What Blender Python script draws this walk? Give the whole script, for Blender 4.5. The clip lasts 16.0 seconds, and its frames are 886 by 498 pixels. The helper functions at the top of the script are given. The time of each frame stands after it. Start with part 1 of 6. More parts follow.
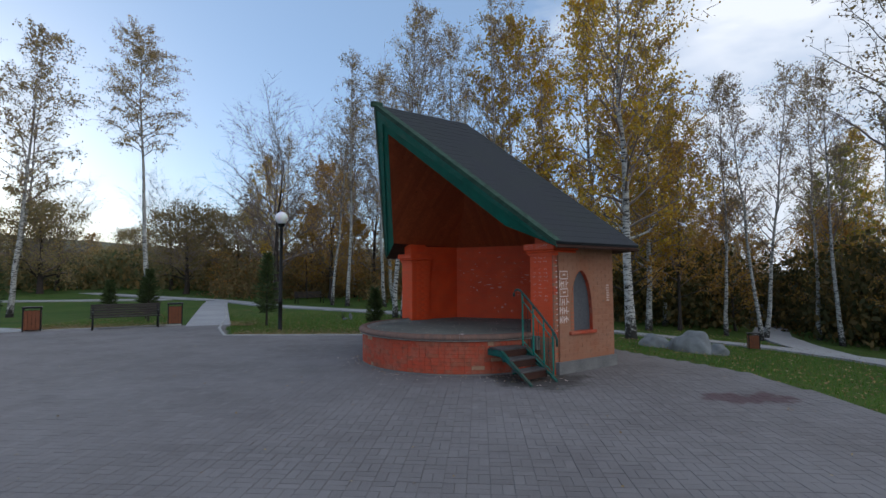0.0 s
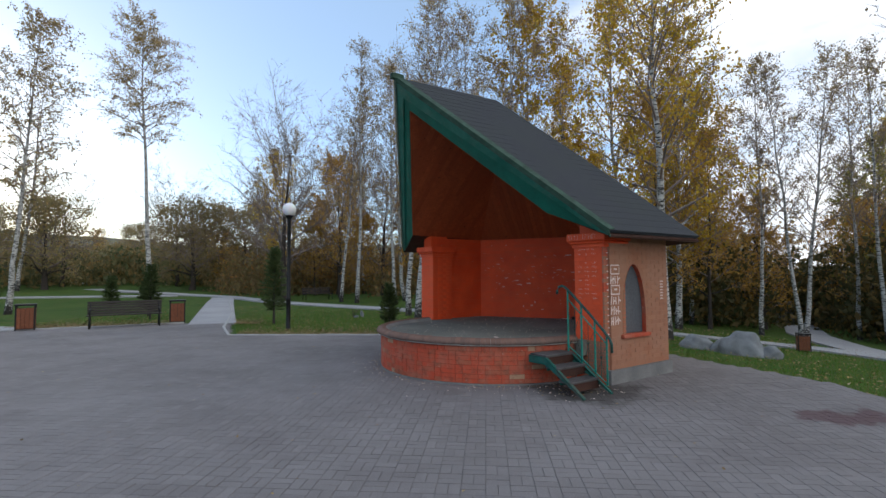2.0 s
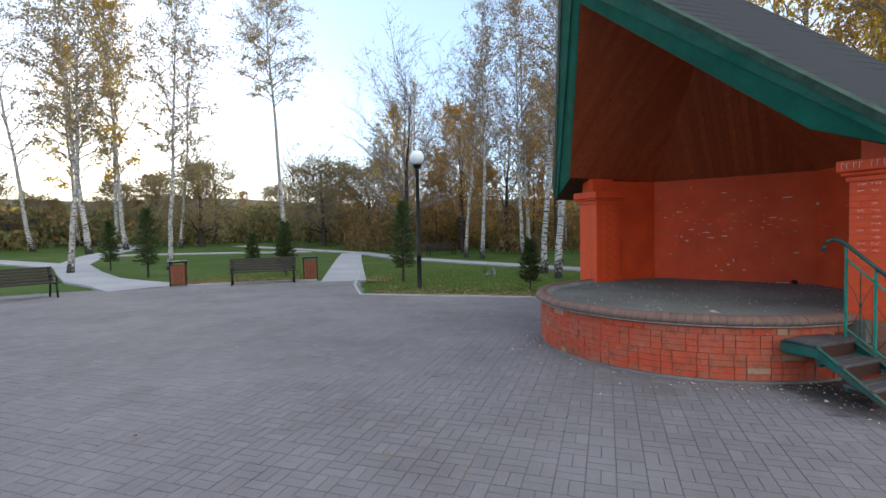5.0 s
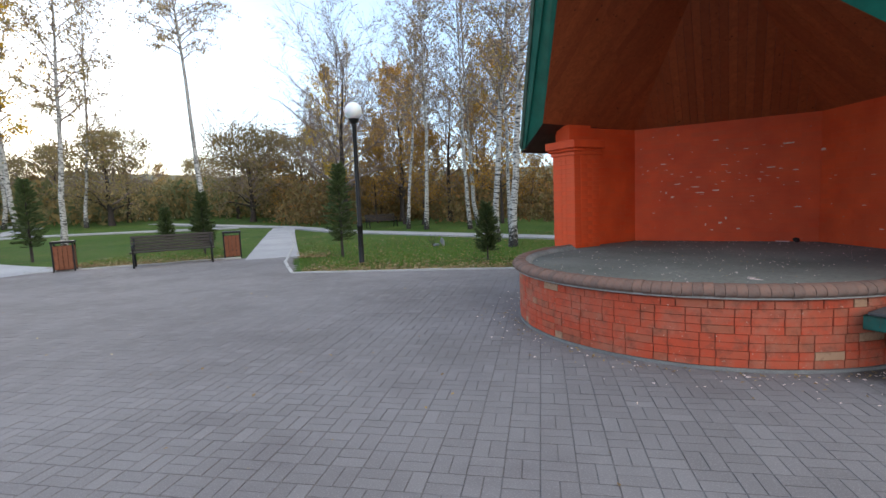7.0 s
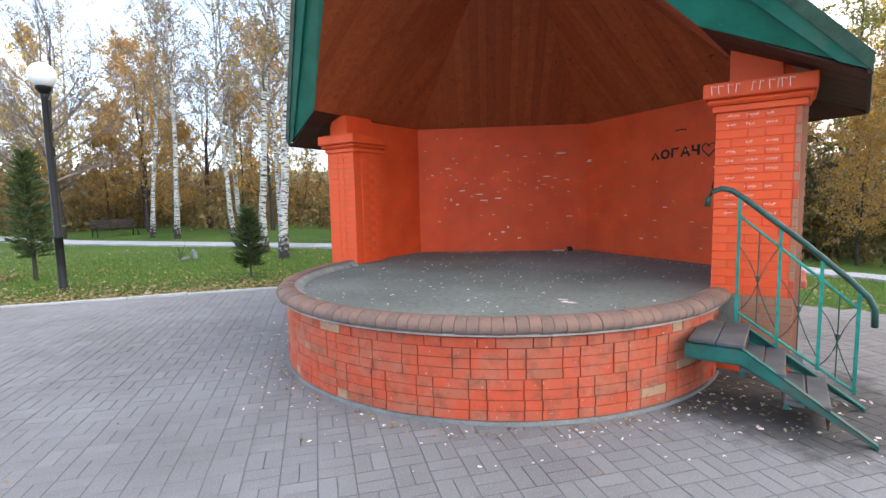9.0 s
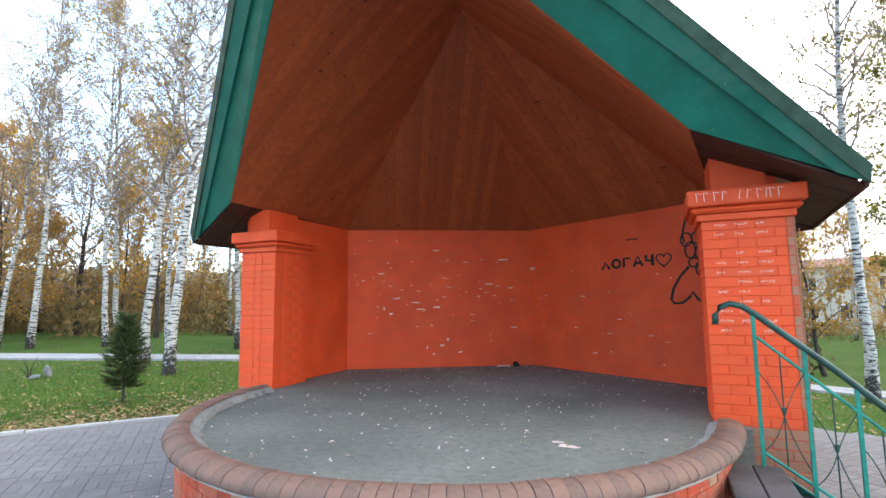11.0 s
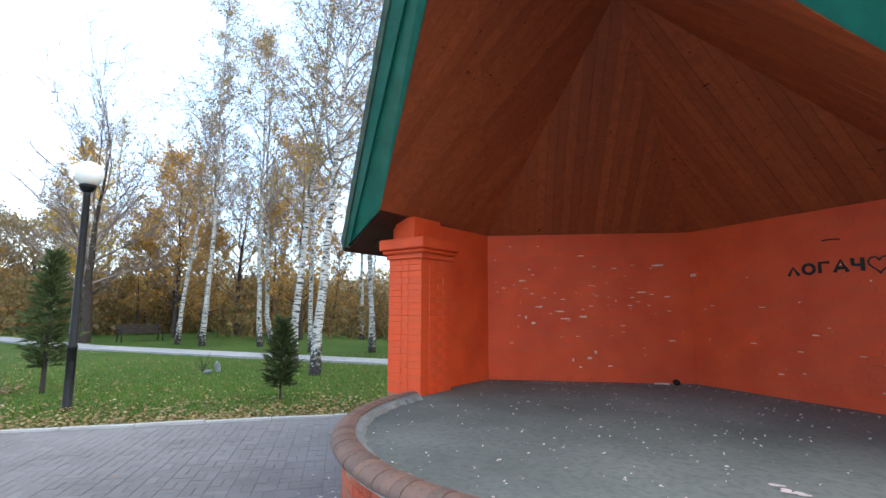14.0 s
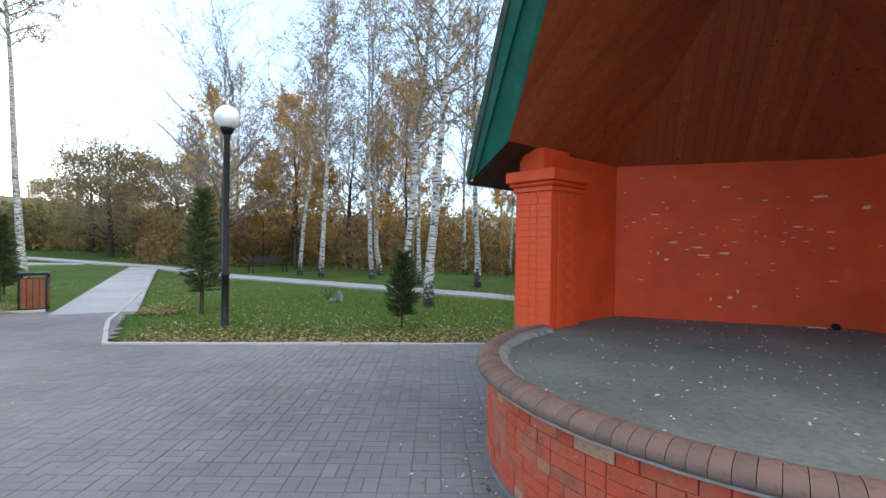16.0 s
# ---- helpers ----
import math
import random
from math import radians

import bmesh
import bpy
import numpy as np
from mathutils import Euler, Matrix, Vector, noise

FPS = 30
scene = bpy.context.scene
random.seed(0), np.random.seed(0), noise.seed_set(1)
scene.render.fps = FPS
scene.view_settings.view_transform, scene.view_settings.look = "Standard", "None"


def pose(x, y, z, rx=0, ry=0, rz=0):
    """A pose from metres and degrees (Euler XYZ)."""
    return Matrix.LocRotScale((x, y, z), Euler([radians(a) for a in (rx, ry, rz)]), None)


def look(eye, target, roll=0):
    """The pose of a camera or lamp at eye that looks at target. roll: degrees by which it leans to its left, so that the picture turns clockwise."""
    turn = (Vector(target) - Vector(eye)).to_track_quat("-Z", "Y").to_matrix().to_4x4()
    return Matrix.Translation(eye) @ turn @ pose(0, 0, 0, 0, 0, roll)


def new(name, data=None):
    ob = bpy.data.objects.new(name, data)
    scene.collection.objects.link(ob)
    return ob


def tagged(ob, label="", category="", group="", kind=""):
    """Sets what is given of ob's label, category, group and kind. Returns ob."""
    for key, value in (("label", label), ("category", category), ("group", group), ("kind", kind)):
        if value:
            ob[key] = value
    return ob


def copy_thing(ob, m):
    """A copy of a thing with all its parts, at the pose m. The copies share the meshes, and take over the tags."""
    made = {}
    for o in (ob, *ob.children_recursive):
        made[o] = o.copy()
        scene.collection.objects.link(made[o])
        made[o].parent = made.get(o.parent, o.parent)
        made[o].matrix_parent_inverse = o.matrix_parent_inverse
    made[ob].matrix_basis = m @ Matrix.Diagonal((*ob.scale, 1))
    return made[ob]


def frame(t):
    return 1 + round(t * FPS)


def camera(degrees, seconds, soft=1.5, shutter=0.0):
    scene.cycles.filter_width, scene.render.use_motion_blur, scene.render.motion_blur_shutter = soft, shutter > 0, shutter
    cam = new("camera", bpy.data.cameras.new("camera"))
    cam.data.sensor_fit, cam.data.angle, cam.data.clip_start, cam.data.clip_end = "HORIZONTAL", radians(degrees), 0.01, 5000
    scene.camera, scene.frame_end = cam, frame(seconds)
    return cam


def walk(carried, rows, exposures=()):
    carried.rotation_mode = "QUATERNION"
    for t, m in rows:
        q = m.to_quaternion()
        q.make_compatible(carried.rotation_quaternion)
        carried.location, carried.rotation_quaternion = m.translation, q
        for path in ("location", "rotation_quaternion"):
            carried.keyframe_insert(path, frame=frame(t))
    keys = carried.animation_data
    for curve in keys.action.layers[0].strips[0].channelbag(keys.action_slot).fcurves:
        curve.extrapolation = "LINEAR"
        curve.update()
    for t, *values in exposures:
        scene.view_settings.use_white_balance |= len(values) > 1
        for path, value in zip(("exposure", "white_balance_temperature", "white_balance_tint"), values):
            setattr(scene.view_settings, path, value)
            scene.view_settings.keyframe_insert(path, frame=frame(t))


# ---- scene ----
cam = camera(84.0, 16.0)
PATH = [
    (0, (0.938, -0.627, 1.786), (1.241, 1.347, 1.904), -0.3),
    (0.5, (0.903, -0.324, 1.809), (1.16, 1.654, 1.955), -0.1),
    (1, (0.806, 0.025, 1.795), (1.069, 2.002, 1.942), -0.6),
    (1.5, (0.749, 0.323, 1.777), (1.021, 2.301, 1.892), -0.7),
    (2, (0.695, 0.635, 1.77), (0.973, 2.613, 1.872), -0.3),
    (2.5, (0.602, 1.034, 1.757), (0.942, 3.002, 1.85), -0.2),
    (3, (0.5, 1.332, 1.734), (0.857, 3.299, 1.802), -0.4),
    (3.5, (0.445, 1.735, 1.712), (0.784, 3.705, 1.746), -0.7),
    (4, (0.304, 2.085, 1.713), (0.675, 4.051, 1.696), -0.4),
    (4.5, (0.079, 2.393, 1.737), (0.164, 4.39, 1.667), -0.5),
    (4.7, (0.063, 2.488, 1.758), (-0.124, 4.478, 1.688), -1.1),
    (6.8, (-0.336, 4.301, 1.54), (-0.369, 6.292, 1.359), -2.0),
    (7, (-0.306, 4.453, 1.539), (-0.249, 6.443, 1.345), -2.4),
    (7.2, (-0.261, 4.621, 1.545), (-0.127, 6.594, 1.345), -2.7),
    (7.5, (-0.194, 4.873, 1.554), (0.148, 6.832, 1.34), -3.1),
    (8, (-0.076, 5.301, 1.532), (0.703, 7.128, 1.295), -1.9),
    (8.2, (-0.041, 5.414, 1.529), (0.799, 7.213, 1.286), -1.7),
    (10.3, (0.204, 6.742, 1.572), (1.203, 8.474, 1.632), -1.2),
    (10.5, (0.22, 6.796, 1.582), (1.248, 8.507, 1.705), -0.8),
    (11, (0.135, 6.931, 1.603), (1.374, 8.486, 1.817), -0.7),
    (11.5, (0.082, 7.0, 1.603), (1.447, 8.442, 1.844), -0.6),
    (12, (0.05, 7.012, 1.616), (1.475, 8.391, 1.88), 0.1),
    (12.5, (0.001, 7.024, 1.621), (1.426, 8.397, 1.907), 0.5),
    (13, (-0.057, 7.056, 1.599), (1.176, 8.606, 1.877), 1.6),
    (13.5, (-0.054, 7.166, 1.569), (0.907, 8.902, 1.823), 1.5),
    (14, (-0.003, 7.324, 1.606), (0.831, 9.124, 1.854), 0.2),
    (14.5, (-0.102, 7.408, 1.62), (0.724, 9.213, 1.864), 0.2),
    (15, (-0.192, 7.45, 1.612), (0.614, 9.271, 1.801), 0.5),
    (15.5, (-0.263, 7.459, 1.603), (0.432, 9.332, 1.698), 0.9),
    (16, (-0.319, 7.504, 1.565), (0.156, 9.446, 1.555), 0.8),
]
walk(cam, [(t, look(eye, target, roll)) for t, eye, target, roll in PATH],
     [(0, -0.58, 5950, 9), (1, -0.52, 6000, 9), (1.5, -0.2, 6200, 9), (2, -0.15, 6250, 9), (3.5, 0.05, 6300, 10), (4.5, 0.25, 6350, 10), (7, 0.5, 6450, 10), (8.2, 1.18, 6600, 10), (10.5, 1.56, 6450, 8), (12.5, 1.46, 6350, 8), (14, 1.2, 6250, 7), (15, 1.05, 6250, 7), (16, 0.84, 6250, 8)])
WORLD_SUN_EL, WORLD_SUN_ROT = 13.0, -38.0

# ---- world, sun ----
world = bpy.data.worlds.new("evening_sky")
scene.world = world
world.use_nodes = True
wn, wl = world.node_tree.nodes, world.node_tree.links
wn.clear()
sky = wn.new("ShaderNodeTexSky")
sky.sky_type = "NISHITA"
sky.sun_disc = False
sky.sun_elevation = radians(WORLD_SUN_EL)
sky.sun_rotation = radians(WORLD_SUN_ROT)
sky.air_density, sky.dust_density, sky.ozone_density = 0.9, 0.35, 2.0
wtc = wn.new("ShaderNodeTexCoord")
wmap = wn.new("ShaderNodeMapping")
wmap.inputs["Scale"].default_value = (1.0, 1.0, 3.2)
wmap.inputs["Rotation"].default_value = (0.0, 0.25, 0.4)
wcl = wn.new("ShaderNodeTexNoise")
wcl.inputs["Scale"].default_value = 2.3
wcl.inputs["Detail"].default_value = 7.0
wcl.inputs["Roughness"].default_value = 0.58
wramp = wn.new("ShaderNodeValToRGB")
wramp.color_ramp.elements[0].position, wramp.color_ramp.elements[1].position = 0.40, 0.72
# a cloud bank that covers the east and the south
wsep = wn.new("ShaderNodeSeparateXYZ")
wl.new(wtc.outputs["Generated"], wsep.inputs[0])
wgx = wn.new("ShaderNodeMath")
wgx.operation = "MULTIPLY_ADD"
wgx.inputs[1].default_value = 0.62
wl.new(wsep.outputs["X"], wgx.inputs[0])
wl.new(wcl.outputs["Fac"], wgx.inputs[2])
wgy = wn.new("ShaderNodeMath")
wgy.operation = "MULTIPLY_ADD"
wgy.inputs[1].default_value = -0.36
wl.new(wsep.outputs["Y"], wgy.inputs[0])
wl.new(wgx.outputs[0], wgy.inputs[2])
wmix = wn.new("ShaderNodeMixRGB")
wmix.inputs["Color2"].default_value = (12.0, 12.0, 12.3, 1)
wbg = wn.new("ShaderNodeBackground")
wbg.inputs["Strength"].default_value = 0.12
wout = wn.new("ShaderNodeOutputWorld")
wl.new(wtc.outputs["Generated"], wmap.inputs["Vector"])
wl.new(wmap.outputs["Vector"], wcl.inputs["Vector"])
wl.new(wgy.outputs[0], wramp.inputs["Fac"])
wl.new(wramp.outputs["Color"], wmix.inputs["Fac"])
# thin high haze over the clear sky
whaze = wn.new("ShaderNodeMixRGB")
whaze.blend_type = "ADD"
whaze.inputs["Fac"].default_value = 1.0
whaze.inputs["Color2"].default_value = (2.7, 3.6, 4.9, 1)
wl.new(sky.outputs["Color"], whaze.inputs["Color1"])
wl.new(whaze.outputs["Color"], wmix.inputs["Color1"])
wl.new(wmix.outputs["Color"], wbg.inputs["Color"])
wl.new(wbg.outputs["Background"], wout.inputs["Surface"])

sun_data = bpy.data.lights.new("sun", "SUN")
sun_data.energy, sun_data.angle, sun_data.color = 0.5, radians(12), (1.0, 0.86, 0.7)
sun = new("sun", sun_data)
az = radians(WORLD_SUN_ROT)
sun_dir = Vector((math.sin(az) * math.cos(radians(WORLD_SUN_EL)), math.cos(az) * math.cos(radians(WORLD_SUN_EL)), math.sin(radians(WORLD_SUN_EL))))
sun.matrix_basis = look(sun_dir * 80, (0, 0, 0))


# ---- materials ----
class Mat:
    """A small wrapper to write node materials briefly."""

    def __init__(self, name, rough=0.8, metal=0.0, spec=0.3):
        self.m = bpy.data.materials.new(name)
        self.m.use_nodes = True
        self.n, self.l = self.m.node_tree.nodes, self.m.node_tree.links
        self.b = self.n["Principled BSDF"]
        self.b.inputs["Roughness"].default_value = rough
        self.b.inputs["Metallic"].default_value = metal
        self.b.inputs["Specular IOR Level"].default_value = spec
        self.tc = self.n.new("ShaderNodeTexCoord")

    def coord(self, scale=(1, 1, 1), rot=(0, 0, 0)):
        mp = self.n.new("ShaderNodeMapping")
        mp.inputs["Scale"].default_value = scale
        mp.inputs["Rotation"].default_value = rot
        self.l.new(self.tc.outputs["Object"], mp.inputs["Vector"])
        return mp.outputs["Vector"]

    def noise(self, scale, detail=4.0, rough=0.55, vec=None, distort=0.0):
        t = self.n.new("ShaderNodeTexNoise")
        t.inputs["Scale"].default_value = scale
        t.inputs["Detail"].default_value = detail
        t.inputs["Roughness"].default_value = rough
        t.inputs["Distortion"].default_value = distort
        self.l.new(vec if vec is not None else self.tc.outputs["Object"], t.inputs["Vector"])
        return t.outputs["Fac"]

    def ramp(self, fac, stops, interp="LINEAR"):
        r = self.n.new("ShaderNodeValToRGB")
        r.color_ramp.interpolation = interp
        e = r.color_ramp.elements
        while len(e) < len(stops):
            e.new(0.5)
        for i, (p, c) in enumerate(stops):
            e[i].position = p
            e[i].color = (*c, 1) if not isinstance(c, (int, float)) else (c, c, c, 1)
        self.l.new(fac, r.inputs["Fac"])
        return r.outputs["Color"]

    def mix(self, fac, a, b, blend="MIX"):
        x = self.n.new("ShaderNodeMixRGB")
        x.blend_type = blend
        for sock, v in (("Fac", fac), ("Color1", a), ("Color2", b)):
            if isinstance(v, (int, float)):
                x.inputs[sock].default_value = v if sock == "Fac" else (v, v, v, 1)
            elif isinstance(v, tuple):
                x.inputs[sock].default_value = (*v, 1)
            else:
                self.l.new(v, x.inputs[sock])
        return x.outputs["Color"]

    def island(self):
        return self.n.new("ShaderNodeNewGeometry").outputs["Random Per Island"]

    def random(self):
        return self.n.new("ShaderNodeObjectInfo").outputs["Random"]

    def colour(self, out):
        if isinstance(out, tuple):
            self.b.inputs["Base Color"].default_value = (*out, 1)
        else:
            self.l.new(out, self.b.inputs["Base Color"])
        return self

    def roughness(self, out):
        self.l.new(out, self.b.inputs["Roughness"])
        return self

    def bump(self, h, strength=0.3, dist=0.01):
        b = self.n.new("ShaderNodeBump")
        b.inputs["Strength"].default_value = strength
        b.inputs["Distance"].default_value = dist
        self.l.new(h, b.inputs["Height"])
        self.l.new(b.outputs["Normal"], self.b.inputs["Normal"])
        return self


def plain(name, col, rough=0.7, metal=0.0, vary=0.25, scale=6.0, bump=0.15, spec=0.3):
    m = Mat(name, rough, metal, spec)
    big, fine = m.noise(scale), m.noise(scale * 14, 3)
    c = m.mix(m.ramp(big, [(0.3, 0.0), (0.7, 1.0)]), tuple(v * (1 - vary) for v in col), tuple(min(1, v * (1 + vary)) for v in col))
    c = m.mix(0.25, c, m.ramp(fine, [(0.3, tuple(v * 0.7 for v in col)), (0.75, tuple(min(1, v * 1.2) for v in col))]))
    m.colour(c).bump(fine, bump, 0.004)
    return m.m


def painted_brick(name, worn):
    """Red paint over brick; worn: how much bare brick shows through."""
    m = Mat(name, 0.62, 0.0, 0.3)
    base = m.mix(m.ramp(m.noise(2.2, 5), [(0.3, 0.0), (0.7, 1.0)]), (0.62, 0.062, 0.016), (0.80, 0.098, 0.024))
    pick = m.n.new("ShaderNodeMath")
    pick.operation = "ADD"
    m.l.new(m.random(), pick.inputs[0])
    m.l.new(m.island(), pick.inputs[1])
    fr = m.n.new("ShaderNodeMath")
    fr.operation = "FRACT"
    m.l.new(pick.outputs[0], fr.inputs[0])
    base = m.mix(m.ramp(fr.outputs[0], [(0.0, 0.0), (1.0, 0.35)]), base, (0.55, 0.10, 0.04))
    bare = m.mix(m.noise(30, 3), (0.33, 0.12, 0.06), (0.42, 0.20, 0.11))
    wear = m.n.new("ShaderNodeMath")
    wear.operation = "MULTIPLY_ADD"
    m.l.new(fr.outputs[0], wear.inputs[0])
    wear.inputs[1].default_value = 0.5
    m.l.new(m.noise(5.0, 6, 0.65), wear.inputs[2])
    lo = 1.32 - worn
    base = m.mix(m.ramp(wear.outputs[0], [(lo - 0.22, 0.0), (lo, 0.8)]), base, bare)
    chips = m.ramp(m.noise(26, 4, 0.6), [(0.70, 0.0), (0.73, 1.0)])
    base = m.mix(chips, base, (0.50, 0.26, 0.19))
    m.colour(base).bump(m.noise(45, 4), 0.35, 0.004)
    return m.m


M_PAINT = painted_brick("red_painted_brick", -0.1)
def worn_brick():
    """Dusty red paint, rubbed through to brown brick in soft patches."""
    m = Mat("worn_red_painted_brick", 0.75, 0.0, 0.25)
    pick = m.n.new("ShaderNodeMath")
    pick.operation = "ADD"
    m.l.new(m.random(), pick.inputs[0])
    m.l.new(m.island(), pick.inputs[1])
    fr = m.n.new("ShaderNodeMath")
    fr.operation = "FRACT"
    m.l.new(pick.outputs[0], fr.inputs[0])
    c = m.mix(m.ramp(m.noise(1.6, 6, 0.6), [(0.3, 0.0), (0.7, 1.0)]), (0.40, 0.058, 0.027), (0.57, 0.086, 0.038))
    c = m.mix(m.ramp(fr.outputs[0], [(0.0, 0.0), (0.60, 0.12), (0.82, 0.4), (1.0, 0.75)]), c, (0.30, 0.13, 0.075))
    geo = m.n.new("ShaderNodeNewGeometry").outputs["Position"]
    c = m.mix(m.ramp(m.noise(2.3, 7, 0.68, geo), [(0.45, 0.0), (0.66, 0.75)]), c, (0.34, 0.165, 0.11))
    c = m.mix(m.ramp(fr.outputs[0], [(0.93, 0.0), (0.94, 0.8)]), c, (0.42, 0.27, 0.17))
    c = m.mix(m.ramp(m.noise(9, 7, 0.7, geo), [(0.50, 0.0), (0.70, 0.7)]), c, (0.13, 0.055, 0.036))
    c = m.mix(m.ramp(m.noise(34, 4, 0.6, geo), [(0.66, 0.0), (0.71, 0.8)]), c, (0.52, 0.33, 0.26))
    m.colour(c).bump(m.noise(50, 5, 0.6, geo), 0.5, 0.005)
    return m.m


M_WORN = worn_brick()


def bare_brick():
    m = Mat("bare_brick", 0.85)
    c = m.mix(m.island(), (0.30, 0.12, 0.065), (0.37, 0.17, 0.095))
    c = m.mix(m.ramp(m.noise(1.3, 6), [(0.4, 0.0), (0.7, 0.75)]), c, (0.36, 0.20, 0.135))
    c = m.mix(m.ramp(m.noise(14, 5), [(0.55, 0.0), (0.72, 0.6)]), c, (0.22, 0.13, 0.09))
    m.colour(c).bump(m.noise(50, 4), 0.4, 0.004)
    return m.m


M_BRICK = bare_brick()


def coping_brick():
    m = Mat("grimy_coping_brick", 0.85)
    c = m.mix(m.random(), (0.155, 0.085, 0.062), (0.245, 0.12, 0.08))
    c = m.mix(m.ramp(m.noise(6, 6), [(0.42, 0.0), (0.68, 0.8)]), c, (0.20, 0.175, 0.16))
    c = m.mix(m.ramp(m.noise(18, 5), [(0.58, 0.0), (0.75, 0.7)]), c, (0.10, 0.08, 0.07))
    m.colour(c).bump(m.noise(40, 5), 0.5, 0.006)
    return m.m


M_COPING = coping_brick()


def concrete(name, dark, light, scale=3.0):
    m = Mat(name, 0.9)
    c = m.mix(m.ramp(m.noise(scale * 0.4, 6, 0.6), [(0.35, 0.0), (0.65, 1.0)]), dark, light)
    c = m.mix(m.ramp(m.noise(scale * 12, 4), [(0.45, 0.0), (0.75, 0.5)]), c, tuple(v * 0.6 for v in dark))
    c = m.mix(m.ramp(m.noise(scale * 40, 2), [(0.62, 0.0), (0.75, 0.5)]), c, tuple(min(1, v * 1.5) for v in light))
    m.colour(c).bump(m.noise(scale * 30, 4), 0.4, 0.004)
    return m.m


M_DECK = concrete("stage_screed", (0.118, 0.122, 0.104), (0.205, 0.207, 0.178), 1.6)
M_REDJOINT = concrete("painted_over_joint", (0.17, 0.050, 0.032), (0.30, 0.078, 0.045), 6)
M_MORTAR = concrete("grey_mortar", (0.30, 0.29, 0.27), (0.45, 0.43, 0.40), 5)
M_FILLET = concrete("stained_cement_fillet", (0.20, 0.205, 0.195), (0.34, 0.34, 0.32), 4)
M_PLINTH = concrete("plinth_concrete", (0.15, 0.15, 0.15), (0.25, 0.25, 0.24), 4)
M_PATH = concrete("pale_path_paving", (0.31, 0.31, 0.325), (0.40, 0.40, 0.41), 1.2)
M_KERB = concrete("kerb_concrete", (0.34, 0.34, 0.34), (0.50, 0.49, 0.47), 4)
M_SAND = concrete("joint_sand", (0.135, 0.126, 0.126), (0.18, 0.168, 0.165), 3)
M_NICHE = concrete("dark_niche_board", (0.07, 0.075, 0.085), (0.11, 0.115, 0.125), 2)


def paver():
    m = Mat("grey_mauve_paver", 0.82, 0.0, 0.3)
    pick = m.n.new("ShaderNodeMath")
    pick.operation = "ADD"
    m.l.new(m.random(), pick.inputs[0])
    m.l.new(m.island(), pick.inputs[1])
    fr = m.n.new("ShaderNodeMath")
    fr.operation = "FRACT"
    m.l.new(pick.outputs[0], fr.inputs[0])
    geo = m.n.new("ShaderNodeNewGeometry").outputs["Position"]
    c = m.ramp(fr.outputs[0], [(0.0, (0.140, 0.128, 0.126)), (0.5, (0.153, 0.141, 0.139)), (0.85, (0.164, 0.152, 0.150)), (1.0, (0.188, 0.175, 0.172))])
    c = m.mix(m.ramp(m.noise(0.45, 5, 0.6, geo), [(0.35, 0.0), (0.68, 0.75)]), c, (0.225, 0.212, 0.213))
    c = m.mix(m.ramp(m.noise(1.1, 6, 0.65, geo), [(0.52, 0.0), (0.72, 0.6)]), c, (0.115, 0.101, 0.103))
    c = m.mix(m.ramp(m.noise(90, 3, 0.6, geo), [(0.5, 0.0), (0.8, 0.5)]), c, (0.36, 0.33, 0.33))
    # an old dark red spill
    sub = m.n.new("ShaderNodeVectorMath")
    sub.operation = "MULTIPLY_ADD"
    sub.inputs[1].default_value = (0.75, 1.25, 0.0)
    sub.inputs[2].default_value = (-4.9, -7.4, 0.0)
    m.l.new(geo, sub.inputs[0])
    ln = m.n.new("ShaderNodeVectorMath")
    ln.operation = "LENGTH"
    m.l.new(sub.outputs[0], ln.inputs[0])
    edge = m.n.new("ShaderNodeMath")
    edge.operation = "MULTIPLY_ADD"
    m.l.new(m.noise(2.2, 5, 0.65, geo), edge.inputs[0])
    edge.inputs[1].default_value = 1.7
    m.l.new(ln.outputs["Value"], edge.inputs[2])
    half = m.n.new("ShaderNodeMath")
    half.operation = "MULTIPLY"
    half.inputs[1].default_value = 0.5
    m.l.new(edge.outputs[0], half.inputs[0])
    c = m.mix(m.ramp(half.outputs[0], [(0.60, 0.75), (0.68, 0.0)]), c, (0.085, 0.040, 0.045))
    # damp soil trodden round the foot of the steps
    sub = m.n.new("ShaderNodeVectorMath")
    sub.operation = "MULTIPLY_ADD"
    sub.inputs[1].default_value = (1.0, 1.0, 0.0)
    sub.inputs[2].default_value = (-3.9, -7.85, 0.0)
    m.l.new(geo, sub.inputs[0])
    ln = m.n.new("ShaderNodeVectorMath")
    ln.operation = "LENGTH"
    m.l.new(sub.outputs[0], ln.inputs[0])
    edge = m.n.new("ShaderNodeMath")
    edge.operation = "MULTIPLY_ADD"
    m.l.new(m.noise(3.0, 6, 0.65, geo), edge.inputs[0])
    edge.inputs[1].default_value = 1.3
    m.l.new(ln.outputs["Value"], edge.inputs[2])
    half = m.n.new("ShaderNodeMath")
    half.operation = "MULTIPLY"
    half.inputs[1].default_value = 0.5
    m.l.new(edge.outputs[0], half.inputs[0])
    c = m.mix(m.ramp(half.outputs[0], [(0.66, 0.9), (0.82, 0.0)]), c, (0.062, 0.055, 0.05))
    m.colour(c).bump(m.noise(120, 3, 0.6, geo), 0.35, 0.003)
    return m.m


M_PAVER = paver()


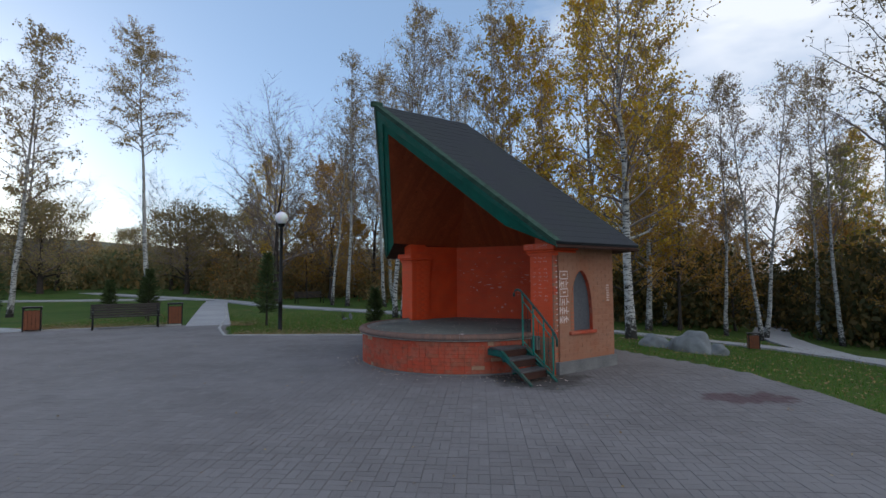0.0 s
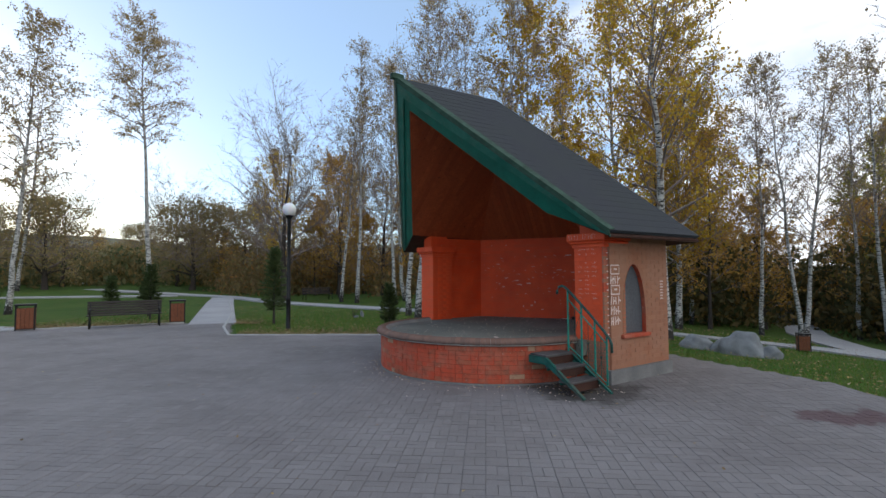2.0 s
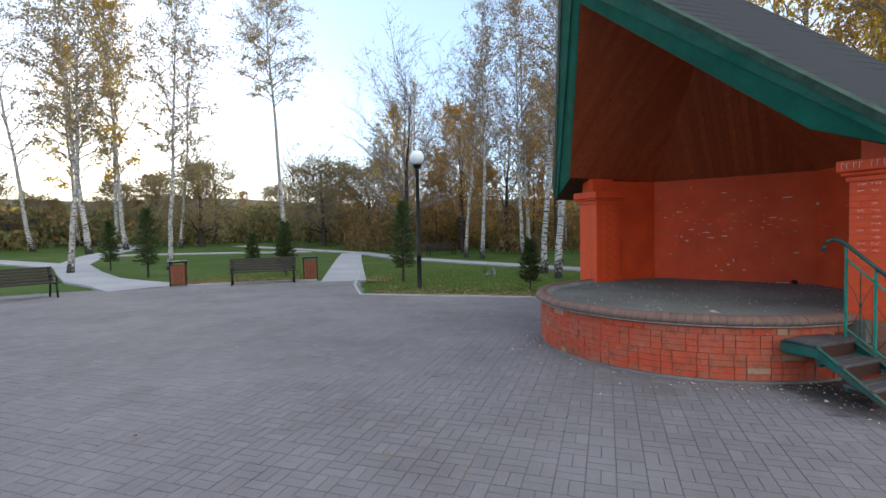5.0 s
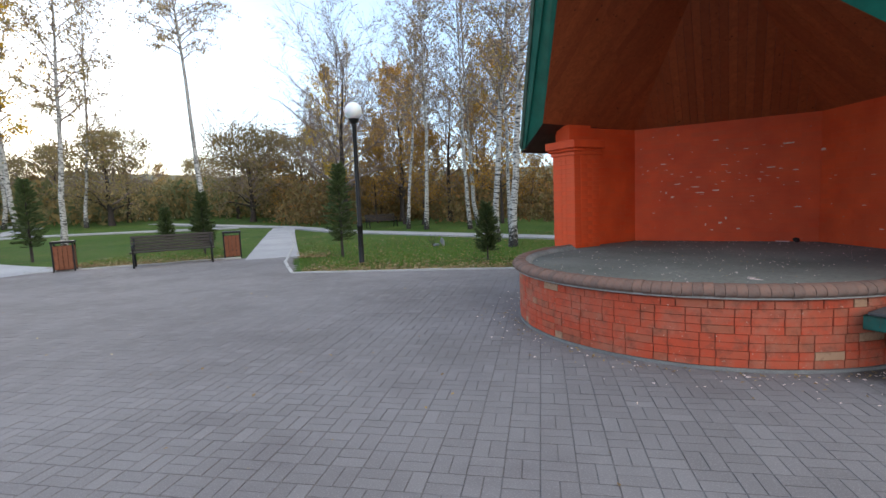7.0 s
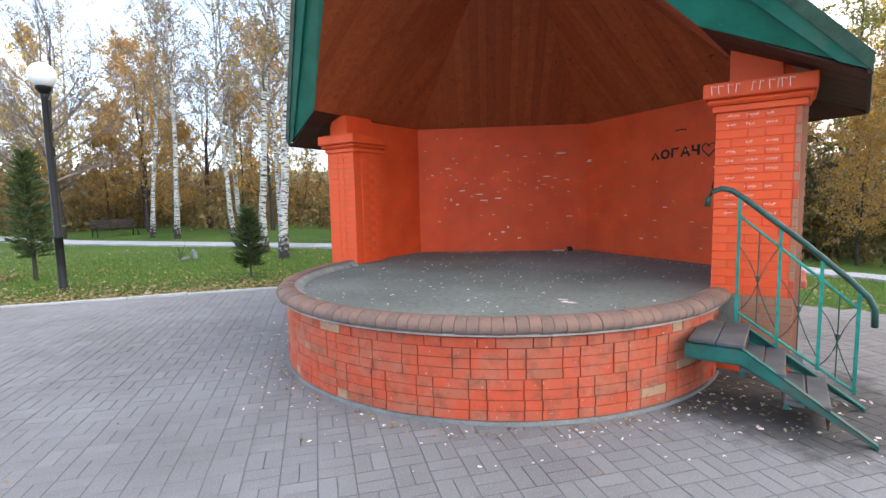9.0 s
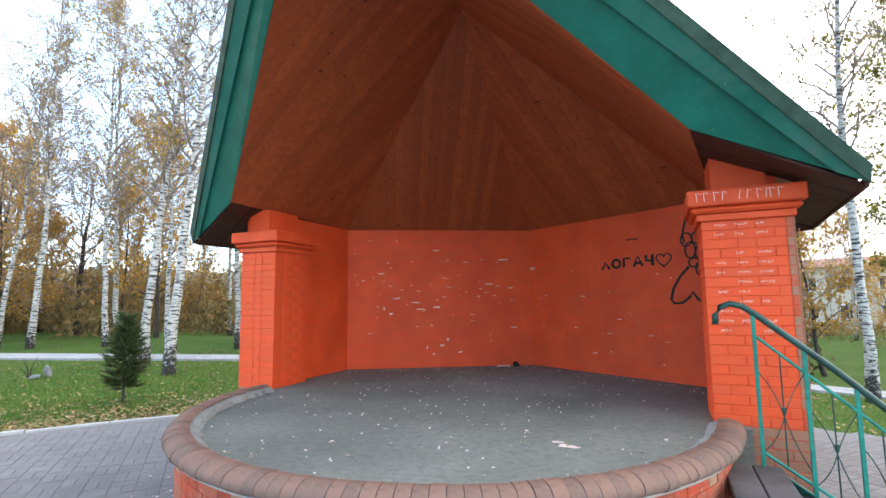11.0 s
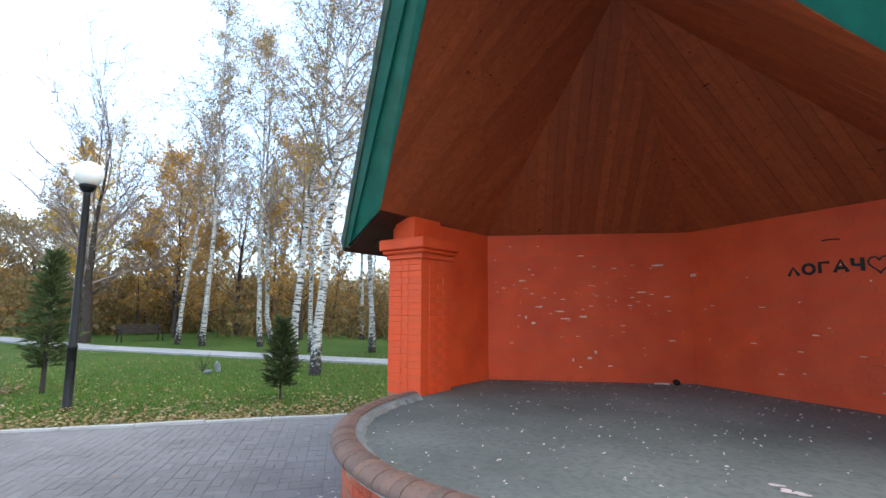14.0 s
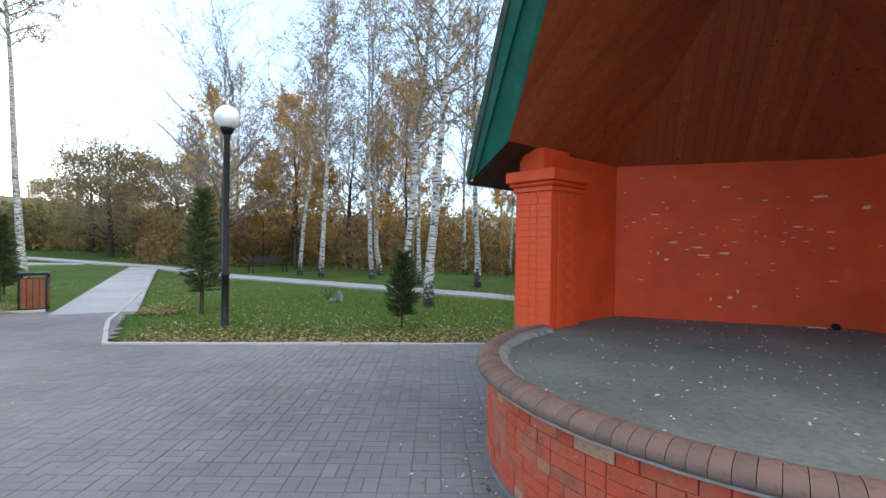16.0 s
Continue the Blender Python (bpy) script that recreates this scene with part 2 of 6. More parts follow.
def ceiling_wood():
    m = Mat("brown_stained_boards", 0.55, 0.0, 0.35)
    geo = m.noise(9, 6, 0.6, None, 1.5)
    c = m.mix(m.island(), (0.33, 0.076, 0.026), (0.44, 0.108, 0.035))
    c = m.mix(m.ramp(geo, [(0.35, 0.0), (0.7, 0.6)]), c, (0.20, 0.046, 0.017))
    c = m.mix(m.ramp(m.noise(16, 2, 0.4), [(0.72, 0.0), (0.76, 0.8)]), c, (0.03, 0.009, 0.005))
    m.colour(c).bump(geo, 0.2, 0.003)
    return m.m


M_CEIL = ceiling_wood()
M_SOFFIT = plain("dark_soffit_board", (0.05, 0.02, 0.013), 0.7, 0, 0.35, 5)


def green_metal():
    m = Mat("weathered_green_metal", 0.45, 0.0, 0.4)
    c = m.mix(m.ramp(m.noise(2.5, 6, 0.65), [(0.38, 0.0), (0.68, 1.0)]), (0.0, 0.092, 0.060), (0.004, 0.145, 0.098))
    c = m.mix(m.ramp(m.noise(1.2, 8, 0.7), [(0.60, 0.0), (0.72, 0.6)]), c, (0.045, 0.10, 0.075))
    c = m.mix(m.ramp(m.noise(38, 3), [(0.72, 0.0), (0.76, 0.7)]), c, (0.40, 0.44, 0.40))
    m.colour(c).bump(m.noise(6, 4), 0.15, 0.01)
    return m.m


M_GREEN = green_metal()


def band_metal():
    """Green sheet bleached to grey green, with run marks."""
    m = Mat("faded_green_sheet", 0.5, 0.0, 0.35)
    c = m.mix(m.ramp(m.noise(2.2, 7, 0.65), [(0.36, 0.0), (0.66, 1.0)]), (0.004, 0.115, 0.078), (0.035, 0.17, 0.125))
    c = m.mix(m.ramp(m.noise(1.6, 8, 0.72), [(0.50, 0.0), (0.66, 0.7)]), c, (0.085, 0.15, 0.115))
    c = m.mix(m.ramp(m.noise(7, 6, 0.7), [(0.60, 0.0), (0.72, 0.6)]), c, (0.025, 0.075, 0.05))
    c = m.mix(m.ramp(m.noise(42, 3), [(0.72, 0.0), (0.76, 0.7)]), c, (0.40, 0.44, 0.40))
    m.colour(c).bump(m.noise(5, 4), 0.2, 0.012)
    return m.m


M_BAND = band_metal()


def stringer_paint():
    """Dull green paint, rubbed and caked with dried mud."""
    m = Mat("muddy_green_steel", 0.6, 0.0, 0.35)
    c = m.mix(m.ramp(m.noise(5, 6, 0.65), [(0.35, 0.0), (0.65, 1.0)]), (0.008, 0.075, 0.058), (0.016, 0.125, 0.10))
    c = m.mix(m.ramp(m.noise(3.2, 7, 0.7), [(0.50, 0.0), (0.66, 0.85)]), c, (0.075, 0.065, 0.052))
    c = m.mix(m.ramp(m.noise(30, 3), [(0.68, 0.0), (0.74, 0.7)]), c, (0.11, 0.05, 0.028))
    m.colour(c).bump(m.noise(25, 4), 0.3, 0.004)
    return m.m


M_STRINGER = stringer_paint()
M_MOSS = plain("mossy_dark_flashing", (0.035, 0.075, 0.052), 0.8, 0, 0.5, 7, 0.4)
M_RAILGREEN = plain("worn_green_rail_paint", (0.016, 0.20, 0.15), 0.5, 0, 0.4, 12, 0.2)
M_RAILDARK = plain("dark_handrail_grip", (0.02, 0.06, 0.05), 0.4, 0, 0.5, 9, 0.2)


def shingles():
    m = Mat("dark_roof_shingle", 0.9)
    c = m.mix(m.noise(140, 2), (0.020, 0.023, 0.028), (0.055, 0.060, 0.070))
    c = m.mix(m.ramp(m.noise(1.4, 5), [(0.4, 0.0), (0.7, 0.5)]), c, (0.040, 0.048, 0.046))
    m.colour(c).bump(m.noise(90, 3), 0.4, 0.006)
    return m.m


M_ROOF = shingles()
M_BLACK = plain("black_painted_steel", (0.007, 0.007, 0.008), 0.5, 0, 0.3, 8, 0.05, 0.3)
M_STEP = plain("worn_step_board", (0.085, 0.08, 0.08), 0.6, 0, 0.45, 5, 0.3)
M_SPRAY = plain("black_spray_paint", (0.012, 0.010, 0.010), 0.5, 0, 0.2, 9, 0.05)
M_CHIP = plain("bare_pale_chip", (0.72, 0.58, 0.52), 0.9, 0, 0.2, 9, 0.1)
M_FLAKE = plain("pale_pink_paint_scar", (0.74, 0.52, 0.43), 0.9, 0, 0.25, 14, 0.1)
M_SLAT = plain("bench_slat_wood", (0.035, 0.028, 0.024), 0.6, 0, 0.4, 9, 0.3)
M_BINWOOD = plain("orange_brown_bin_wood", (0.18, 0.062, 0.028), 0.55, 0, 0.3, 9, 0.2)
M_STONE = plain("grey_boulder", (0.20, 0.215, 0.225), 0.9, 0, 0.4, 3, 0.6)


def globe_mat():
    m = Mat("white_globe", 0.25, 0, 0.5)
    m.colour((0.85, 0.86, 0.88))
    m.b.inputs["Transmission Weight"].default_value = 0.0
    m.b.inputs["Subsurface Weight"].default_value = 0.3
    return m.m


M_GLOBE = globe_mat()


def ground_mat():
    m = Mat("autumn_lawn", 0.95, 0, 0.1)
    c = m.mix(m.ramp(m.noise(0.25, 6, 0.6), [(0.35, 0.0), (0.65, 1.0)]), (0.045, 0.100, 0.016), (0.080, 0.130, 0.024))
    c = m.mix(m.ramp(m.noise(1.4, 6, 0.65), [(0.52, 0.0), (0.70, 0.7)]), c, (0.135, 0.11, 0.045))
    c = m.mix(m.ramp(m.noise(30, 4, 0.6), [(0.4, 0.0), (0.75, 0.7)]), c, (0.03, 0.045, 0.010))
    m.colour(c).bump(m.noise(25, 5), 0.8, 0.03)
    return m.m


M_GROUND = ground_mat()


def leaf_mat(name, stops, translucent=0.45):
    m = Mat(name, 0.6, 0, 0.25)
    c = m.ramp(m.island(), stops)
    tint = m.n.new("ShaderNodeHueSaturation")
    mapv = m.n.new("ShaderNodeMapRange")
    mapv.inputs["To Min"].default_value, mapv.inputs["To Max"].default_value = 0.75, 1.2
    m.l.new(m.random(), mapv.inputs["Value"])
    m.l.new(mapv.outputs["Result"], tint.inputs["Value"])
    m.l.new(c, tint.inputs["Color"])
    m.colour(tint.outputs["Color"])
    tr = m.n.new("ShaderNodeBsdfTranslucent")
    m.l.new(tint.outputs["Color"], tr.inputs["Color"])
    mx = m.n.new("ShaderNodeMixShader")
    mx.inputs["Fac"].default_value = translucent
    m.l.new(m.b.outputs["BSDF"], mx.inputs[1])
    m.l.new(tr.outputs["BSDF"], mx.inputs[2])
    m.l.new(mx.outputs["Shader"], m.n["Material Output"].inputs["Surface"])
    return m.m


M_GOLD = leaf_mat("golden_birch_leaf", [(0.0, (0.46, 0.24, 0.03)), (0.35, (0.62, 0.38, 0.04)), (0.75, (0.72, 0.50, 0.06)), (1.0, (0.40, 0.36, 0.06))])
M_PALE = leaf_mat("pale_sparse_leaf", [(0.0, (0.34, 0.24, 0.13)), (0.5, (0.44, 0.33, 0.18)), (0.8, (0.40, 0.33, 0.15)), (1.0, (0.50, 0.34, 0.11))])
M_ORANGE = leaf_mat("orange_leaf", [(0.0, (0.36, 0.19, 0.05)), (0.5, (0.50, 0.28, 0.06)), (1.0, (0.56, 0.37, 0.09))])
M_OLIVE = leaf_mat("olive_willow_leaf", [(0.0, (0.22, 0.19, 0.09)), (0.6, (0.31, 0.25, 0.12)), (1.0, (0.38, 0.25, 0.10))])
M_GREENLEAF = leaf_mat("late_green_leaf", [(0.0, (0.14, 0.16, 0.035)), (0.6, (0.26, 0.25, 0.05)), (1.0, (0.44, 0.36, 0.07))])
M_NEEDLE = leaf_mat("spruce_needle", [(0.0, (0.05, 0.08, 0.03)), (1.0, (0.115, 0.145, 0.055))], 0.35)
M_BRUSH = leaf_mat("brown_undergrowth", [(0.0, (0.15, 0.105, 0.05)), (0.45, (0.24, 0.16, 0.07)), (0.75, (0.20, 0.18, 0.07)), (1.0, (0.38, 0.19, 0.06))], 0.35)
M_THICKET = leaf_mat("dark_thicket_leaf", [(0.0, (0.05, 0.055, 0.02)), (0.5, (0.10, 0.09, 0.035)), (0.8, (0.16, 0.11, 0.04)), (1.0, (0.26, 0.17, 0.05))], 0.3)
M_SHRUB = leaf_mat("olive_shrub_leaf", [(0.0, (0.15, 0.18, 0.08)), (0.4, (0.27, 0.25, 0.11)), (0.75, (0.40, 0.31, 0.13)), (1.0, (0.48, 0.30, 0.11))], 0.4)
M_GRASS = leaf_mat("grass_blade", [(0.0, (0.065, 0.15, 0.02)), (0.6, (0.115, 0.22, 0.03)), (0.9, (0.17, 0.17, 0.05)), (1.0, (0.28, 0.21, 0.08))], 0.3)
M_LITTER = leaf_mat("fallen_leaf", [(0.0, (0.16, 0.10, 0.045)), (0.5, (0.30, 0.20, 0.09)), (0.85, (0.38, 0.26, 0.10)), (1.0, (0.45, 0.38, 0.26))], 0.1)


def birch_bark():
    m = Mat("birch_bark", 0.8)
    v = m.coord((2.2, 2.2, 9))
    c = m.ramp(m.noise(2.2, 5, 0.7, v), [(0.42, (0.025, 0.023, 0.02)), (0.50, (0.46, 0.45, 0.43)), (0.8, (0.66, 0.65, 0.63))])
    sep = m.n.new("ShaderNodeSeparateXYZ")
    m.l.new(m.tc.outputs["Object"], sep.inputs[0])
    low = m.n.new("ShaderNodeMapRange")
    low.inputs["From Min"].default_value, low.inputs["From Max"].default_value = 0.1, 1.1
    low.inputs["To Min"].default_value, low.inputs["To Max"].default_value = 0.32, 0.0
    m.l.new(sep.outputs["Z"], low.inputs["Value"])
    add = m.n.new("ShaderNodeMath")
    m.l.new(low.outputs["Result"], add.inputs[0])
    m.l.new(m.noise(9, 5, 0.7), add.inputs[1])
    c = m.mix(m.ramp(add.outputs[0], [(0.62, 0.0), (0.75, 1.0)]), c, (0.03, 0.028, 0.025))
    m.colour(c).bump(m.noise(20, 4, 0.6, v), 0.4, 0.01)
    return m.m


M_BIRCH = birch_bark()
M_TWIG = plain("grey_brown_twig", (0.24, 0.19, 0.17), 0.9, 0, 0.25, 3, 0.1)
M_DARKBARK = plain("dark_tree_bark", (0.055, 0.045, 0.04), 0.95, 0, 0.35, 5, 0.6)


# ---- mesh helpers ----
def link(name, mesh, mat, parent=None, label=""):
    ob = new(name, mesh)
    if mat is not None and not mesh.materials:
        mesh.materials.append(mat)
    if parent is not None:
        ob.parent = parent
    if label:
        ob["label"] = label
    return ob


def part(name, bm, mat, parent, label="", smooth=False):
    me = bpy.data.meshes.new(name)
    bm.to_mesh(me)
    bm.free()
    if smooth:
        for p in me.polygons:
            p.use_smooth = True
    return link(name, me, mat, parent, label)


def thing(name, m, label, category, group="", kind=""):
    ob = new(name)
    ob.empty_display_size = 0.1
    ob.matrix_basis = m
    return tagged(ob, label, category, group, kind)


def box(bm, x0, x1, y0, y1, z0, z1, m=None, bevel=0.0):
    r = bmesh.ops.create_cube(bm, size=1.0, matrix=(m or Matrix()) @ Matrix.Translation(((x0 + x1) / 2, (y0 + y1) / 2, (z0 + z1) / 2)) @ Matrix.Diagonal((x1 - x0, y1 - y0, z1 - z0, 1)))
    if bevel:
        es = {e for v in r["verts"] for e in v.link_edges}
        bmesh.ops.bevel(bm, geom=list(es), offset=bevel, segments=1, affect="EDGES")


def boxed(x0, x1, y0, y1, z0, z1, m=None, bevel=0.0):
    bm = bmesh.new()
    box(bm, x0, x1, y0, y1, z0, z1, m, bevel)
    return bm


def prism(pts, z0, z1):
    """An upright prism over a plan outline given counter-clockwise."""
    bm = bmesh.new()
    lo = [bm.verts.new((x, y, z0)) for x, y in pts]
    hi = [bm.verts.new((x, y, z1)) for x, y in pts]
    n = len(pts)
    bm.faces.new(hi)
    bm.faces.new(lo[::-1])
    for i in range(n):
        bm.faces.new((lo[i], lo[(i + 1) % n], hi[(i + 1) % n], hi[i]))
    return bm


def slab(bm, pts, thick):
    """A flat polygon in space, given thickness against its normal."""
    ps = [Vector(p) for p in pts]
    nrm = (ps[1] - ps[0]).cross(ps[2] - ps[0]).normalized()
    a = [bm.verts.new(p) for p in ps]
    b = [bm.verts.new(p - nrm * thick) for p in ps]
    n = len(ps)
    bm.faces.new(a)
    bm.faces.new(b[::-1])
    for i in range(n):
        bm.faces.new((a[i], b[i], b[(i + 1) % n], a[(i + 1) % n]))


def tube(bm, pts, radii, sides=6, cap=True):
    """A tube along points, with a radius at each."""
    ps = [Vector(p) for p in pts]
    rings = []
    for i, p in enumerate(ps):
        d = (ps[min(i + 1, len(ps) - 1)] - ps[max(i - 1, 0)]).normalized()
        side = d.cross(Vector((0, 0, 1)) if abs(d.z) < 0.9 else Vector((1, 0, 0))).normalized()
        up = side.cross(d)
        r = radii[i] if isinstance(radii, (list, tuple)) else radii
        rings.append([bm.verts.new(p + side * math.cos(2 * math.pi * k / sides) * r + up * math.sin(2 * math.pi * k / sides) * r) for k in range(sides)])
    for a, b in zip(rings, rings[1:]):
        for k in range(sides):
            bm.faces.new((a[k], b[k], b[(k + 1) % sides], a[(k + 1) % sides]))
    if cap:
        bm.faces.new(rings[0])
        bm.faces.new(rings[-1][::-1])


def lathe(bm, profile, sides=20, centre=(0, 0)):
    rings = []
    for r, z in profile:
        rings.append([bm.verts.new((centre[0] + r * math.cos(2 * math.pi * k / sides), centre[1] + r * math.sin(2 * math.pi * k / sides), z)) for k in range(sides)])
    for a, b in zip(rings, rings[1:]):
        for k in range(sides):
            bm.faces.new((a[k], a[(k + 1) % sides], b[(k + 1) % sides], b[k]))
    bm.faces.new(rings[0][::-1])
    bm.faces.new(rings[-1])


def quads_mesh(name, verts, faces, mats):
    me = bpy.data.meshes.new(name)
    me.from_pydata([tuple(v) for v in verts], [], [tuple(f) for f in faces])
    for m in mats:
        me.materials.append(m)
    me.update()
    return me


def ground_z(x, y):
    """The land falls gently away to the east and rises a little in the far west."""
    west = min(1.0, max(0.0, (-8.0 - x) / 18.0))
    return max(-1.6, -0.075 * max(0.0, x - 6.5)) + west * min(1.5, 0.024 * max(0.0, math.hypot(x, y) - 36.0))


# ---- ground ----
def build_ground():
    xs = sorted(set([-400, -250, -150, -100, -70, -50, -40] + list(range(-32, 45, 2)) + [50, 60, 75, 100, 150, 250, 400]))
    ys = sorted(set([-300, -150, -80, -50, -30] + list(range(-20, 61, 2)) + [70, 90, 120, 170, 250, 400, 700]))
    verts = [(x, y, ground_z(x, y) - 0.06 + (0.05 * noise.noise(Vector((x * 0.13, y * 0.13, 0))) if y > 24 or x < -14 else 0)) for y in ys for x in xs]
    n = len(xs)
    faces = [(j * n + i, j * n + i + 1, (j + 1) * n + i + 1, (j + 1) * n + i) for j in range(len(ys) - 1) for i in range(n - 1)]
    ob = link("ground", quads_mesh("ground", verts, faces, [M_GROUND]), None)
    tagged(ob, "autumn lawn with green grass and brown patches", "lawn", kind="structure")


build_ground()

PLAZA = [(-30, -25), (6.6, -25), (6.9, 0), (7.55, 5.0), (7.85, 6.8), (7.88, 8.0), (7.45, 9.3), (7.1, 10.6), (6.95, 12.2), (5.6, 13.9), (3.8, 14.65), (1.75, 15.05), (-0.9, 15.53), (-3.54, 16.02), (-4.5, 19.6), (-5.95, 20.15), (-9.1, 19.35), (-11.9, 18.2), (-16, 15.5), (-22, 9), (-30, 0)]


def inside(x, y, poly):
    c, n = False, len(poly)
    for i in range(n):
        (x0, y0), (x1, y1) = poly[i], poly[i - 1]
        if (y0 > y) != (y1 > y) and x < (x1 - x0) * (y - y0) / (y1 - y0) + x0:
            c = not c
    return c


def build_plaza():
    bed = prism(PLAZA, -0.055, -0.0048)
    plaza = part("plaza", bed, M_SAND, None)
    tagged(plaza, "plaza of grey mauve clay pavers with dark joints", "pavement", kind="structure")
    turn = radians(-13)
    c, s = math.cos(turn), math.sin(turn)
    L, W, H, g = 0.205, 0.102, 0.05, 0.0020
    verts, faces, near = [], [], []
    rnd = random.Random(4)

    def put(cx, cy, along, top, tilt):
        a, b = (L / 2 - g / 2, W / 2 - g / 2) if along else (W / 2 - g / 2, L / 2 - g / 2)
        k = len(verts)
        for zz, e in ((top - 0.012, 0), (top, 0.003)):
            for dx, dy in ((-a + e, -b + e), (a - e, -b + e), (a - e, b - e), (-a + e, b - e)):
                x, y = cx + dx, cy + dy
                verts.append((c * x - s * y, s * x + c * y, zz + tilt[0] * dx + tilt[1] * dy))
        for q in range(4):
            faces.append((k + q, k + (q + 1) % 4, k + 4 + (q + 1) % 4, k + 4 + q))
        faces.append((k + 4, k + 5, k + 6, k + 7))

    # blocks of paired pavers laid in alternating directions
    for i in range(-85, 85):
        for j in range(-40, 100):
            bx, by = i * L, j * L
            wx, wy = c * bx - s * by, s * bx + c * by
            if not (-16 < wx < 8.3 and -3.5 < wy < 20.6) or not inside(wx, wy, PLAZA):
                continue
            if (wx - 3.03) ** 2 + (wy - 10.47) ** 2 < 2.08 ** 2:
                continue
            along = (i + j) % 2 == 0
            for q in (-1, 1):
                off = q * W / 2
                top = rnd.gauss(0, 0.0009)
                tilt = (rnd.gauss(0, 0.0045), rnd.gauss(0, 0.0045))
                px, py = (bx, by + off) if along else (bx + off, by)
                if -1.35 < wx < 0.25 and 8.55 < wy < 10.3 and len(near) < 300:
                    near.append((px, py, along, top, tilt))
                else:
                    put(px, py, along, top, tilt)
    me = quads_mesh("paving", verts, faces, [M_PAVER])
    ob = link("paving", me, None, plaza)
    tagged(ob, kind="stuff")
    base = [None, None]
    for along in (True, False):
        verts.clear()
        faces.clear()
        cc, ss = c, s
        a, b = (L / 2 - g / 2, W / 2 - g / 2) if along else (W / 2 - g / 2, L / 2 - g / 2)
        for zz, e in ((-H, 0), (-0.003, 0), (0, 0.003)):
            for dx, dy in ((-a + e, -b + e), (a - e, -b + e), (a - e, b - e), (-a + e, b - e)):
                verts.append((dx, dy, zz))
        for r in (0, 4):
            for q in range(4):
                faces.append((r + q, r + (q + 1) % 4, r + 4 + (q + 1) % 4, r + 4 + q))
        faces.append((8, 9, 10, 11))
        base[0 if along else 1] = quads_mesh("paver", verts, faces, [M_PAVER])
    for px, py, along, top, tilt in near:
        ob = link("paver", base[0 if along else 1], None, plaza)
        ob.matrix_basis = pose(c * px - s * py, s * px + c * py, top, math.degrees(tilt[1]), -math.degrees(tilt[0]), -13)


def strip(name, pts, width, mat, z, label, category):
    """A path of even width along points, laid on the land."""
    bm = bmesh.new()
    rows = []
    ps = [Vector((x, y, 0)) for x, y in pts]
    for i, p in enumerate(ps):
        d = (ps[min(i + 1, len(ps) - 1)] - ps[max(i - 1, 0)]).normalized()
        nrm = Vector((-d.y, d.x, 0))
        w = width[i] if isinstance(width, (list, tuple)) else width
        row = []
        for q in (-0.5, 0.5):
            v = p + nrm * w * q
            row.append(bm.verts.new((v.x, v.y, ground_z(v.x, v.y) + z)))
            row.append(bm.verts.new((v.x, v.y, ground_z(v.x, v.y) - 0.1)))
        rows.append(row)
    for a, b in zip(rows, rows[1:]):
        bm.faces.new((a[0], a[2], b[2], b[0]))
        bm.faces.new((a[0], b[0], b[1], a[1]))
        bm.faces.new((a[2], a[3], b[3], b[2]))
    bm.faces.new((rows[0][0], rows[0][1], rows[0][3], rows[0][2]))
    bmesh.ops.recalc_face_normals(bm, faces=bm.faces)
    ob = part(name, bm, mat, None)
    return tagged(ob, label, category, kind="structure")


strip("path_1", [(-5.15, 19.75), (-6.55, 24.8), (-8.2, 30.8), (-9.7, 36.3), (-11.0, 41.5)], [1.6, 1.6, 1.6, 1.6, 1.6], M_PATH, 0.008, "pale concrete paved footpath crossing the lawn", "footpath")
strip("path_2", [(-26, 52), (-11, 43.0), (-5.0, 33.6), (0.3, 27.8), (4.9, 22.8), (10.0, 17.6), (12.4, 15.8), (14.4, 14.2), (15.5, 12.2), (15.8, 9.4), (15.5, 6.0), (15.0, 2.0), (14.0, -6)], [1.6, 1.5, 1.5, 1.4, 1.2, 1.1, 1.1, 1.4, 1.8, 2.0, 2.0, 2.0, 2.0], M_PATH, 0.004, "pale footpath winding along the edge of the birch wood", "footpath")
strip("path_3", [(15.2, 12.6), (17.0, 16.0), (20.0, 20.4), (26.0, 27), (28.5, 29.6)], [1.4, 1.5, 1.6, 1.7, 1.7], M_PATH, 0.008, "pale footpath leading into the wood", "footpath")
strip("path_4", [(-11.4, 18.3), (-13.5, 19.6), (-16, 21.2), (-20, 25), (-25, 30), (-30, 37.5), (-33.0, 44), (-36, 50), (-43, 56), (-62, 64)], [2.6, 2.0, 1.9, 1.8, 1.8, 1.7, 1.7, 1.7, 1.7, 1.7], M_PATH, 0.006, "pale footpath leaving the plaza across the lawn", "footpath")
strip("path_6", [(-23.4, 28.6), (-28, 30.6), (-36, 33.5), (-52, 38)], [1.6, 1.8, 1.8, 1.8], M_PATH, 0.012, "pale footpath branching off over the west lawn", "footpath")
strip("path_7", [(-29.8, 37.2), (-26, 39.8), (-21, 42.4), (-15.5, 44.5)], [1.2, 1.2, 1.2, 1.2], M_PATH, 0.010, "narrow pale footpath crossing the lawn behind the bench", "footpath")


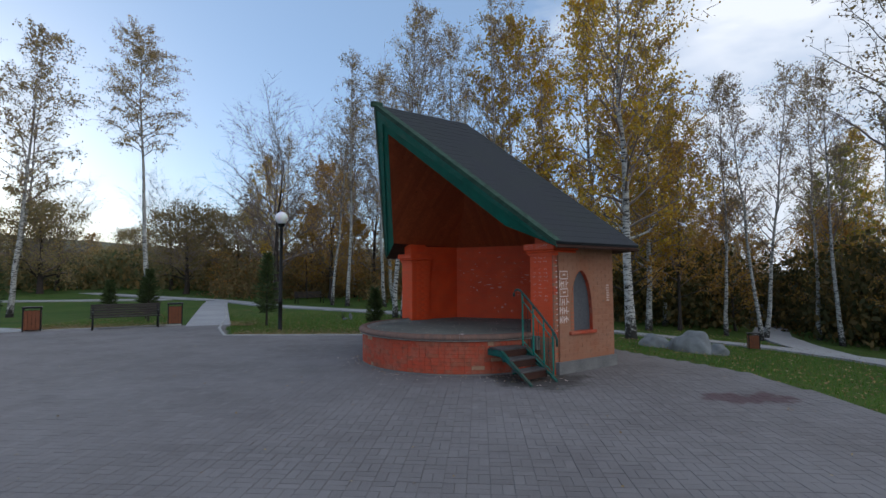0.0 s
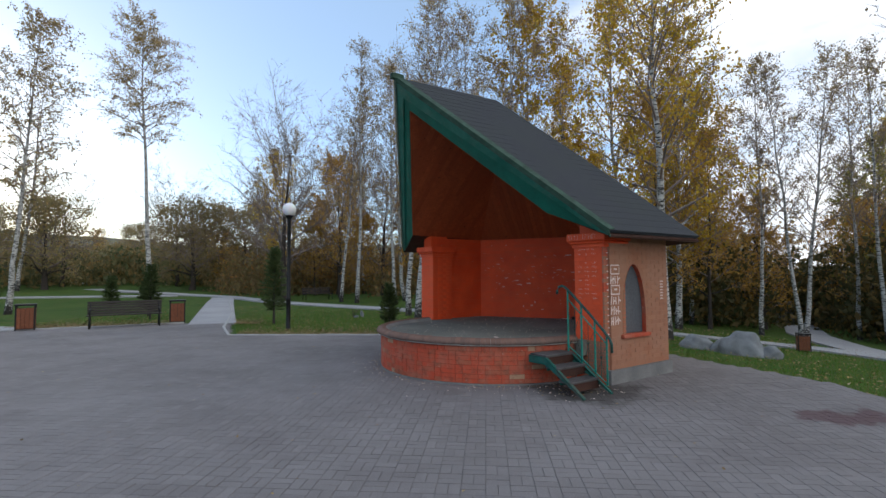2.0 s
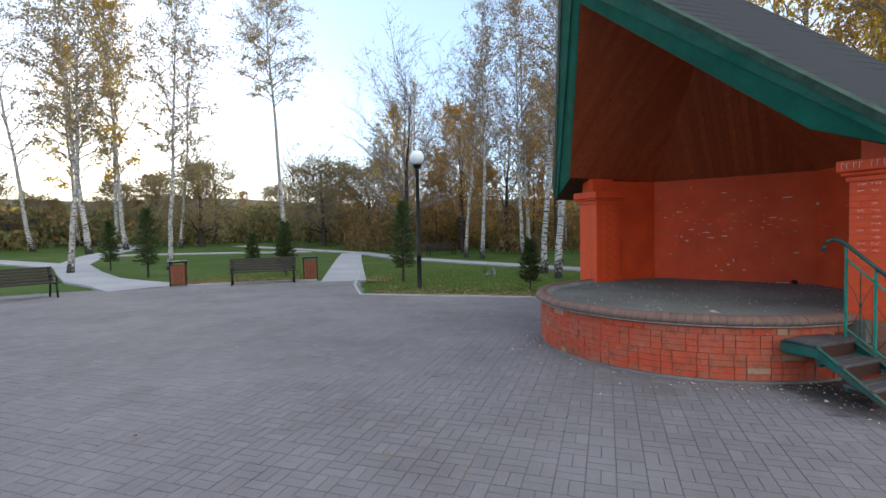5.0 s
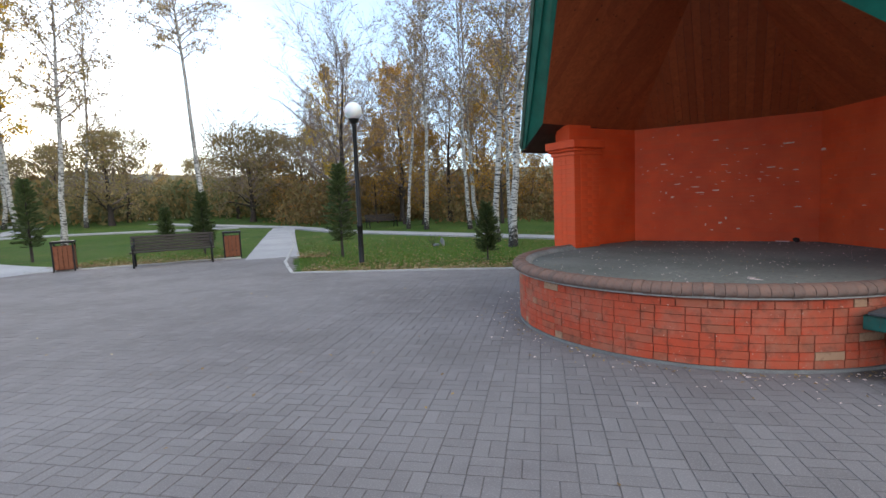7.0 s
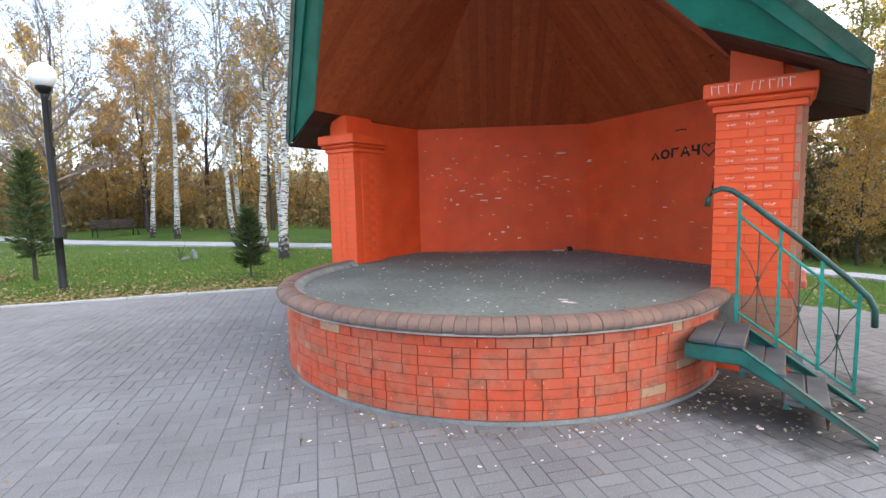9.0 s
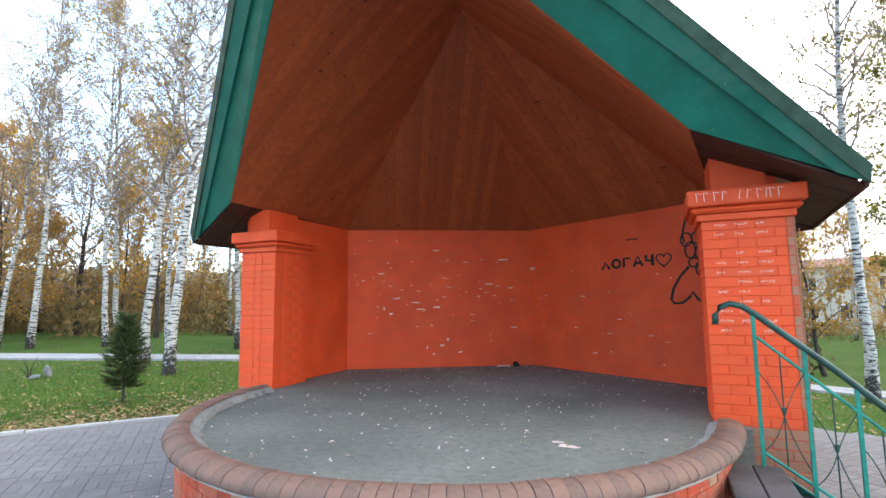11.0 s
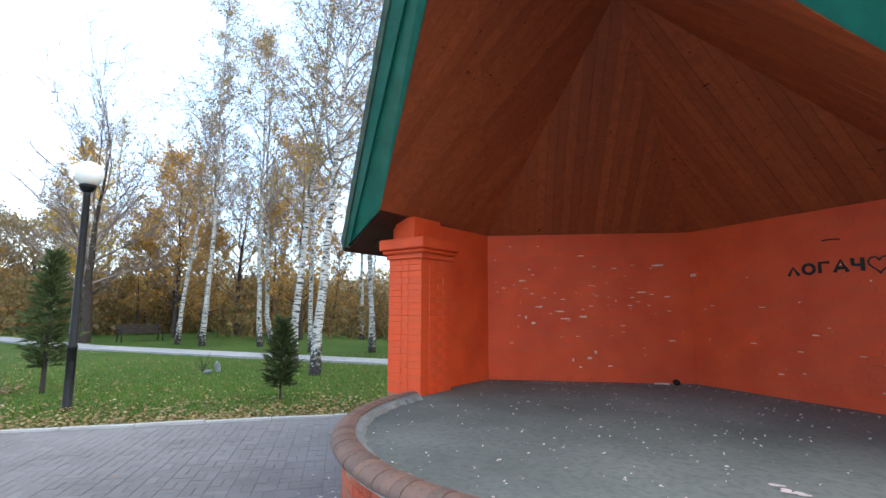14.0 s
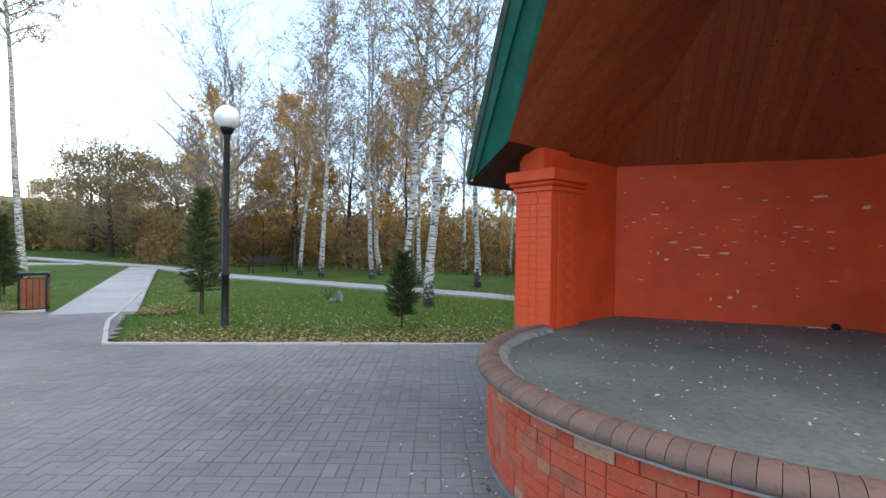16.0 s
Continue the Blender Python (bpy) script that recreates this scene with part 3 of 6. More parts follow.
def build_kerbs():
    runs = [[(6.8, -6), (6.9, 0), (7.55, 5.0), (7.85, 6.8), (7.88, 8.0), (7.45, 9.3), (7.1, 10.6), (6.95, 12.2), (5.6, 13.9), (3.8, 14.65), (1.75, 15.05), (-0.9, 15.53), (-3.54, 16.02), (-4.35, 18.3), (-5.9, 25), (-7.6, 31), (-9.2, 36.3)],
            [(-6.3, 20.25), (-9.1, 19.4), (-11.6, 18.35)]]
    kerb = thing("kerb", Matrix(), "weathered pale concrete kerb edging the plaza", "kerb", kind="structure")
    bm = bmesh.new()
    box(bm, -0.5, 0.5, -0.04, 0.04, -0.15, 0.028, None, 0.008)
    me = bpy.data.meshes.new("kerb_stone")
    bm.to_mesh(me)
    bm.free()
    me.materials.append(M_KERB)
    rnd = random.Random(2)
    for pts in runs:
        for (x0, y0), (x1, y1) in zip(pts, pts[1:]):
            d = math.hypot(x1 - x0, y1 - y0)
            n = max(1, round(d))
            for i in range(n):
                t = (i + 0.5) / n
                x, y = x0 + (x1 - x0) * t, y0 + (y1 - y0) * t
                ob = link("kerb_stone", me, None, kerb)
                ob.matrix_basis = pose(x, y, ground_z(x, y) + rnd.gauss(0, 0.006), rnd.gauss(0, 1.0), rnd.gauss(0, 0.4), math.degrees(math.atan2(y1 - y0, x1 - x0)) + rnd.gauss(0, 0.5)) @ Matrix.Diagonal((d / n - 0.01, 1, 1, 1))


build_kerbs()

# ---- the stage pavilion ----
STAGE = pose(3.03, 10.47, 0, 0, 0, -62.6)
pavilion = thing("stage_pavilion", STAGE, "red brick park stage under a steep dark roof", "pavilion")
DECK, COPE, R = 0.67, 0.748, 2.19
IN_U, IN_B, OUT_U, OUT_B = 2.34, 1.72, 2.73, 1.86
BACK_IN, BACK_OUT = 3.06, 3.44


def arc(r, a0, a1, n):
    return [(r * math.cos(radians(a0 + (a1 - a0) * i / n)), r * math.sin(radians(a0 + (a1 - a0) * i / n))) for i in range(n + 1)]


def build_base():
    drum = part("stage_wall", prism(arc(R - 0.011, 180, 360, 96), 0.0, DECK - 0.05), M_REDJOINT, pavilion, "curved stage front wall of worn red painted brick")
    part("footing", prism(arc(R + 0.013, 181, 359, 96) + [(0, 0.2)], 0.0, 0.026), M_PLINTH, pavilion, "rough grey concrete footing")
    deck_pts = arc(R - 0.07, 180, 360, 64) + [(IN_U - 0.005, 0.0), (IN_U - 0.005, IN_B), (0, BACK_IN - 0.006), (-IN_U + 0.005, IN_B), (-IN_U + 0.005, 0.0)]
    part("deck", prism(deck_pts, DECK - 0.25, DECK), M_DECK, pavilion, "grey cement stage floor with scuffs and debris")
    # bricks of the curved wall, one mesh for stretchers and one for headers
    meshes = {}
    for kind, ln in (("stretcher", 0.245), ("header", 0.118)):
        half = ln / R / 2 - 0.0012 / R
        verts, faces = [], []
        seg = 2
        for z in (-0.0345, 0.0345):
            for rr in (R - 0.05, R - 0.003, R):
                ins = 0.0025 if rr == R else 0.0
                for k in range(seg + 1):
                    a = -half + ins / R + (2 * half - 2 * ins / R) * k / seg
                    verts.append((rr * math.cos(a), rr * math.sin(a), z * (1 - ins / 0.0345)))
        n = seg + 1
        lo = lambda q, k: q * n + k
        hi = lambda q, k: 3 * n + q * n + k
        for k in range(seg):
            faces += [(lo(2, k), lo(2, k + 1), hi(2, k + 1), hi(2, k)), (hi(1, k), hi(2, k), hi(2, k + 1), hi(1, k + 1)), (lo(1, k), lo(1, k + 1), lo(2, k + 1), lo(2, k)), (hi(0, k), hi(1, k), hi(1, k + 1), hi(0, k + 1)), (lo(0, k), lo(0, k + 1), lo(1, k + 1), lo(1, k))]
        for k, rev in ((0, False), (seg, True)):
            for q in (0, 1):
                f = (lo(q, k), lo(q + 1, k), hi(q + 1, k), hi(q, k))
                faces.append(f[::-1] if rev else f)
        meshes[kind] = quads_mesh("brick", verts, faces, [M_WORN])
    rnd = random.Random(11)
    for row in range(8):
        z = 0.066 + 0.0722 * row
        a = 181.0 + (0.0, 0.0, 0.0, 0.0, 3.6, 3.6, 3.6, 1.7)[row] + rnd.uniform(-0.1, 0.1)
        k = (0, 0, 0, 0, 1, 1, 1, 0)[row]
        i = 0
        while True:
            kind = "header" if (i + k) % 2 else "stretcher"
            w = math.degrees((0.245 if kind == "stretcher" else 0.118) / R) + 0.12
            if a + w > 358.5:
                break
            ob = link("brick", meshes[kind], None, drum)
            ob.matrix_basis = pose(0, 0, z, 0, 0, a + w / 2) @ Matrix.Translation((rnd.gauss(0, 0.0022), 0, 0))
            a += w
            i += 1
    # bull-nosed coping bricks
    coping = part("coping", prism(arc(R + 0.045, 180.5, 359.5, 64) + arc(R - 0.075, 359.5, 180.5, 64), DECK - 0.045, COPE - 0.028), M_MORTAR, pavilion, "rounded coping of grimy brick set on edge")
    wd = math.degrees(0.079 / R)
    half = radians(wd) / 2 * 0.955
    prof = [(R - 0.085, COPE - 0.012), (R - 0.045, COPE - 0.001), (R + 0.0, COPE), (R + 0.045, COPE - 0.012), (R + 0.075, COPE - 0.034), (R + 0.088, COPE - 0.062), (R + 0.078, COPE - 0.09), (R + 0.05, COPE - 0.108), (R - 0.02, COPE - 0.112)]
    verts = [(r * math.cos(q * half), r * math.sin(q * half), z) for q in (-1, 1) for r, z in prof]
    n = len(prof)
    verts += verts[:]
    faces = [(i, n + i, n + i + 1, i + 1)[::-1] for i in range(n - 1)] + [tuple(range(2 * n, 3 * n)), tuple(range(4 * n - 1, 3 * n - 1, -1))]
    me = quads_mesh("coping_brick", verts, faces, [M_COPING])
    for p in me.polygons[:n - 1]:
        p.use_smooth = True
    count = int(178 / wd)
    for i in range(count):
        ob = link("coping_brick", me, None, coping)
        ob.matrix_basis = pose(0, 0, rnd.gauss(0, 0.0015), 0, 0, 181 + wd * (i + 0.5)) @ Matrix.Translation((rnd.gauss(0, 0.0022), 0, 0))
    # cement fillet behind the coping, ragged
    bm = bmesh.new()
    rows = []
    for i in range(161):
        a = radians(181 + 178 * i / 160)
        rin = R - 0.155 + 0.040 * noise.noise(Vector((i * 0.35, 0, 0))) + 0.035 * noise.noise(Vector((i * 1.3, 4, 0)))
        rows.append([bm.verts.new((r * math.cos(a), r * math.sin(a), z)) for r, z in ((rin, DECK - 0.001), (rin + 0.025, DECK + 0.035), (R - 0.055, COPE - 0.012))])
    for a, b in zip(rows, rows[1:]):
        for q in range(2):
            bm.faces.new((a[q], a[q + 1], b[q + 1], b[q]))
    bmesh.ops.recalc_face_normals(bm, faces=bm.faces)
    part("cement_fillet", bm, M_FILLET, pavilion, "ragged strip of pale cement along the coping")


build_base()


def brick_face(name, p0, p1, z0, z1, out, mat, course=0.0745, length=0.255, joint=0.008, relief=0.005, seed=0, skip=None, bond=0.5):
    """A joined sheet of bricks on an upright wall from p0 to p1 in plan, facing out."""
    rnd = random.Random(seed)
    d = Vector((p1[0] - p0[0], p1[1] - p0[1], 0))
    ln = d.length
    d.normalize()
    nrm = Vector((out[0], out[1], 0)).normalized()
    verts, faces = [], []
    rows = max(1, round((z1 - z0) / course))
    ch = (z1 - z0) / rows
    for r in range(rows):
        s = -length * bond if r % 2 else 0.0
        while s < ln - 0.01:
            a, b = max(0.0, s) + joint / 2, min(ln, s + length) - joint / 2
            s += length
            if b - a < 0.02:
                continue
            za, zb = z0 + r * ch + joint / 2, z0 + (r + 1) * ch - joint / 2
            if skip and skip((a + b) / 2, (za + zb) / 2):
                continue
            e = relief + rnd.gauss(0, 0.0012)
            k = len(verts)
            o = Vector((p0[0], p0[1], 0))
            for off, ins in ((-0.004, 0), (e, 0.002)):
                for ss, zz in ((a + ins, za + ins), (b - ins, za + ins), (b - ins, zb - ins), (a + ins, zb - ins)):
                    v = o + d * ss + nrm * off
                    verts.append((v.x, v.y, zz))
            fl = [(k + 4, k + 5, k + 6, k + 7)] + [(k + q, k + (q + 1) % 4, k + 4 + (q + 1) % 4, k + 4 + q) for q in range(4)]
            flip = d.cross(Vector((0, 0, 1))).dot(nrm) < 0
            faces += [f[::-1] for f in fl] if flip else fl
    return quads_mesh(name, verts, faces, [mat])


def build_walls():
    top = 2.66
    # solid core, with each side a wall part
    shell = OUT_U - 0.09
    left = prism([(-OUT_U, 0.2), (-IN_U, 0.2), (-IN_U, IN_B), (-OUT_U, OUT_B)], 0.0, top)
    bl = prism([(-OUT_U, OUT_B), (-IN_U, IN_B), (0, BACK_IN), (0, BACK_OUT)], 0.0, top)
    br = prism([(0, BACK_OUT), (0, BACK_IN), (IN_U, IN_B), (OUT_U, OUT_B)], 0.0, top)
    right = prism([(IN_U, 0.2), (shell, 0.2), (shell, OUT_B - 0.1), (IN_U, IN_B)], 0.0, top)
    # outer leaf of the wall with the niche cut through it
    N0, N1, NS, NT = 0.52, 1.18, 0.76, 1.92
    NC = (N0 + N1) / 2

    def arch_z(b):
        q = min(1.0, abs(b - NC) / (N1 - NC))
        return 1.15 + (NT - 1.15) * (1 - q ** 2.0) ** 0.62
    box(right, shell, OUT_U, 0.2, N0, 0.0, top)
    box(right, shell, OUT_U, N0, N1, 0.0, NS)
    pr = prism([(shell, N1), (OUT_U, N1), (OUT_U, OUT_B), (shell, OUT_B - 0.1)], 0.0, top)
    tmp = bpy.data.meshes.new("leaf")
    pr.to_mesh(tmp)
    pr.free()
    right.from_mesh(tmp)
    cols = 22
    for i in range(cols):
        p, q = N0 + (N1 - N0) * i / cols, N0 + (N1 - N0) * (i + 1) / cols
        vs = [right.verts.new((u, b, z)) for u in (shell, OUT_U) for b, z in ((p, arch_z(p)), (q, arch_z(q)), (q, top), (p, top))]
        for f in ((0, 1, 2, 3), (7, 6, 5, 4), (0, 4, 5, 1), (2, 6, 7, 3)):
            right.faces.new([vs[k] for k in f])
    for name, bm, ins, outs, seed in (("side_wall", left, ((-IN_U, IN_B), (-IN_U, 0.2), (1, 0)), ((-OUT_U, 0.2), (-OUT_U, OUT_B), (-1, 0)), 1),
                                      ("back_wall", bl, ((0, BACK_IN), (-IN_U, IN_B), (0.5, -0.866)), ((-OUT_U, OUT_B), (0, BACK_OUT), (-0.5, 0.866)), 2),
                                      ("back_wall", br, ((IN_U, IN_B), (0, BACK_IN), (-0.5, -0.866)), ((0, BACK_OUT), (OUT_U, OUT_B), (0.5, 0.866)), 3),
                                      ("side_wall", right, ((IN_U, 0.2), (IN_U, IN_B), (-1, 0)), ((OUT_U, OUT_B), (OUT_U, 0.2), (1, 0)), 4)):
        bmesh.ops.remove_doubles(bm, verts=bm.verts, dist=0.0005)
        bmesh.ops.recalc_face_normals(bm, faces=bm.faces)
        w = part(name, bm, M_PAINT, pavilion, "wall painted red inside with chips of bare brick")
        inner = link("inner_bricks", brick_face("inner_bricks", ins[0], ins[1], DECK, top, ins[2], M_PAINT, joint=0.004, relief=0.0022, seed=seed), None, w)
        tagged(inner, kind="stuff")
        skip = None
        if seed == 4:
            w.data.materials.append(M_BRICK)
            for p in w.data.polygons:
                if p.center.x > shell + 0.001:
                    p.material_index = 1
            skip = lambda s, z: in_niche(OUT_B - s, z)
        outer = link("outer_bricks", brick_face("outer_bricks", outs[0], outs[1], 0.3, top, outs[2], M_BRICK, joint=0.009, relief=0.006, seed=seed + 10, skip=skip), None, w, "bare weathered reddish brick outer face")
        tagged(outer, kind="stuff")
    # concrete plinth round the outside
    pts_out = [(-OUT_U - 0.05, 0.12), (-OUT_U - 0.05, OUT_B + 0.03), (0, BACK_OUT + 0.06), (OUT_U + 0.05, OUT_B + 0.03), (OUT_U + 0.05, 0.12), (OUT_U - 0.1, 0.12), (OUT_U - 0.1, OUT_B - 0.06), (0, BACK_OUT - 0.1), (-OUT_U + 0.1, OUT_B - 0.06), (-OUT_U + 0.1, 0.12)]
    part("plinth", prism(pts_out[::-1], 0.0, 0.22), M_PLINTH, pavilion, "dirty grey concrete plinth")
    # dark board at the back of the arched niche, with sill
    part("niche_board", boxed(shell + 0.001, shell + 0.02, N0 - 0.01, N1 + 0.01, NS - 0.01, NT + 0.01), M_NICHE, pavilion, "dark grey board closing the arched niche")
    bm = bmesh.new()
    prof = [(N0 + (N1 - N0) * i / 16, arch_z(N0 + (N1 - N0) * i / 16)) for i in range(17)]
    prof = [(N0, NS)] + prof + [(N1, NS)]
    for (b0, z0), (b1, z1) in zip(prof, prof[1:]):
        d = Vector((0, b1 - b0, z1 - z0)).normalized()
        n = Vector((0, -d.z, d.y)) * 0.004
        e0, e1 = Vector((0, b0, z0)), Vector((0, b1, z1))
        vs = [bm.verts.new(v) for v in (e0 - n + Vector((shell + 0.02, 0, 0)), e1 - n + Vector((shell + 0.02, 0, 0)), e1 - n + Vector((OUT_U + 0.004, 0, 0)), e0 - n + Vector((OUT_U + 0.004, 0, 0)))]
        bm.faces.new(vs)
    bmesh.ops.recalc_face_normals(bm, faces=bm.faces)
    part("niche_reveal", bm, M_WORN, pavilion, "red painted reveal of the arched niche")
    part("niche_sill", boxed(shell + 0.02, OUT_U + 0.06, N0 - 0.05, N1 + 0.06, NS - 0.06, NS + 0.004, None, 0.01), M_WORN, pavilion, "worn red painted sill")


def in_niche(b, z):
    if not (0.40 < b < 1.30 and 0.68 < z < 1.98):
        return False
    return z < 1.2 or abs(b - 0.85) < 0.42 * math.sqrt(max(0.0, 1 - ((z - 1.2) / 0.78) ** 2))


build_walls()


def build_pillar(side):
    """side -1 or 1; a brick pillar with moulded cap standing on the stage edge."""
    lo, hi = (2.10, 2.70) if side > 0 else (-2.70, -2.19)
    b0, b1 = 0.10, 0.66
    z0, z1 = (DECK - 0.02) if side < 0 else DECK - 0.02, 2.20
    pil = part("pillar", boxed(lo + 0.006, hi - 0.006, b0 + 0.006, b1, 0.0, 2.42), M_PAINT, pavilion, "square red painted brick pillar with a moulded cap")
    rows = 21
    ch = (z1 - DECK) / rows
    rnd = random.Random(20 + side)
    shapes = {}

    def brick(w, d, mat):
        key = (round(w, 3), round(d, 3), mat.name)
        if key not in shapes:
            bm = bmesh.new()
            box(bm, -w / 2, w / 2, -d / 2, d / 2, -ch / 2 + 0.0026, ch / 2 - 0.0026, None, 0.0035)
            me = bpy.data.meshes.new("brick")
            bm.to_mesh(me)
            bm.free()
            me.materials.append(mat)
            shapes[key] = me
        return shapes[key]

    full = hi - lo
    for r in range(-8, rows):
        z = DECK + ch * (r + 0.5)
        mat = M_PAINT if r >= 0 else M_BRICK
        cuts = [0.0, full * 0.2, full * 0.8, full] if r % 2 else [0.0, full * 0.4, full * 0.6, full]
        if side < 0 and r % 2:
            cuts = [0.0, full * 0.42, full * 0.62, full]
        for a, b in zip(cuts, cuts[1:]):
            m = mat
            if side > 0 and b > full - 0.01 and r >= 0:
                m = M_BRICK if rnd.random() < 0.75 else M_WORN
                edge = full - 0.045
                if a < edge - 0.05:
                    ob = link("brick", brick(edge - a - 0.006, 0.14, mat), None, pil)
                    ob.matrix_basis = pose(lo + (a + edge) / 2, b0 + 0.07 + rnd.gauss(0, 0.0015), z)
                    a = edge
            ob = link("brick", brick(b - a - 0.006, 0.14, m), None, pil)
            ob.matrix_basis = pose(lo + (a + b) / 2, b0 + 0.07 + rnd.gauss(0, 0.0015), z)
        if r >= 0:
            # inward return face
            x = lo + 0.05 if side > 0 else hi - 0.05
            for a, b in (((0.141, 0.40), (0.40, 0.56)) if r % 2 else ((0.141, 0.30), (0.30, 0.56))):
                ob = link("brick", brick(0.10, b - a - 0.006, mat), None, pil)
                ob.matrix_basis = pose(x, b0 + (a + b) / 2, z)
            # outward return face
            x = hi - 0.05 if side > 0 else lo + 0.05
            for a, b in (((0.141, 0.40), (0.40, 0.56)) if r % 2 else ((0.141, 0.30), (0.30, 0.56))):
                ob = link("brick", brick(0.10, b - a - 0.006, M_BRICK), None, pil)
                ob.matrix_basis = pose(x, b0 + (a + b) / 2, z)
    # cap: a plain course, a rounded torus and a deep slab
    part("cap", boxed(lo - 0.025, hi + 0.025, b0 - 0.025, b1 + 0.02, z1, z1 + 0.055, None, 0.006), M_PAINT, pil, "flat band under the cap moulding")
    part("cap", boxed(lo - 0.065, hi + 0.065, b0 - 0.065, b1 + 0.04, z1 + 0.058, z1 + 0.105, None, 0.02), M_PAINT, pil, "rounded moulding")
    part("cap", boxed(lo - 0.09, hi + 0.09, b0 - 0.09, b1 + 0.06, z1 + 0.108, z1 + 0.235, None, 0.012), M_PAINT, pil, "deep cap slab with pale scratches")
    part("pier_head", boxed(lo + 0.09 if side > 0 else lo + 0.05, hi - 0.14 if side > 0 else -IN_U - 0.004, b0 + 0.05, b1 - 0.02, 2.42, 2.74 if side > 0 else 2.70), M_PAINT, pil, "brick stub between cap and roof")


build_pillar(-1)
build_pillar(1)


def build_roof():
    # corners of the gable frame: outer tips, inner corners, outer and inner apex
    tip = {-1: Vector((-3.40, 0.02, 2.38)), 1: Vector((3.07, -0.20, 2.35))}
    kink = {-1: Vector((-2.46, -0.31, 2.72)), 1: Vector((2.03, -0.48, 2.775))}
    apex, inner = Vector((-0.18, -2.06, 5.37)), Vector((-0.24, -1.76, 4.90))
    peak = Vector((0.14, 0.12, 5.36))
    lift = Vector((0, -0.03, 0.075))
    eave = {-1: Vector((-3.34, 2.25, 2.43)), 1: Vector((3.27, 2.0, 2.41))}
    eB = Vector((0, 4.05, 2.42))
    tipL, tipR, eL, eR, top_apex = tip[-1] + lift, tip[1] + lift, eave[-1], eave[1], apex + lift
    bm = bmesh.new()
    for pts in ((tipR, eR, peak, top_apex), (tipL, top_apex, peak, eL), (eL, peak, eB), (eR, eB, peak)):
        vs = [bm.verts.new(p) for p in pts]
        bm.faces.new(vs)
    bmesh.ops.remove_doubles(bm, verts=bm.verts, dist=0.001)
    bmesh.ops.recalc_face_normals(bm, faces=bm.faces)
    me = bpy.data.meshes.new("roof")
    bm.to_mesh(me)
    bm.free()
    roof = link("roof", me, M_ROOF, pavilion, "steep dark grey bitumen shingle roof")
    sol = roof.modifiers.new("thick", "SOLIDIFY")
    sol.thickness, sol.offset = 0.05, -1
    # overlapping shingle courses on the slope seen from the plaza
    nrm = (eR - tipR).cross(top_apex - tipR).normalized()
    courses = 26
    verts, faces = [], []
    for i in range(courses):
        a, b = i / courses, (i + 1) / courses
        lo0, lo1 = tipR.lerp(top_apex, a), eR.lerp(peak, a)
        hi0, hi1 = tipR.lerp(top_apex, b), eR.lerp(peak, b)
        k = len(verts)
        verts += [lo0 + nrm * 0.0055, lo1 + nrm * 0.0055, hi1 + nrm * 0.003, hi0 + nrm * 0.003, lo0 + nrm * 0.001, lo1 + nrm * 0.001]
        faces += [(k, k + 1, k + 2, k + 3), (k + 4, k + 5, k + 1, k)]
    sh = link("shingle_course", quads_mesh("shingle_course", verts, faces, [M_ROOF]), None, roof)
    tagged(sh, kind="stuff")
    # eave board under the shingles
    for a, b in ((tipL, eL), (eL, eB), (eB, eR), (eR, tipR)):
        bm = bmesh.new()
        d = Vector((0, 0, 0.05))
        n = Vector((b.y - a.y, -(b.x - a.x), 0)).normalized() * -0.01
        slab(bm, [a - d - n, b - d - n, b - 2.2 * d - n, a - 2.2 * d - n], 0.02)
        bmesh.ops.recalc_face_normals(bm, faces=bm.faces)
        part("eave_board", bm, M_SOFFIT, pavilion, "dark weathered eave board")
    # ceiling of boards running up each slope
    ZW = 2.66
    cw, cb, cback = IN_U + 0.02, IN_B + 0.02, BACK_IN + 0.02
    top = Vector((0.01, 0.40, 4.70))
    front = inner + Vector((0, 0.02, -0.01))
    C1, C4, C2 = Vector((-cw, cb, ZW)), Vector((cw, cb, ZW)), Vector((0, cback, ZW))
    verts, faces = [], []
    rnd = random.Random(8)

    def boards(poly, along, width):
        """Cuts a flat polygon into boards that run along a direction; each stands a little proud."""
        o = poly[0]
        nrm = (poly[1] - poly[0]).cross(poly[2] - poly[0]).normalized()
        if nrm.z > 0:
            nrm = -nrm
        al = (along - nrm * along.dot(nrm)).normalized()
        ac = nrm.cross(al)
        P = [((p - o).dot(ac), (p - o).dot(al)) for p in poly]
        lo, hi = min(p[0] for p in P), max(p[0] for p in P)
        n = max(1, round((hi - lo) / width))
        for i in range(n):
            a, b = lo + (hi - lo) * i / n + 0.0015, lo + (hi - lo) * (i + 1) / n - 0.0015

            def clip(pts, keep):
                out = []
                for q in range(len(pts)):
                    p, r = pts[q - 1], pts[q]
                    kp, kr = keep(p), keep(r)
                    if (kp >= 0) != (kr >= 0):
                        t = kp / (kp - kr)
                        out.append((p[0] + (r[0] - p[0]) * t, p[1] + (r[1] - p[1]) * t))
                    if kr >= 0:
                        out.append(r)
                return out
            piece = clip(clip(P, lambda p: p[0] - a), lambda p: b - p[0])
            if len(piece) < 3:
                continue
            h = rnd.uniform(0.0, 0.003)
            k, m = len(verts), len(piece)
            for off in (h, -0.02):
                for x, y in piece:
                    v = o + ac * x + al * y + nrm * off
                    verts.append(tuple(v))
            faces.append(tuple(range(k, k + m)))
            faces.append(tuple(range(k + 2 * m - 1, k + m - 1, -1)))
            for q in range(m):
                faces.append((k + q, k + m + q, k + m + (q + 1) % m, k + (q + 1) % m))

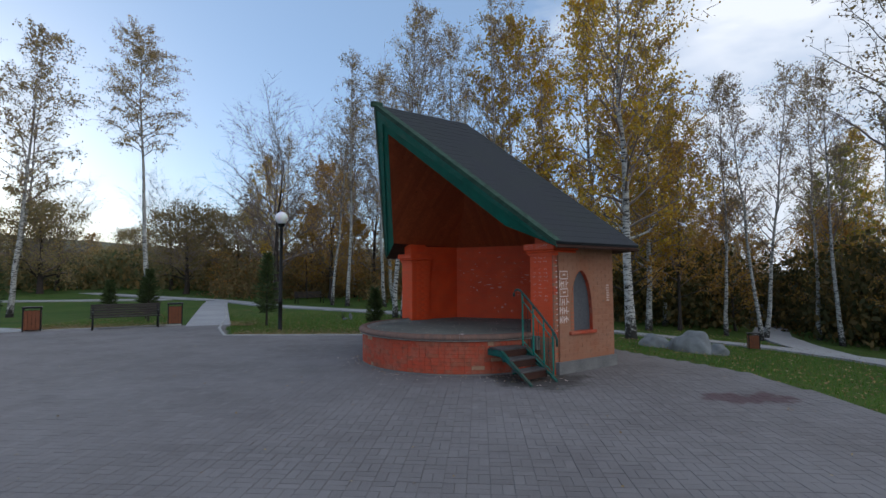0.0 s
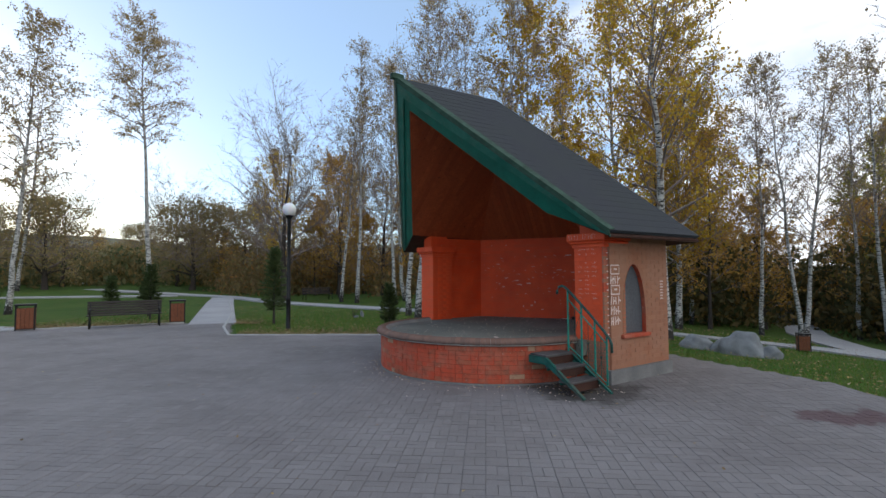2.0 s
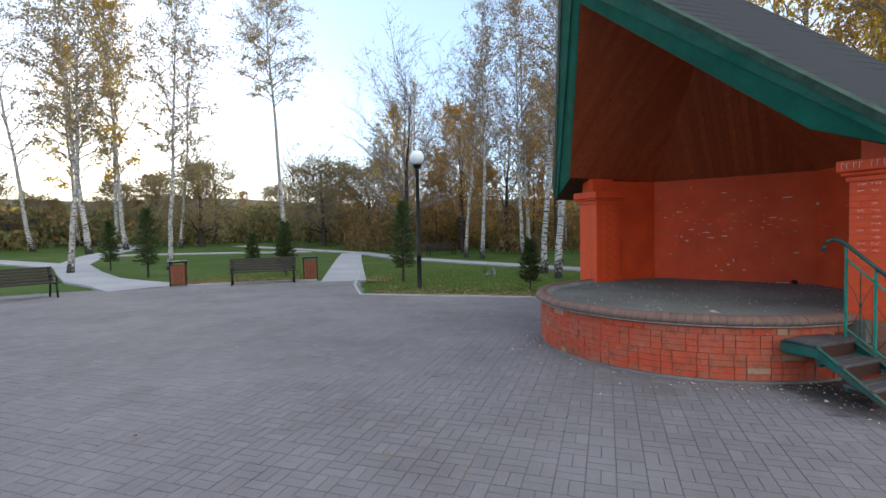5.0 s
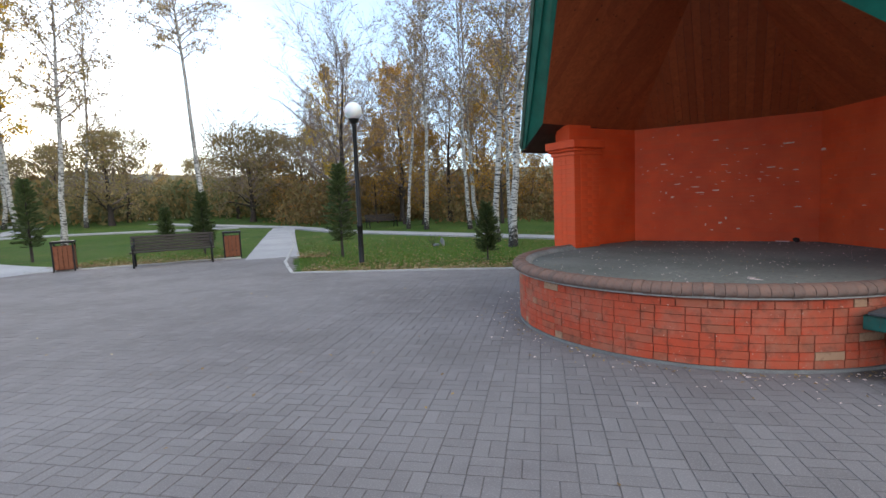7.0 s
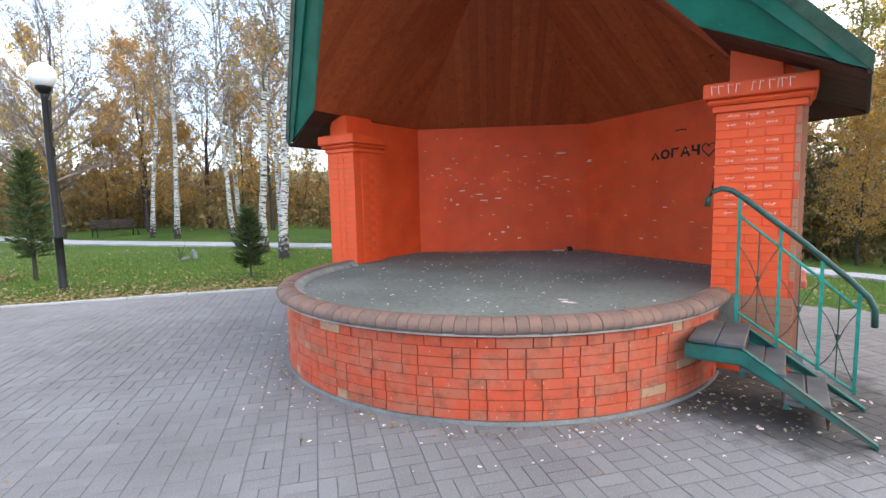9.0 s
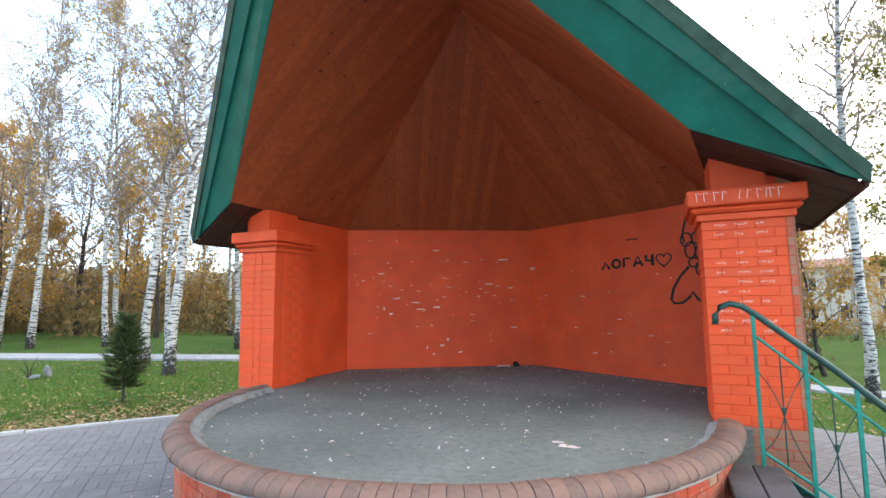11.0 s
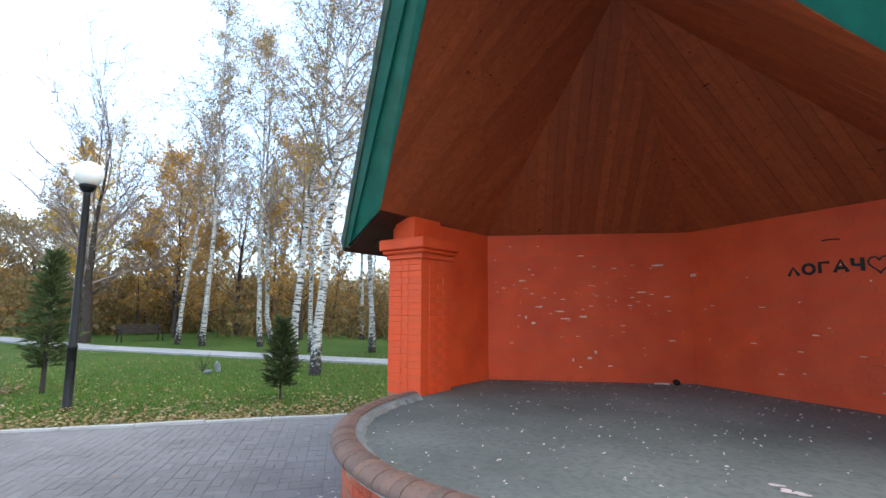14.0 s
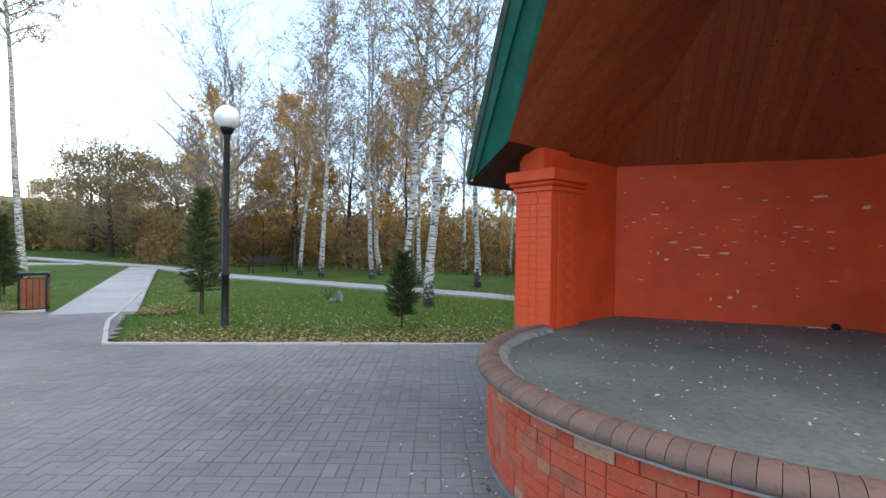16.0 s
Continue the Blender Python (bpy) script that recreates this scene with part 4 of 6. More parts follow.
    boards([C1, top, front], Vector((1, 0, 0.88)), 0.115)
    boards([C1, front, kink[-1]], Vector((1, 0, 0.88)), 0.115)
    boards([top, front, C4], Vector((-1, 0, 0.86)), 0.115)
    boards([C4, front, kink[1]], Vector((-1, 0, 0.86)), 0.115)
    boards([C1, C2, top], Vector((0.5, -0.866, 0.9)), 0.115)
    boards([C2, C4, top], Vector((-0.5, -0.866, 0.9)), 0.115)
    me = quads_mesh("ceiling", verts, faces, [M_CEIL])
    bm = bmesh.new()
    bm.from_mesh(me)
    bmesh.ops.recalc_face_normals(bm, faces=bm.faces)
    bm.to_mesh(me)
    bm.free()
    link("ceiling", me, None, pavilion, "steep ceiling of brown stained boards meeting at a peak")
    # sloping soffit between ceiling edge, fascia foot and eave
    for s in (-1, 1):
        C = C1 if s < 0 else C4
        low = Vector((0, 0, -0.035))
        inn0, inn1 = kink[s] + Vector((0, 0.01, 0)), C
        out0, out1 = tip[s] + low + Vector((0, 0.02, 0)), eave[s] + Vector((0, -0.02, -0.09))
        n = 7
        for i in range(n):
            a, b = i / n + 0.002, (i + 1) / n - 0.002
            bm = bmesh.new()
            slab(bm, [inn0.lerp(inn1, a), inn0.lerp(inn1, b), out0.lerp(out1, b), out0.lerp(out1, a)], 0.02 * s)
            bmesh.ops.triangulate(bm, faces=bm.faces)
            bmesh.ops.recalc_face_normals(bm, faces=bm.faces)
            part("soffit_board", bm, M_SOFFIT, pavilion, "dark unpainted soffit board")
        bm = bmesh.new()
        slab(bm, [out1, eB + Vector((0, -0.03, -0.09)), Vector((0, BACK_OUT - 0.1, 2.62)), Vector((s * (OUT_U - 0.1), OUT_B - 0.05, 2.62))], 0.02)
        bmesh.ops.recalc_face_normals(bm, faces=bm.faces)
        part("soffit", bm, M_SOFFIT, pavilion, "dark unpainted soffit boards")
        # leaning fascia: a lower green board, an upper band that laps over it, a thin drip edge
        T0, T1, K = tip[s], apex, kink[s]
        mid0, mid1 = T0.lerp(K, 0.16), T1.lerp(inner, 0.55)
        nf = (T1 - T0).cross(inner - T0).normalized()
        if nf.y > 0:
            nf = -nf
        fas = bmesh.new()
        slab(fas, [mid0, mid1, inner, K] if s > 0 else [K, inner, mid1, mid0], 0.025)
        bmesh.ops.triangulate(fas, faces=fas.faces)
        bmesh.ops.recalc_face_normals(fas, faces=fas.faces)
        f = part("fascia", fas, M_GREEN, pavilion, "weathered green metal fascia leaning forward under the gable")
        up = bmesh.new()
        out = nf * 0.022
        lap0, lap1 = mid0.lerp(K, 0.03), mid1.lerp(inner, 0.05)
        slab(up, [T0 + out, T1 + out, lap1 + out, lap0 + out] if s > 0 else [lap0 + out, lap1 + out, T1 + out, T0 + out], 0.02)
        bmesh.ops.triangulate(up, faces=up.faces)
        bmesh.ops.recalc_face_normals(up, faces=up.faces)
        part("upper_band", up, M_BAND, f, "upper green metal band, faded and streaked, lapping over the lower")
        # a seam between two lengths of sheet
        for q in (0.34, 0.68):
            seam = bmesh.new()
            a0, a1 = T0.lerp(T1, q) + out * 1.15, lap0.lerp(lap1, q) + out * 1.15
            w = (T1 - T0).normalized() * 0.012
            slab(seam, [a0 - w, a0 + w, a1 + w, a1 - w] if s > 0 else [a1 - w, a1 + w, a0 + w, a0 - w], 0.006)
            bmesh.ops.recalc_face_normals(seam, faces=seam.faces)
            part("sheet_seam", seam, M_BAND, f)
        dr = bmesh.new()
        k0, k1 = T0 + lift * 1.25 + nf * 0.01, T1 + lift * 1.25 + nf * 0.01
        slab(dr, [T0 + out * 1.7, k0 + out, k1 + out, T1 + out * 1.7], 0.02 * s)
        bmesh.ops.recalc_face_normals(dr, faces=dr.faces)
        part("verge_strip", dr, M_MOSS, f, "mossy folded green verge flashing")
        dr = bmesh.new()
        slab(dr, [k0 + out, k1 + out, k1 + Vector((0, 0.12, 0.006)), k0 + Vector((0, 0.12, 0.006))], 0.015 * s)
        bmesh.ops.recalc_face_normals(dr, faces=dr.faces)
        part("verge_cap", dr, M_MOSS, f, "mossy top edge of the flashing")
    # end of the ridge cap standing out over the apex
    part("ridge_end", boxed(-0.05, 0.05, -0.10, 0.16, -0.06, 0.05, Matrix.Translation(apex + Vector((0, -0.03, 0.09))), 0.012), M_MOSS, pavilion, "dark green end of the ridge flashing")


build_roof()


# ---- steps and railing ----
def build_steps():
    st = thing("metal_steps", STAGE @ pose(2.6, -0.65, 0), "worn green steel steps with dark treads beside the stage", "steps")
    ou, ob_ = 2.6, -0.65

    def P(u, b, z):
        return Vector((u - ou, b - ob_, z))
    for b in (-1.0, -0.33):
        bm = bmesh.new()
        # a folded channel: level along the landing, then sloping to the ground
        for z0, z1, w in ((-0.115, 0.0, 0.012), (-0.012, 0.0, 0.055), (-0.115, -0.103, 0.055)):
            bb = b if b < -0.5 else b - w
            pts = [(2.08, 0.505), (2.42, 0.505), (3.13, 0.004)]
            for (u0, h0), (u1, h1) in zip(pts, pts[1:]):
                vs = []
                for u, h in ((u0, h0), (u1, h1)):
                    for q in (bb, bb + w):
                        for zz in (z0, z1):
                            vs.append(bm.verts.new(P(u, q, max(0.002, h + zz + (0.0 if h > 0.3 else 0.02)))))
                a = vs
                for f in ((0, 1, 3, 2), (4, 6, 7, 5), (0, 4, 5, 1), (2, 3, 7, 6), (1, 5, 7, 3), (0, 2, 6, 4)):
                    bm.faces.new([a[i] for i in f])
        bmesh.ops.recalc_face_normals(bm, faces=bm.faces)
        part("stringer", bm, M_STRINGER, st, "green painted steel channel, scuffed")
    for u0, u1, z, nm in ((2.10, 2.44, 0.53, "landing"), (2.41, 2.67, 0.375, "tread"), (2.66, 2.91, 0.205, "tread")):
        bm = bmesh.new()
        n = 2
        for i in range(n):
            a, b = u0 + (u1 - u0) * i / n, u0 + (u1 - u0) * (i + 1) / n - 0.006
            q = [P(a, -0.985, z - 0.035), P(b, -0.345, z)]
            box(bm, q[0].x, q[1].x, q[0].y, q[1].y, q[0].z, q[1].z, None, 0.006)
        part(nm, bm, M_STEP, st, "worn dark tread board")
        # added near-black plate: the shade of the open gap below each tread
        part("shade_plate", boxed(u1 - 0.022 - ou, u1 - 0.012 - ou, -0.98 - ob_, -0.35 - ob_, z - 0.15, z - 0.036), M_SOFFIT, st, "dark plate standing in for the shaded gap under a tread")
        if nm == "tread":
            part("angle_bar", boxed(u0 - ou, u0 - ou + 0.03, -0.95 - ob_, -0.38 - ob_, z - 0.075, z - 0.036), M_GREEN, st)
    # railing
    rail = bmesh.new()
    grip = [(2.115, 1.43), (2.118, 1.49), (2.15, 1.545), (2.21, 1.568), (2.28, 1.55), (2.36, 1.49), (2.75, 1.155), (3.02, 0.90), (3.11, 0.80), (3.145, 0.72), (3.148, 0.60)]
    tube(rail, [P(u, -0.36, z) for u, z in grip], 0.021, 8)
    hr = part("handrail", rail, M_RAILDARK, st, "dark green handrail curled over at both ends", True)
    posts = [(2.335, 0.50, 1.50), (2.60, 0.36, 1.28), (2.85, 0.25, 1.065), (3.06, 0.11, 0.86)]
    for u, z0, z1 in posts:
        part("post", boxed(u - 0.011 - ou, u + 0.011 - ou, -0.371 - ob_, -0.349 - ob_, z0, z1), M_RAILGREEN, st)
    for a, b in (((2.335, 1.36), (3.06, 0.72)), ((2.335, 0.62), (3.06, 0.13))):
        bm = bmesh.new()
        tube(bm, [P(a[0], -0.36, a[1]), P(b[0], -0.36, b[1])], 0.011, 6)
        part("mid_rail", bm, M_RAILGREEN, st)
    for (u0, z0, _), (u1, z1, _) in zip(posts, posts[1:]):
        um = (u0 + u1) / 2
        topz = 1.36 - 0.883 * (um - 2.335)
        botz = 0.62 - 0.676 * (um - 2.335)
        bm = bmesh.new()
        tube(bm, [P(um, -0.36, botz), P(um, -0.36, topz)], 0.005, 5)
        part("baluster", bm, M_RAILDARK, st, "thin wrought bar")
        bm = bmesh.new()
        mz = (topz + botz) / 2
        span = u1 - u0
        for q in (-1, 1):
            pts = []
            for k in range(9):
                t = k / 8
                du = q * span * 0.47 * (1 - 2 * t) * (1 - 0.35 * math.sin(math.pi * t))
                pts.append(P(um + du, -0.36, botz + 0.04 + q * 0.0 + (topz - botz - 0.16) * t + (1 - t) * -du * 0.676 * 0.6))
            tube(bm, pts, 0.0035, 4)
        # small collar at the middle
        tube(bm, [P(um, -0.36, mz - 0.02), P(um, -0.36, mz + 0.02)], 0.013, 6)
        part("scroll", bm, M_RAILDARK, st, "bent wrought iron scrollwork")


build_steps()


# ---- park furniture ----
def build_lamp(m, label, height=4.02, globe=True):
    lamp = thing("street_lamp", m, label, "street lamp", "park lamps")
    bm = bmesh.new()
    lathe(bm, [(0.085, 0.0), (0.085, 0.03), (0.072, 0.04), (0.070, 1.0), (0.078, 1.01), (0.078, 1.06), (0.064, 1.08), (0.055, height - 0.42), (0.06, height - 0.40), (0.06, height - 0.34), (0.05, height - 0.33)], 16)
    part("pole", bm, M_BLACK, lamp, "black steel lamp post with a collar", True)
    bm = bmesh.new()
    lathe(bm, [(0.05, height - 0.34), (0.10, height - 0.29), (0.13, height - 0.235), (0.135, height - 0.20), (0.06, height - 0.195)], 20)
    part("holder", bm, M_BLACK, lamp, "black cup under the globe", True)
    bm = bmesh.new()
    bmesh.ops.create_uvsphere(bm, u_segments=28, v_segments=18, radius=0.225, matrix=Matrix.Translation((0, 0, height)))
    part("globe", bm, M_GLOBE, lamp, "white globe shade, unlit", True)
    part("service_door", boxed(-0.03, 0.03, -0.077, -0.066, 0.55, 0.80, None, 0.004), M_BLACK, lamp)
    return lamp


lamp = build_lamp(pose(-2.11, 17.57, -0.06, 0, 0, 20), "black park lamp post with an unlit white globe")


def build_bench():
    bench = thing("park_bench", pose(-7.85, 19.20, 0, 0, 0, 25) @ Matrix.Diagonal((1.1, 1.0, 1.0, 1)), "dark slatted park bench with cast iron legs on the plaza edge", "bench")
    for x in (-0.92, 0.92):
        bm = bmesh.new()
        tube(bm, [(x, -0.30, 0.0), (x, -0.27, 0.22), (x, -0.24, 0.42)], 0.026, 6)
        tube(bm, [(x, 0.30, 0.0), (x, 0.24, 0.22), (x, 0.22, 0.42), (x, 0.27, 0.62), (x, 0.35, 0.86)], 0.026, 6)
        tube(bm, [(x, -0.25, 0.40), (x, 0.22, 0.40)], 0.024, 6)
        tube(bm, [(x, 0.27, 0.63), (x, 0.0, 0.64), (x, -0.22, 0.62), (x, -0.27, 0.56), (x, -0.24, 0.42)], 0.022, 6)
        part("leg_frame", bm, M_BLACK, bench, "black cast iron side frame with armrest", True)
    for i in range(6):
        y = -0.24 + i * 0.088
        part("seat_slat", boxed(-1.0, 1.0, y - 0.037, y + 0.037, 0.425, 0.455, None, 0.006), M_SLAT, bench)
    for i in range(5):
        z = 0.50 + i * 0.088
        y = 0.215 + (z - 0.42) * 0.30
        part("back_slat", boxed(-1.0, 1.0, -0.016, 0.016, -0.037, 0.037, pose(0, y, z, -16), 0.006), M_SLAT, bench)


build_bench()


def build_bin():
    b = thing("litter_bin", pose(-6.62, 20.45, 0, 0, 0, 20), "black framed litter bin with orange brown wooden panels", "litter bin", "litter bins")
    for x in (-0.24, 0.24):
        for y in (-0.2, 0.2):
            part("corner_post", boxed(x - 0.02, x + 0.02, y - 0.02, y + 0.02, 0.0, 0.80), M_BLACK, b)
    for y in (-0.205, 0.205):
        for i in range(4):
            x = -0.165 + i * 0.11
            part("panel_board", boxed(x - 0.051, x + 0.051, y - 0.012, y + 0.012, 0.06, 0.72, None, 0.004), M_BINWOOD, b)
    for x in (-0.245, 0.245):
        for i in range(3):
            y = -0.11 + i * 0.11
            part("panel_board", boxed(x - 0.012, x + 0.012, y - 0.051, y + 0.051, 0.06, 0.72, None, 0.004), M_BINWOOD, b)
    part("lid", boxed(-0.28, 0.28, -0.24, 0.24, 0.80, 0.86, None, 0.015), M_BLACK, b, "black sheet metal roof")
    part("liner", boxed(-0.20, 0.20, -0.17, 0.17, 0.04, 0.70, None, 0.01), M_BLACK, b)
    return b


bin_a = build_bin()
bin_b = copy_thing(bin_a, pose(-10.7, 18.75, 0.0, 0, 0, 28))
bench_west = copy_thing(bpy.data.objects["park_bench"], pose(-13.25, 15.1, 0, 0, 0, 62))
bench_west["label"] = "dark slatted park bench with armrests on the paving"
bin_c = copy_thing(bin_a, pose(13.0, 13.4, ground_z(13.0, 0) - 0.02, 0, 0, -30) @ Matrix.Diagonal((0.6, 0.6, 0.6, 1)))
bin_c["label"] = "litter bin with brown wooden panels beside a wood path"
bench_far = copy_thing(bpy.data.objects["park_bench"], pose(-3.4, 37.9, -0.06, 0, 0, 30))
bench_far["label"] = "dark slatted park bench at the edge of the wood"


def build_car(m, label, mat):
    car = thing("parked_car", m, label, "car", "parked cars")
    sec = [(-2.1, 0.35, 0.55), (-2.05, 0.75, 0.80), (-1.3, 0.85, 0.86), (-0.75, 1.38, 0.70), (0.75, 1.42, 0.70), (1.45, 0.92, 0.86), (2.1, 0.82, 0.80), (2.15, 0.35, 0.6)]
    bm = bmesh.new()
    rows = []
    for x, z, w in sec:
        rows.append([bm.verts.new((x, y, h)) for y, h in ((-0.86, 0.28), (-0.88, min(z, 0.8)), (-w, z), (w, z), (0.88, min(z, 0.8)), (0.86, 0.28))])
    for a, b in zip(rows, rows[1:]):
        for k in range(6):
            bm.faces.new((a[k], a[(k + 1) % 6], b[(k + 1) % 6], b[k]))
    bm.faces.new(rows[0][::-1])
    bm.faces.new(rows[-1])
    bmesh.ops.recalc_face_normals(bm, faces=bm.faces)
    part("body", bm, mat, car)
    for y in (-0.80, 0.80):
        part("side_window", boxed(-0.75, 0.8, y - 0.05, y + 0.05, 0.92, 1.30, None, 0.02), M_GLASSY, car, "dark side window")
        for x in (-1.35, 1.35):
            bm = bmesh.new()
            bmesh.ops.create_cone(bm, segments=16, radius1=0.31, radius2=0.31, depth=0.2, cap_ends=True, matrix=pose(x, y, 0.31, 90))
            part("wheel", bm, M_BLACK, car, "black wheel")
    return car


M_CARWHITE = plain("white_car_paint", (0.7, 0.7, 0.72), 0.3, 0, 0.05, 2, 0.0, 0.5)
M_CARGREY = plain("silver_car_paint", (0.35, 0.37, 0.40), 0.3, 0.3, 0.05, 2, 0.0, 0.5)
M_GLASSY = plain("dark_car_glass", (0.02, 0.025, 0.03), 0.1, 0, 0.1, 2, 0.0, 0.5)
build_car(pose(-33, 66, -0.06, 0, 0, 10), "white parked car far across the lawn", M_CARWHITE)
build_car(pose(-38.5, 69, -0.06, 0, 0, 5), "silver parked car far across the lawn", M_CARGREY)


def build_boulder(x, y, sx, sy, sz, seed, rz):
    bm = bmesh.new()
    bmesh.ops.create_icosphere(bm, subdivisions=4, radius=1.0)
    for v in bm.verts:
        p = v.co * 1.1 + Vector((seed * 7.1, 0, 0))
        k = 1 + 0.28 * noise.noise(p) + 0.12 * noise.noise(p * 2.7) + 0.03 * noise.noise(p * 8)
        v.co = Vector((v.co.x * sx * k, v.co.y * sy * k, max(-0.15, v.co.z * sz * k)))
    ob = part("boulder", bm, M_STONE, None, "", True)
    ob.matrix_basis = pose(x, y, ground_z(x, y) - 0.05, 0, 0, rz)
    tagged(ob, "rough grey boulder lying on the lawn beside the path", "boulder", "boulders by the path")


build_boulder(9.95, 12.1, 0.68, 0.42, 0.56, 1, -40)
build_boulder(9.4, 13.1, 0.42, 0.36, 0.36, 2, 10)
build_boulder(10.5, 11.85, 0.36, 0.30, 0.30, 3, 60)

# ---- marks on the inner walls ----
BL = STAGE @ Matrix.LocRotScale((-IN_U, IN_B, 0), Euler((0, 0, math.atan2(BACK_IN - IN_B, IN_U))), None)
BR = STAGE @ Matrix.LocRotScale((0, BACK_IN, 0), Euler((0, 0, math.atan2(IN_B - BACK_IN, IN_U))), None)
SR = STAGE @ pose(IN_U, 0, 0, 0, 0, -90)
WALL_LEN = math.hypot(IN_U, BACK_IN - IN_B)


def chip(m, s, z, w, h, mat, rnd):
    """A flaked patch of paint: a thin uneven flake-shaped plate just proud of the wall."""
    bm = bmesh.new()
    n = 9
    vs = []
    for k in range(n):
        a = 2 * math.pi * k / n
        q = 1 + rnd.uniform(-0.3, 0.3)
        vs.append((s + math.copysign(abs(math.cos(a)) ** 0.6, math.cos(a)) * w / 2 * q, -0.0055, z + math.copysign(abs(math.sin(a)) ** 0.6, math.sin(a)) * h / 2 * q))
    slab(bm, vs, 0.002)
    bmesh.ops.recalc_face_normals(bm, faces=bm.faces)
    ob = part("paint_chip", bm, mat, None)
    ob.matrix_basis = m
    tagged(ob, "pale patch where red paint has flaked off the wall", "paint chip", "paint chips", "stuff")


def build_chips():
    rnd = random.Random(31)
    spots = [(BL, 2.27, 2.22, 0.16, 0.03), (BL, 2.05, 1.86, 0.13, 0.022), (BR, 0.03, 2.08, 0.13, 0.05), (BL, 2.42, 1.22, 0.10, 0.02), (BL, 1.36, 0.98, 0.06, 0.05), (BL, 1.44, 1.06, 0.04, 0.06), (BL, 1.24, 0.86, 0.05, 0.02), (BL, 1.62, 0.88, 0.06, 0.025), (BL, 1.14, 0.95, 0.025, 0.05), (BL, 0.52, 1.52, 0.03, 0.06), (BL, 0.62, 1.44, 0.06, 0.035), (BL, 1.05, 1.50, 0.16, 0.02), (BL, 0.98, 1.60, 0.12, 0.018), (BL, 1.28, 1.53, 0.12, 0.03), (BL, 0.70, 1.66, 0.12, 0.02), (BL, 1.28, 2.36, 0.09, 0.02), (BL, 0.48, 2.02, 0.10, 0.02), (BL, 2.38, 1.80, 0.10, 0.018)]
    for i in range(60):
        spots.append((BL, rnd.uniform(0.08, 2.6), min(2.5, max(0.75, rnd.gauss(1.75, 0.33))), rnd.uniform(0.015, 0.08), rnd.uniform(0.006, 0.014)))
    for i in range(18):
        spots.append((BR, rnd.uniform(0.05, 2.4), min(2.5, max(0.75, rnd.gauss(1.6, 0.45))), rnd.uniform(0.02, 0.09), rnd.uniform(0.006, 0.018)))
    for m, s, z, w, h in spots:
        chip(m, s, z, w * 0.9, h * 0.8, M_FLAKE, rnd)


build_chips()


def stroke(bm, pts, w):
    """A painted line on a wall, in wall metres, a flat ribbon with round ends."""
    ps = [Vector((x, 0, z)) for x, z in pts]
    prev = None
    for i, p in enumerate(ps):
        d = (ps[min(i + 1, len(ps) - 1)] - ps[max(i - 1, 0)]).normalized()
        n = Vector((-d.z, 0, d.x)) * w / 2
        a, b = bm.verts.new(p + n), bm.verts.new(p - n)
        if prev:
            bm.faces.new((prev[0], prev[1], b, a))
        prev = (a, b)


def build_graffiti():
    bm = bmesh.new()
    w = 0.030
    # letters, each in a unit box, then placed along the line
    letters = {"l": [[(0, 0), (0.35, 1), (0.75, 0)]],
               "o": [[(0.4 + 0.38 * math.cos(k * 0.524), 0.5 + 0.48 * math.sin(k * 0.524)) for k in range(13)]],
               "g": [[(0.1, 0), (0.12, 1), (0.75, 0.98)]],
               "a": [[(0, 0), (0.4, 1), (0.8, 0)], [(0.15, 0.35), (0.68, 0.35)]],
               "ch": [[(0.08, 1), (0.1, 0.5), (0.6, 0.45)], [(0.65, 1), (0.65, 0)]]}
    x, z = 1.22, 2.0
    for i, k in enumerate(("l", "o", "g", "a", "ch")):
        sc = (0.085, 0.105, 0.11, 0.12, 0.13)[i]
        for line in letters[k]:
            stroke(bm, [(x + px * 0.115, z - 0.01 * (i == 0) + pz * sc) for px, pz in line], w)
        x += 0.118
    # heart
    cx, cz = 1.875, 2.06
    stroke(bm, [(cx + 0.0045 * 16 * math.sin(t) ** 3, cz + 0.0055 * (13 * math.cos(t) - 5 * math.cos(2 * t) - 2 * math.cos(3 * t) - math.cos(4 * t))) for t in [k * 2 * math.pi / 24 for k in range(25)]], 0.014)
    # scrawled figure of loops
    stroke(bm, [(1.50, 2.335), (1.56, 2.34), (1.63, 2.332)], 0.016)
    cx = 2.10
    stroke(bm, [(2.24, 2.62), (2.16, 2.58), (2.09, 2.47), (2.06, 2.33), (2.07, 2.22)], 0.02)
    for px, pz, rx, rz in ((2.09, 2.26, 0.05, 0.075), (2.19, 2.27, 0.055, 0.07), (2.12, 2.14, 0.045, 0.09), (2.20, 2.10, 0.04, 0.08), (2.15, 2.00, 0.05, 0.05), (2.19, 1.93, 0.03, 0.07)):
        stroke(bm, [(px + rx * math.cos(k * 0.449), pz + rz * math.sin(k * 0.449)) for k in range(15)], 0.017)
    stroke(bm, [(2.10, 1.96), (2.02, 1.86), (1.95, 1.72), (1.925, 1.60), (1.95, 1.555), (2.02, 1.56), (2.09, 1.62), (2.12, 1.68), (2.16, 1.60), (2.24, 1.545), (2.32, 1.55)], 0.026)
    for v in bm.verts:
        v.co.x = 1.27 + (v.co.x - 1.22) * 1.28
    bmesh.ops.recalc_face_normals(bm, faces=bm.faces)
    ob = part("graffiti", bm, M_SPRAY, None)
    ob.matrix_basis = BR @ Matrix.Translation((0, -0.007, 0))
    tagged(ob, "black sprayed letters, heart and scrawl on a red wall", "graffiti")


build_graffiti()


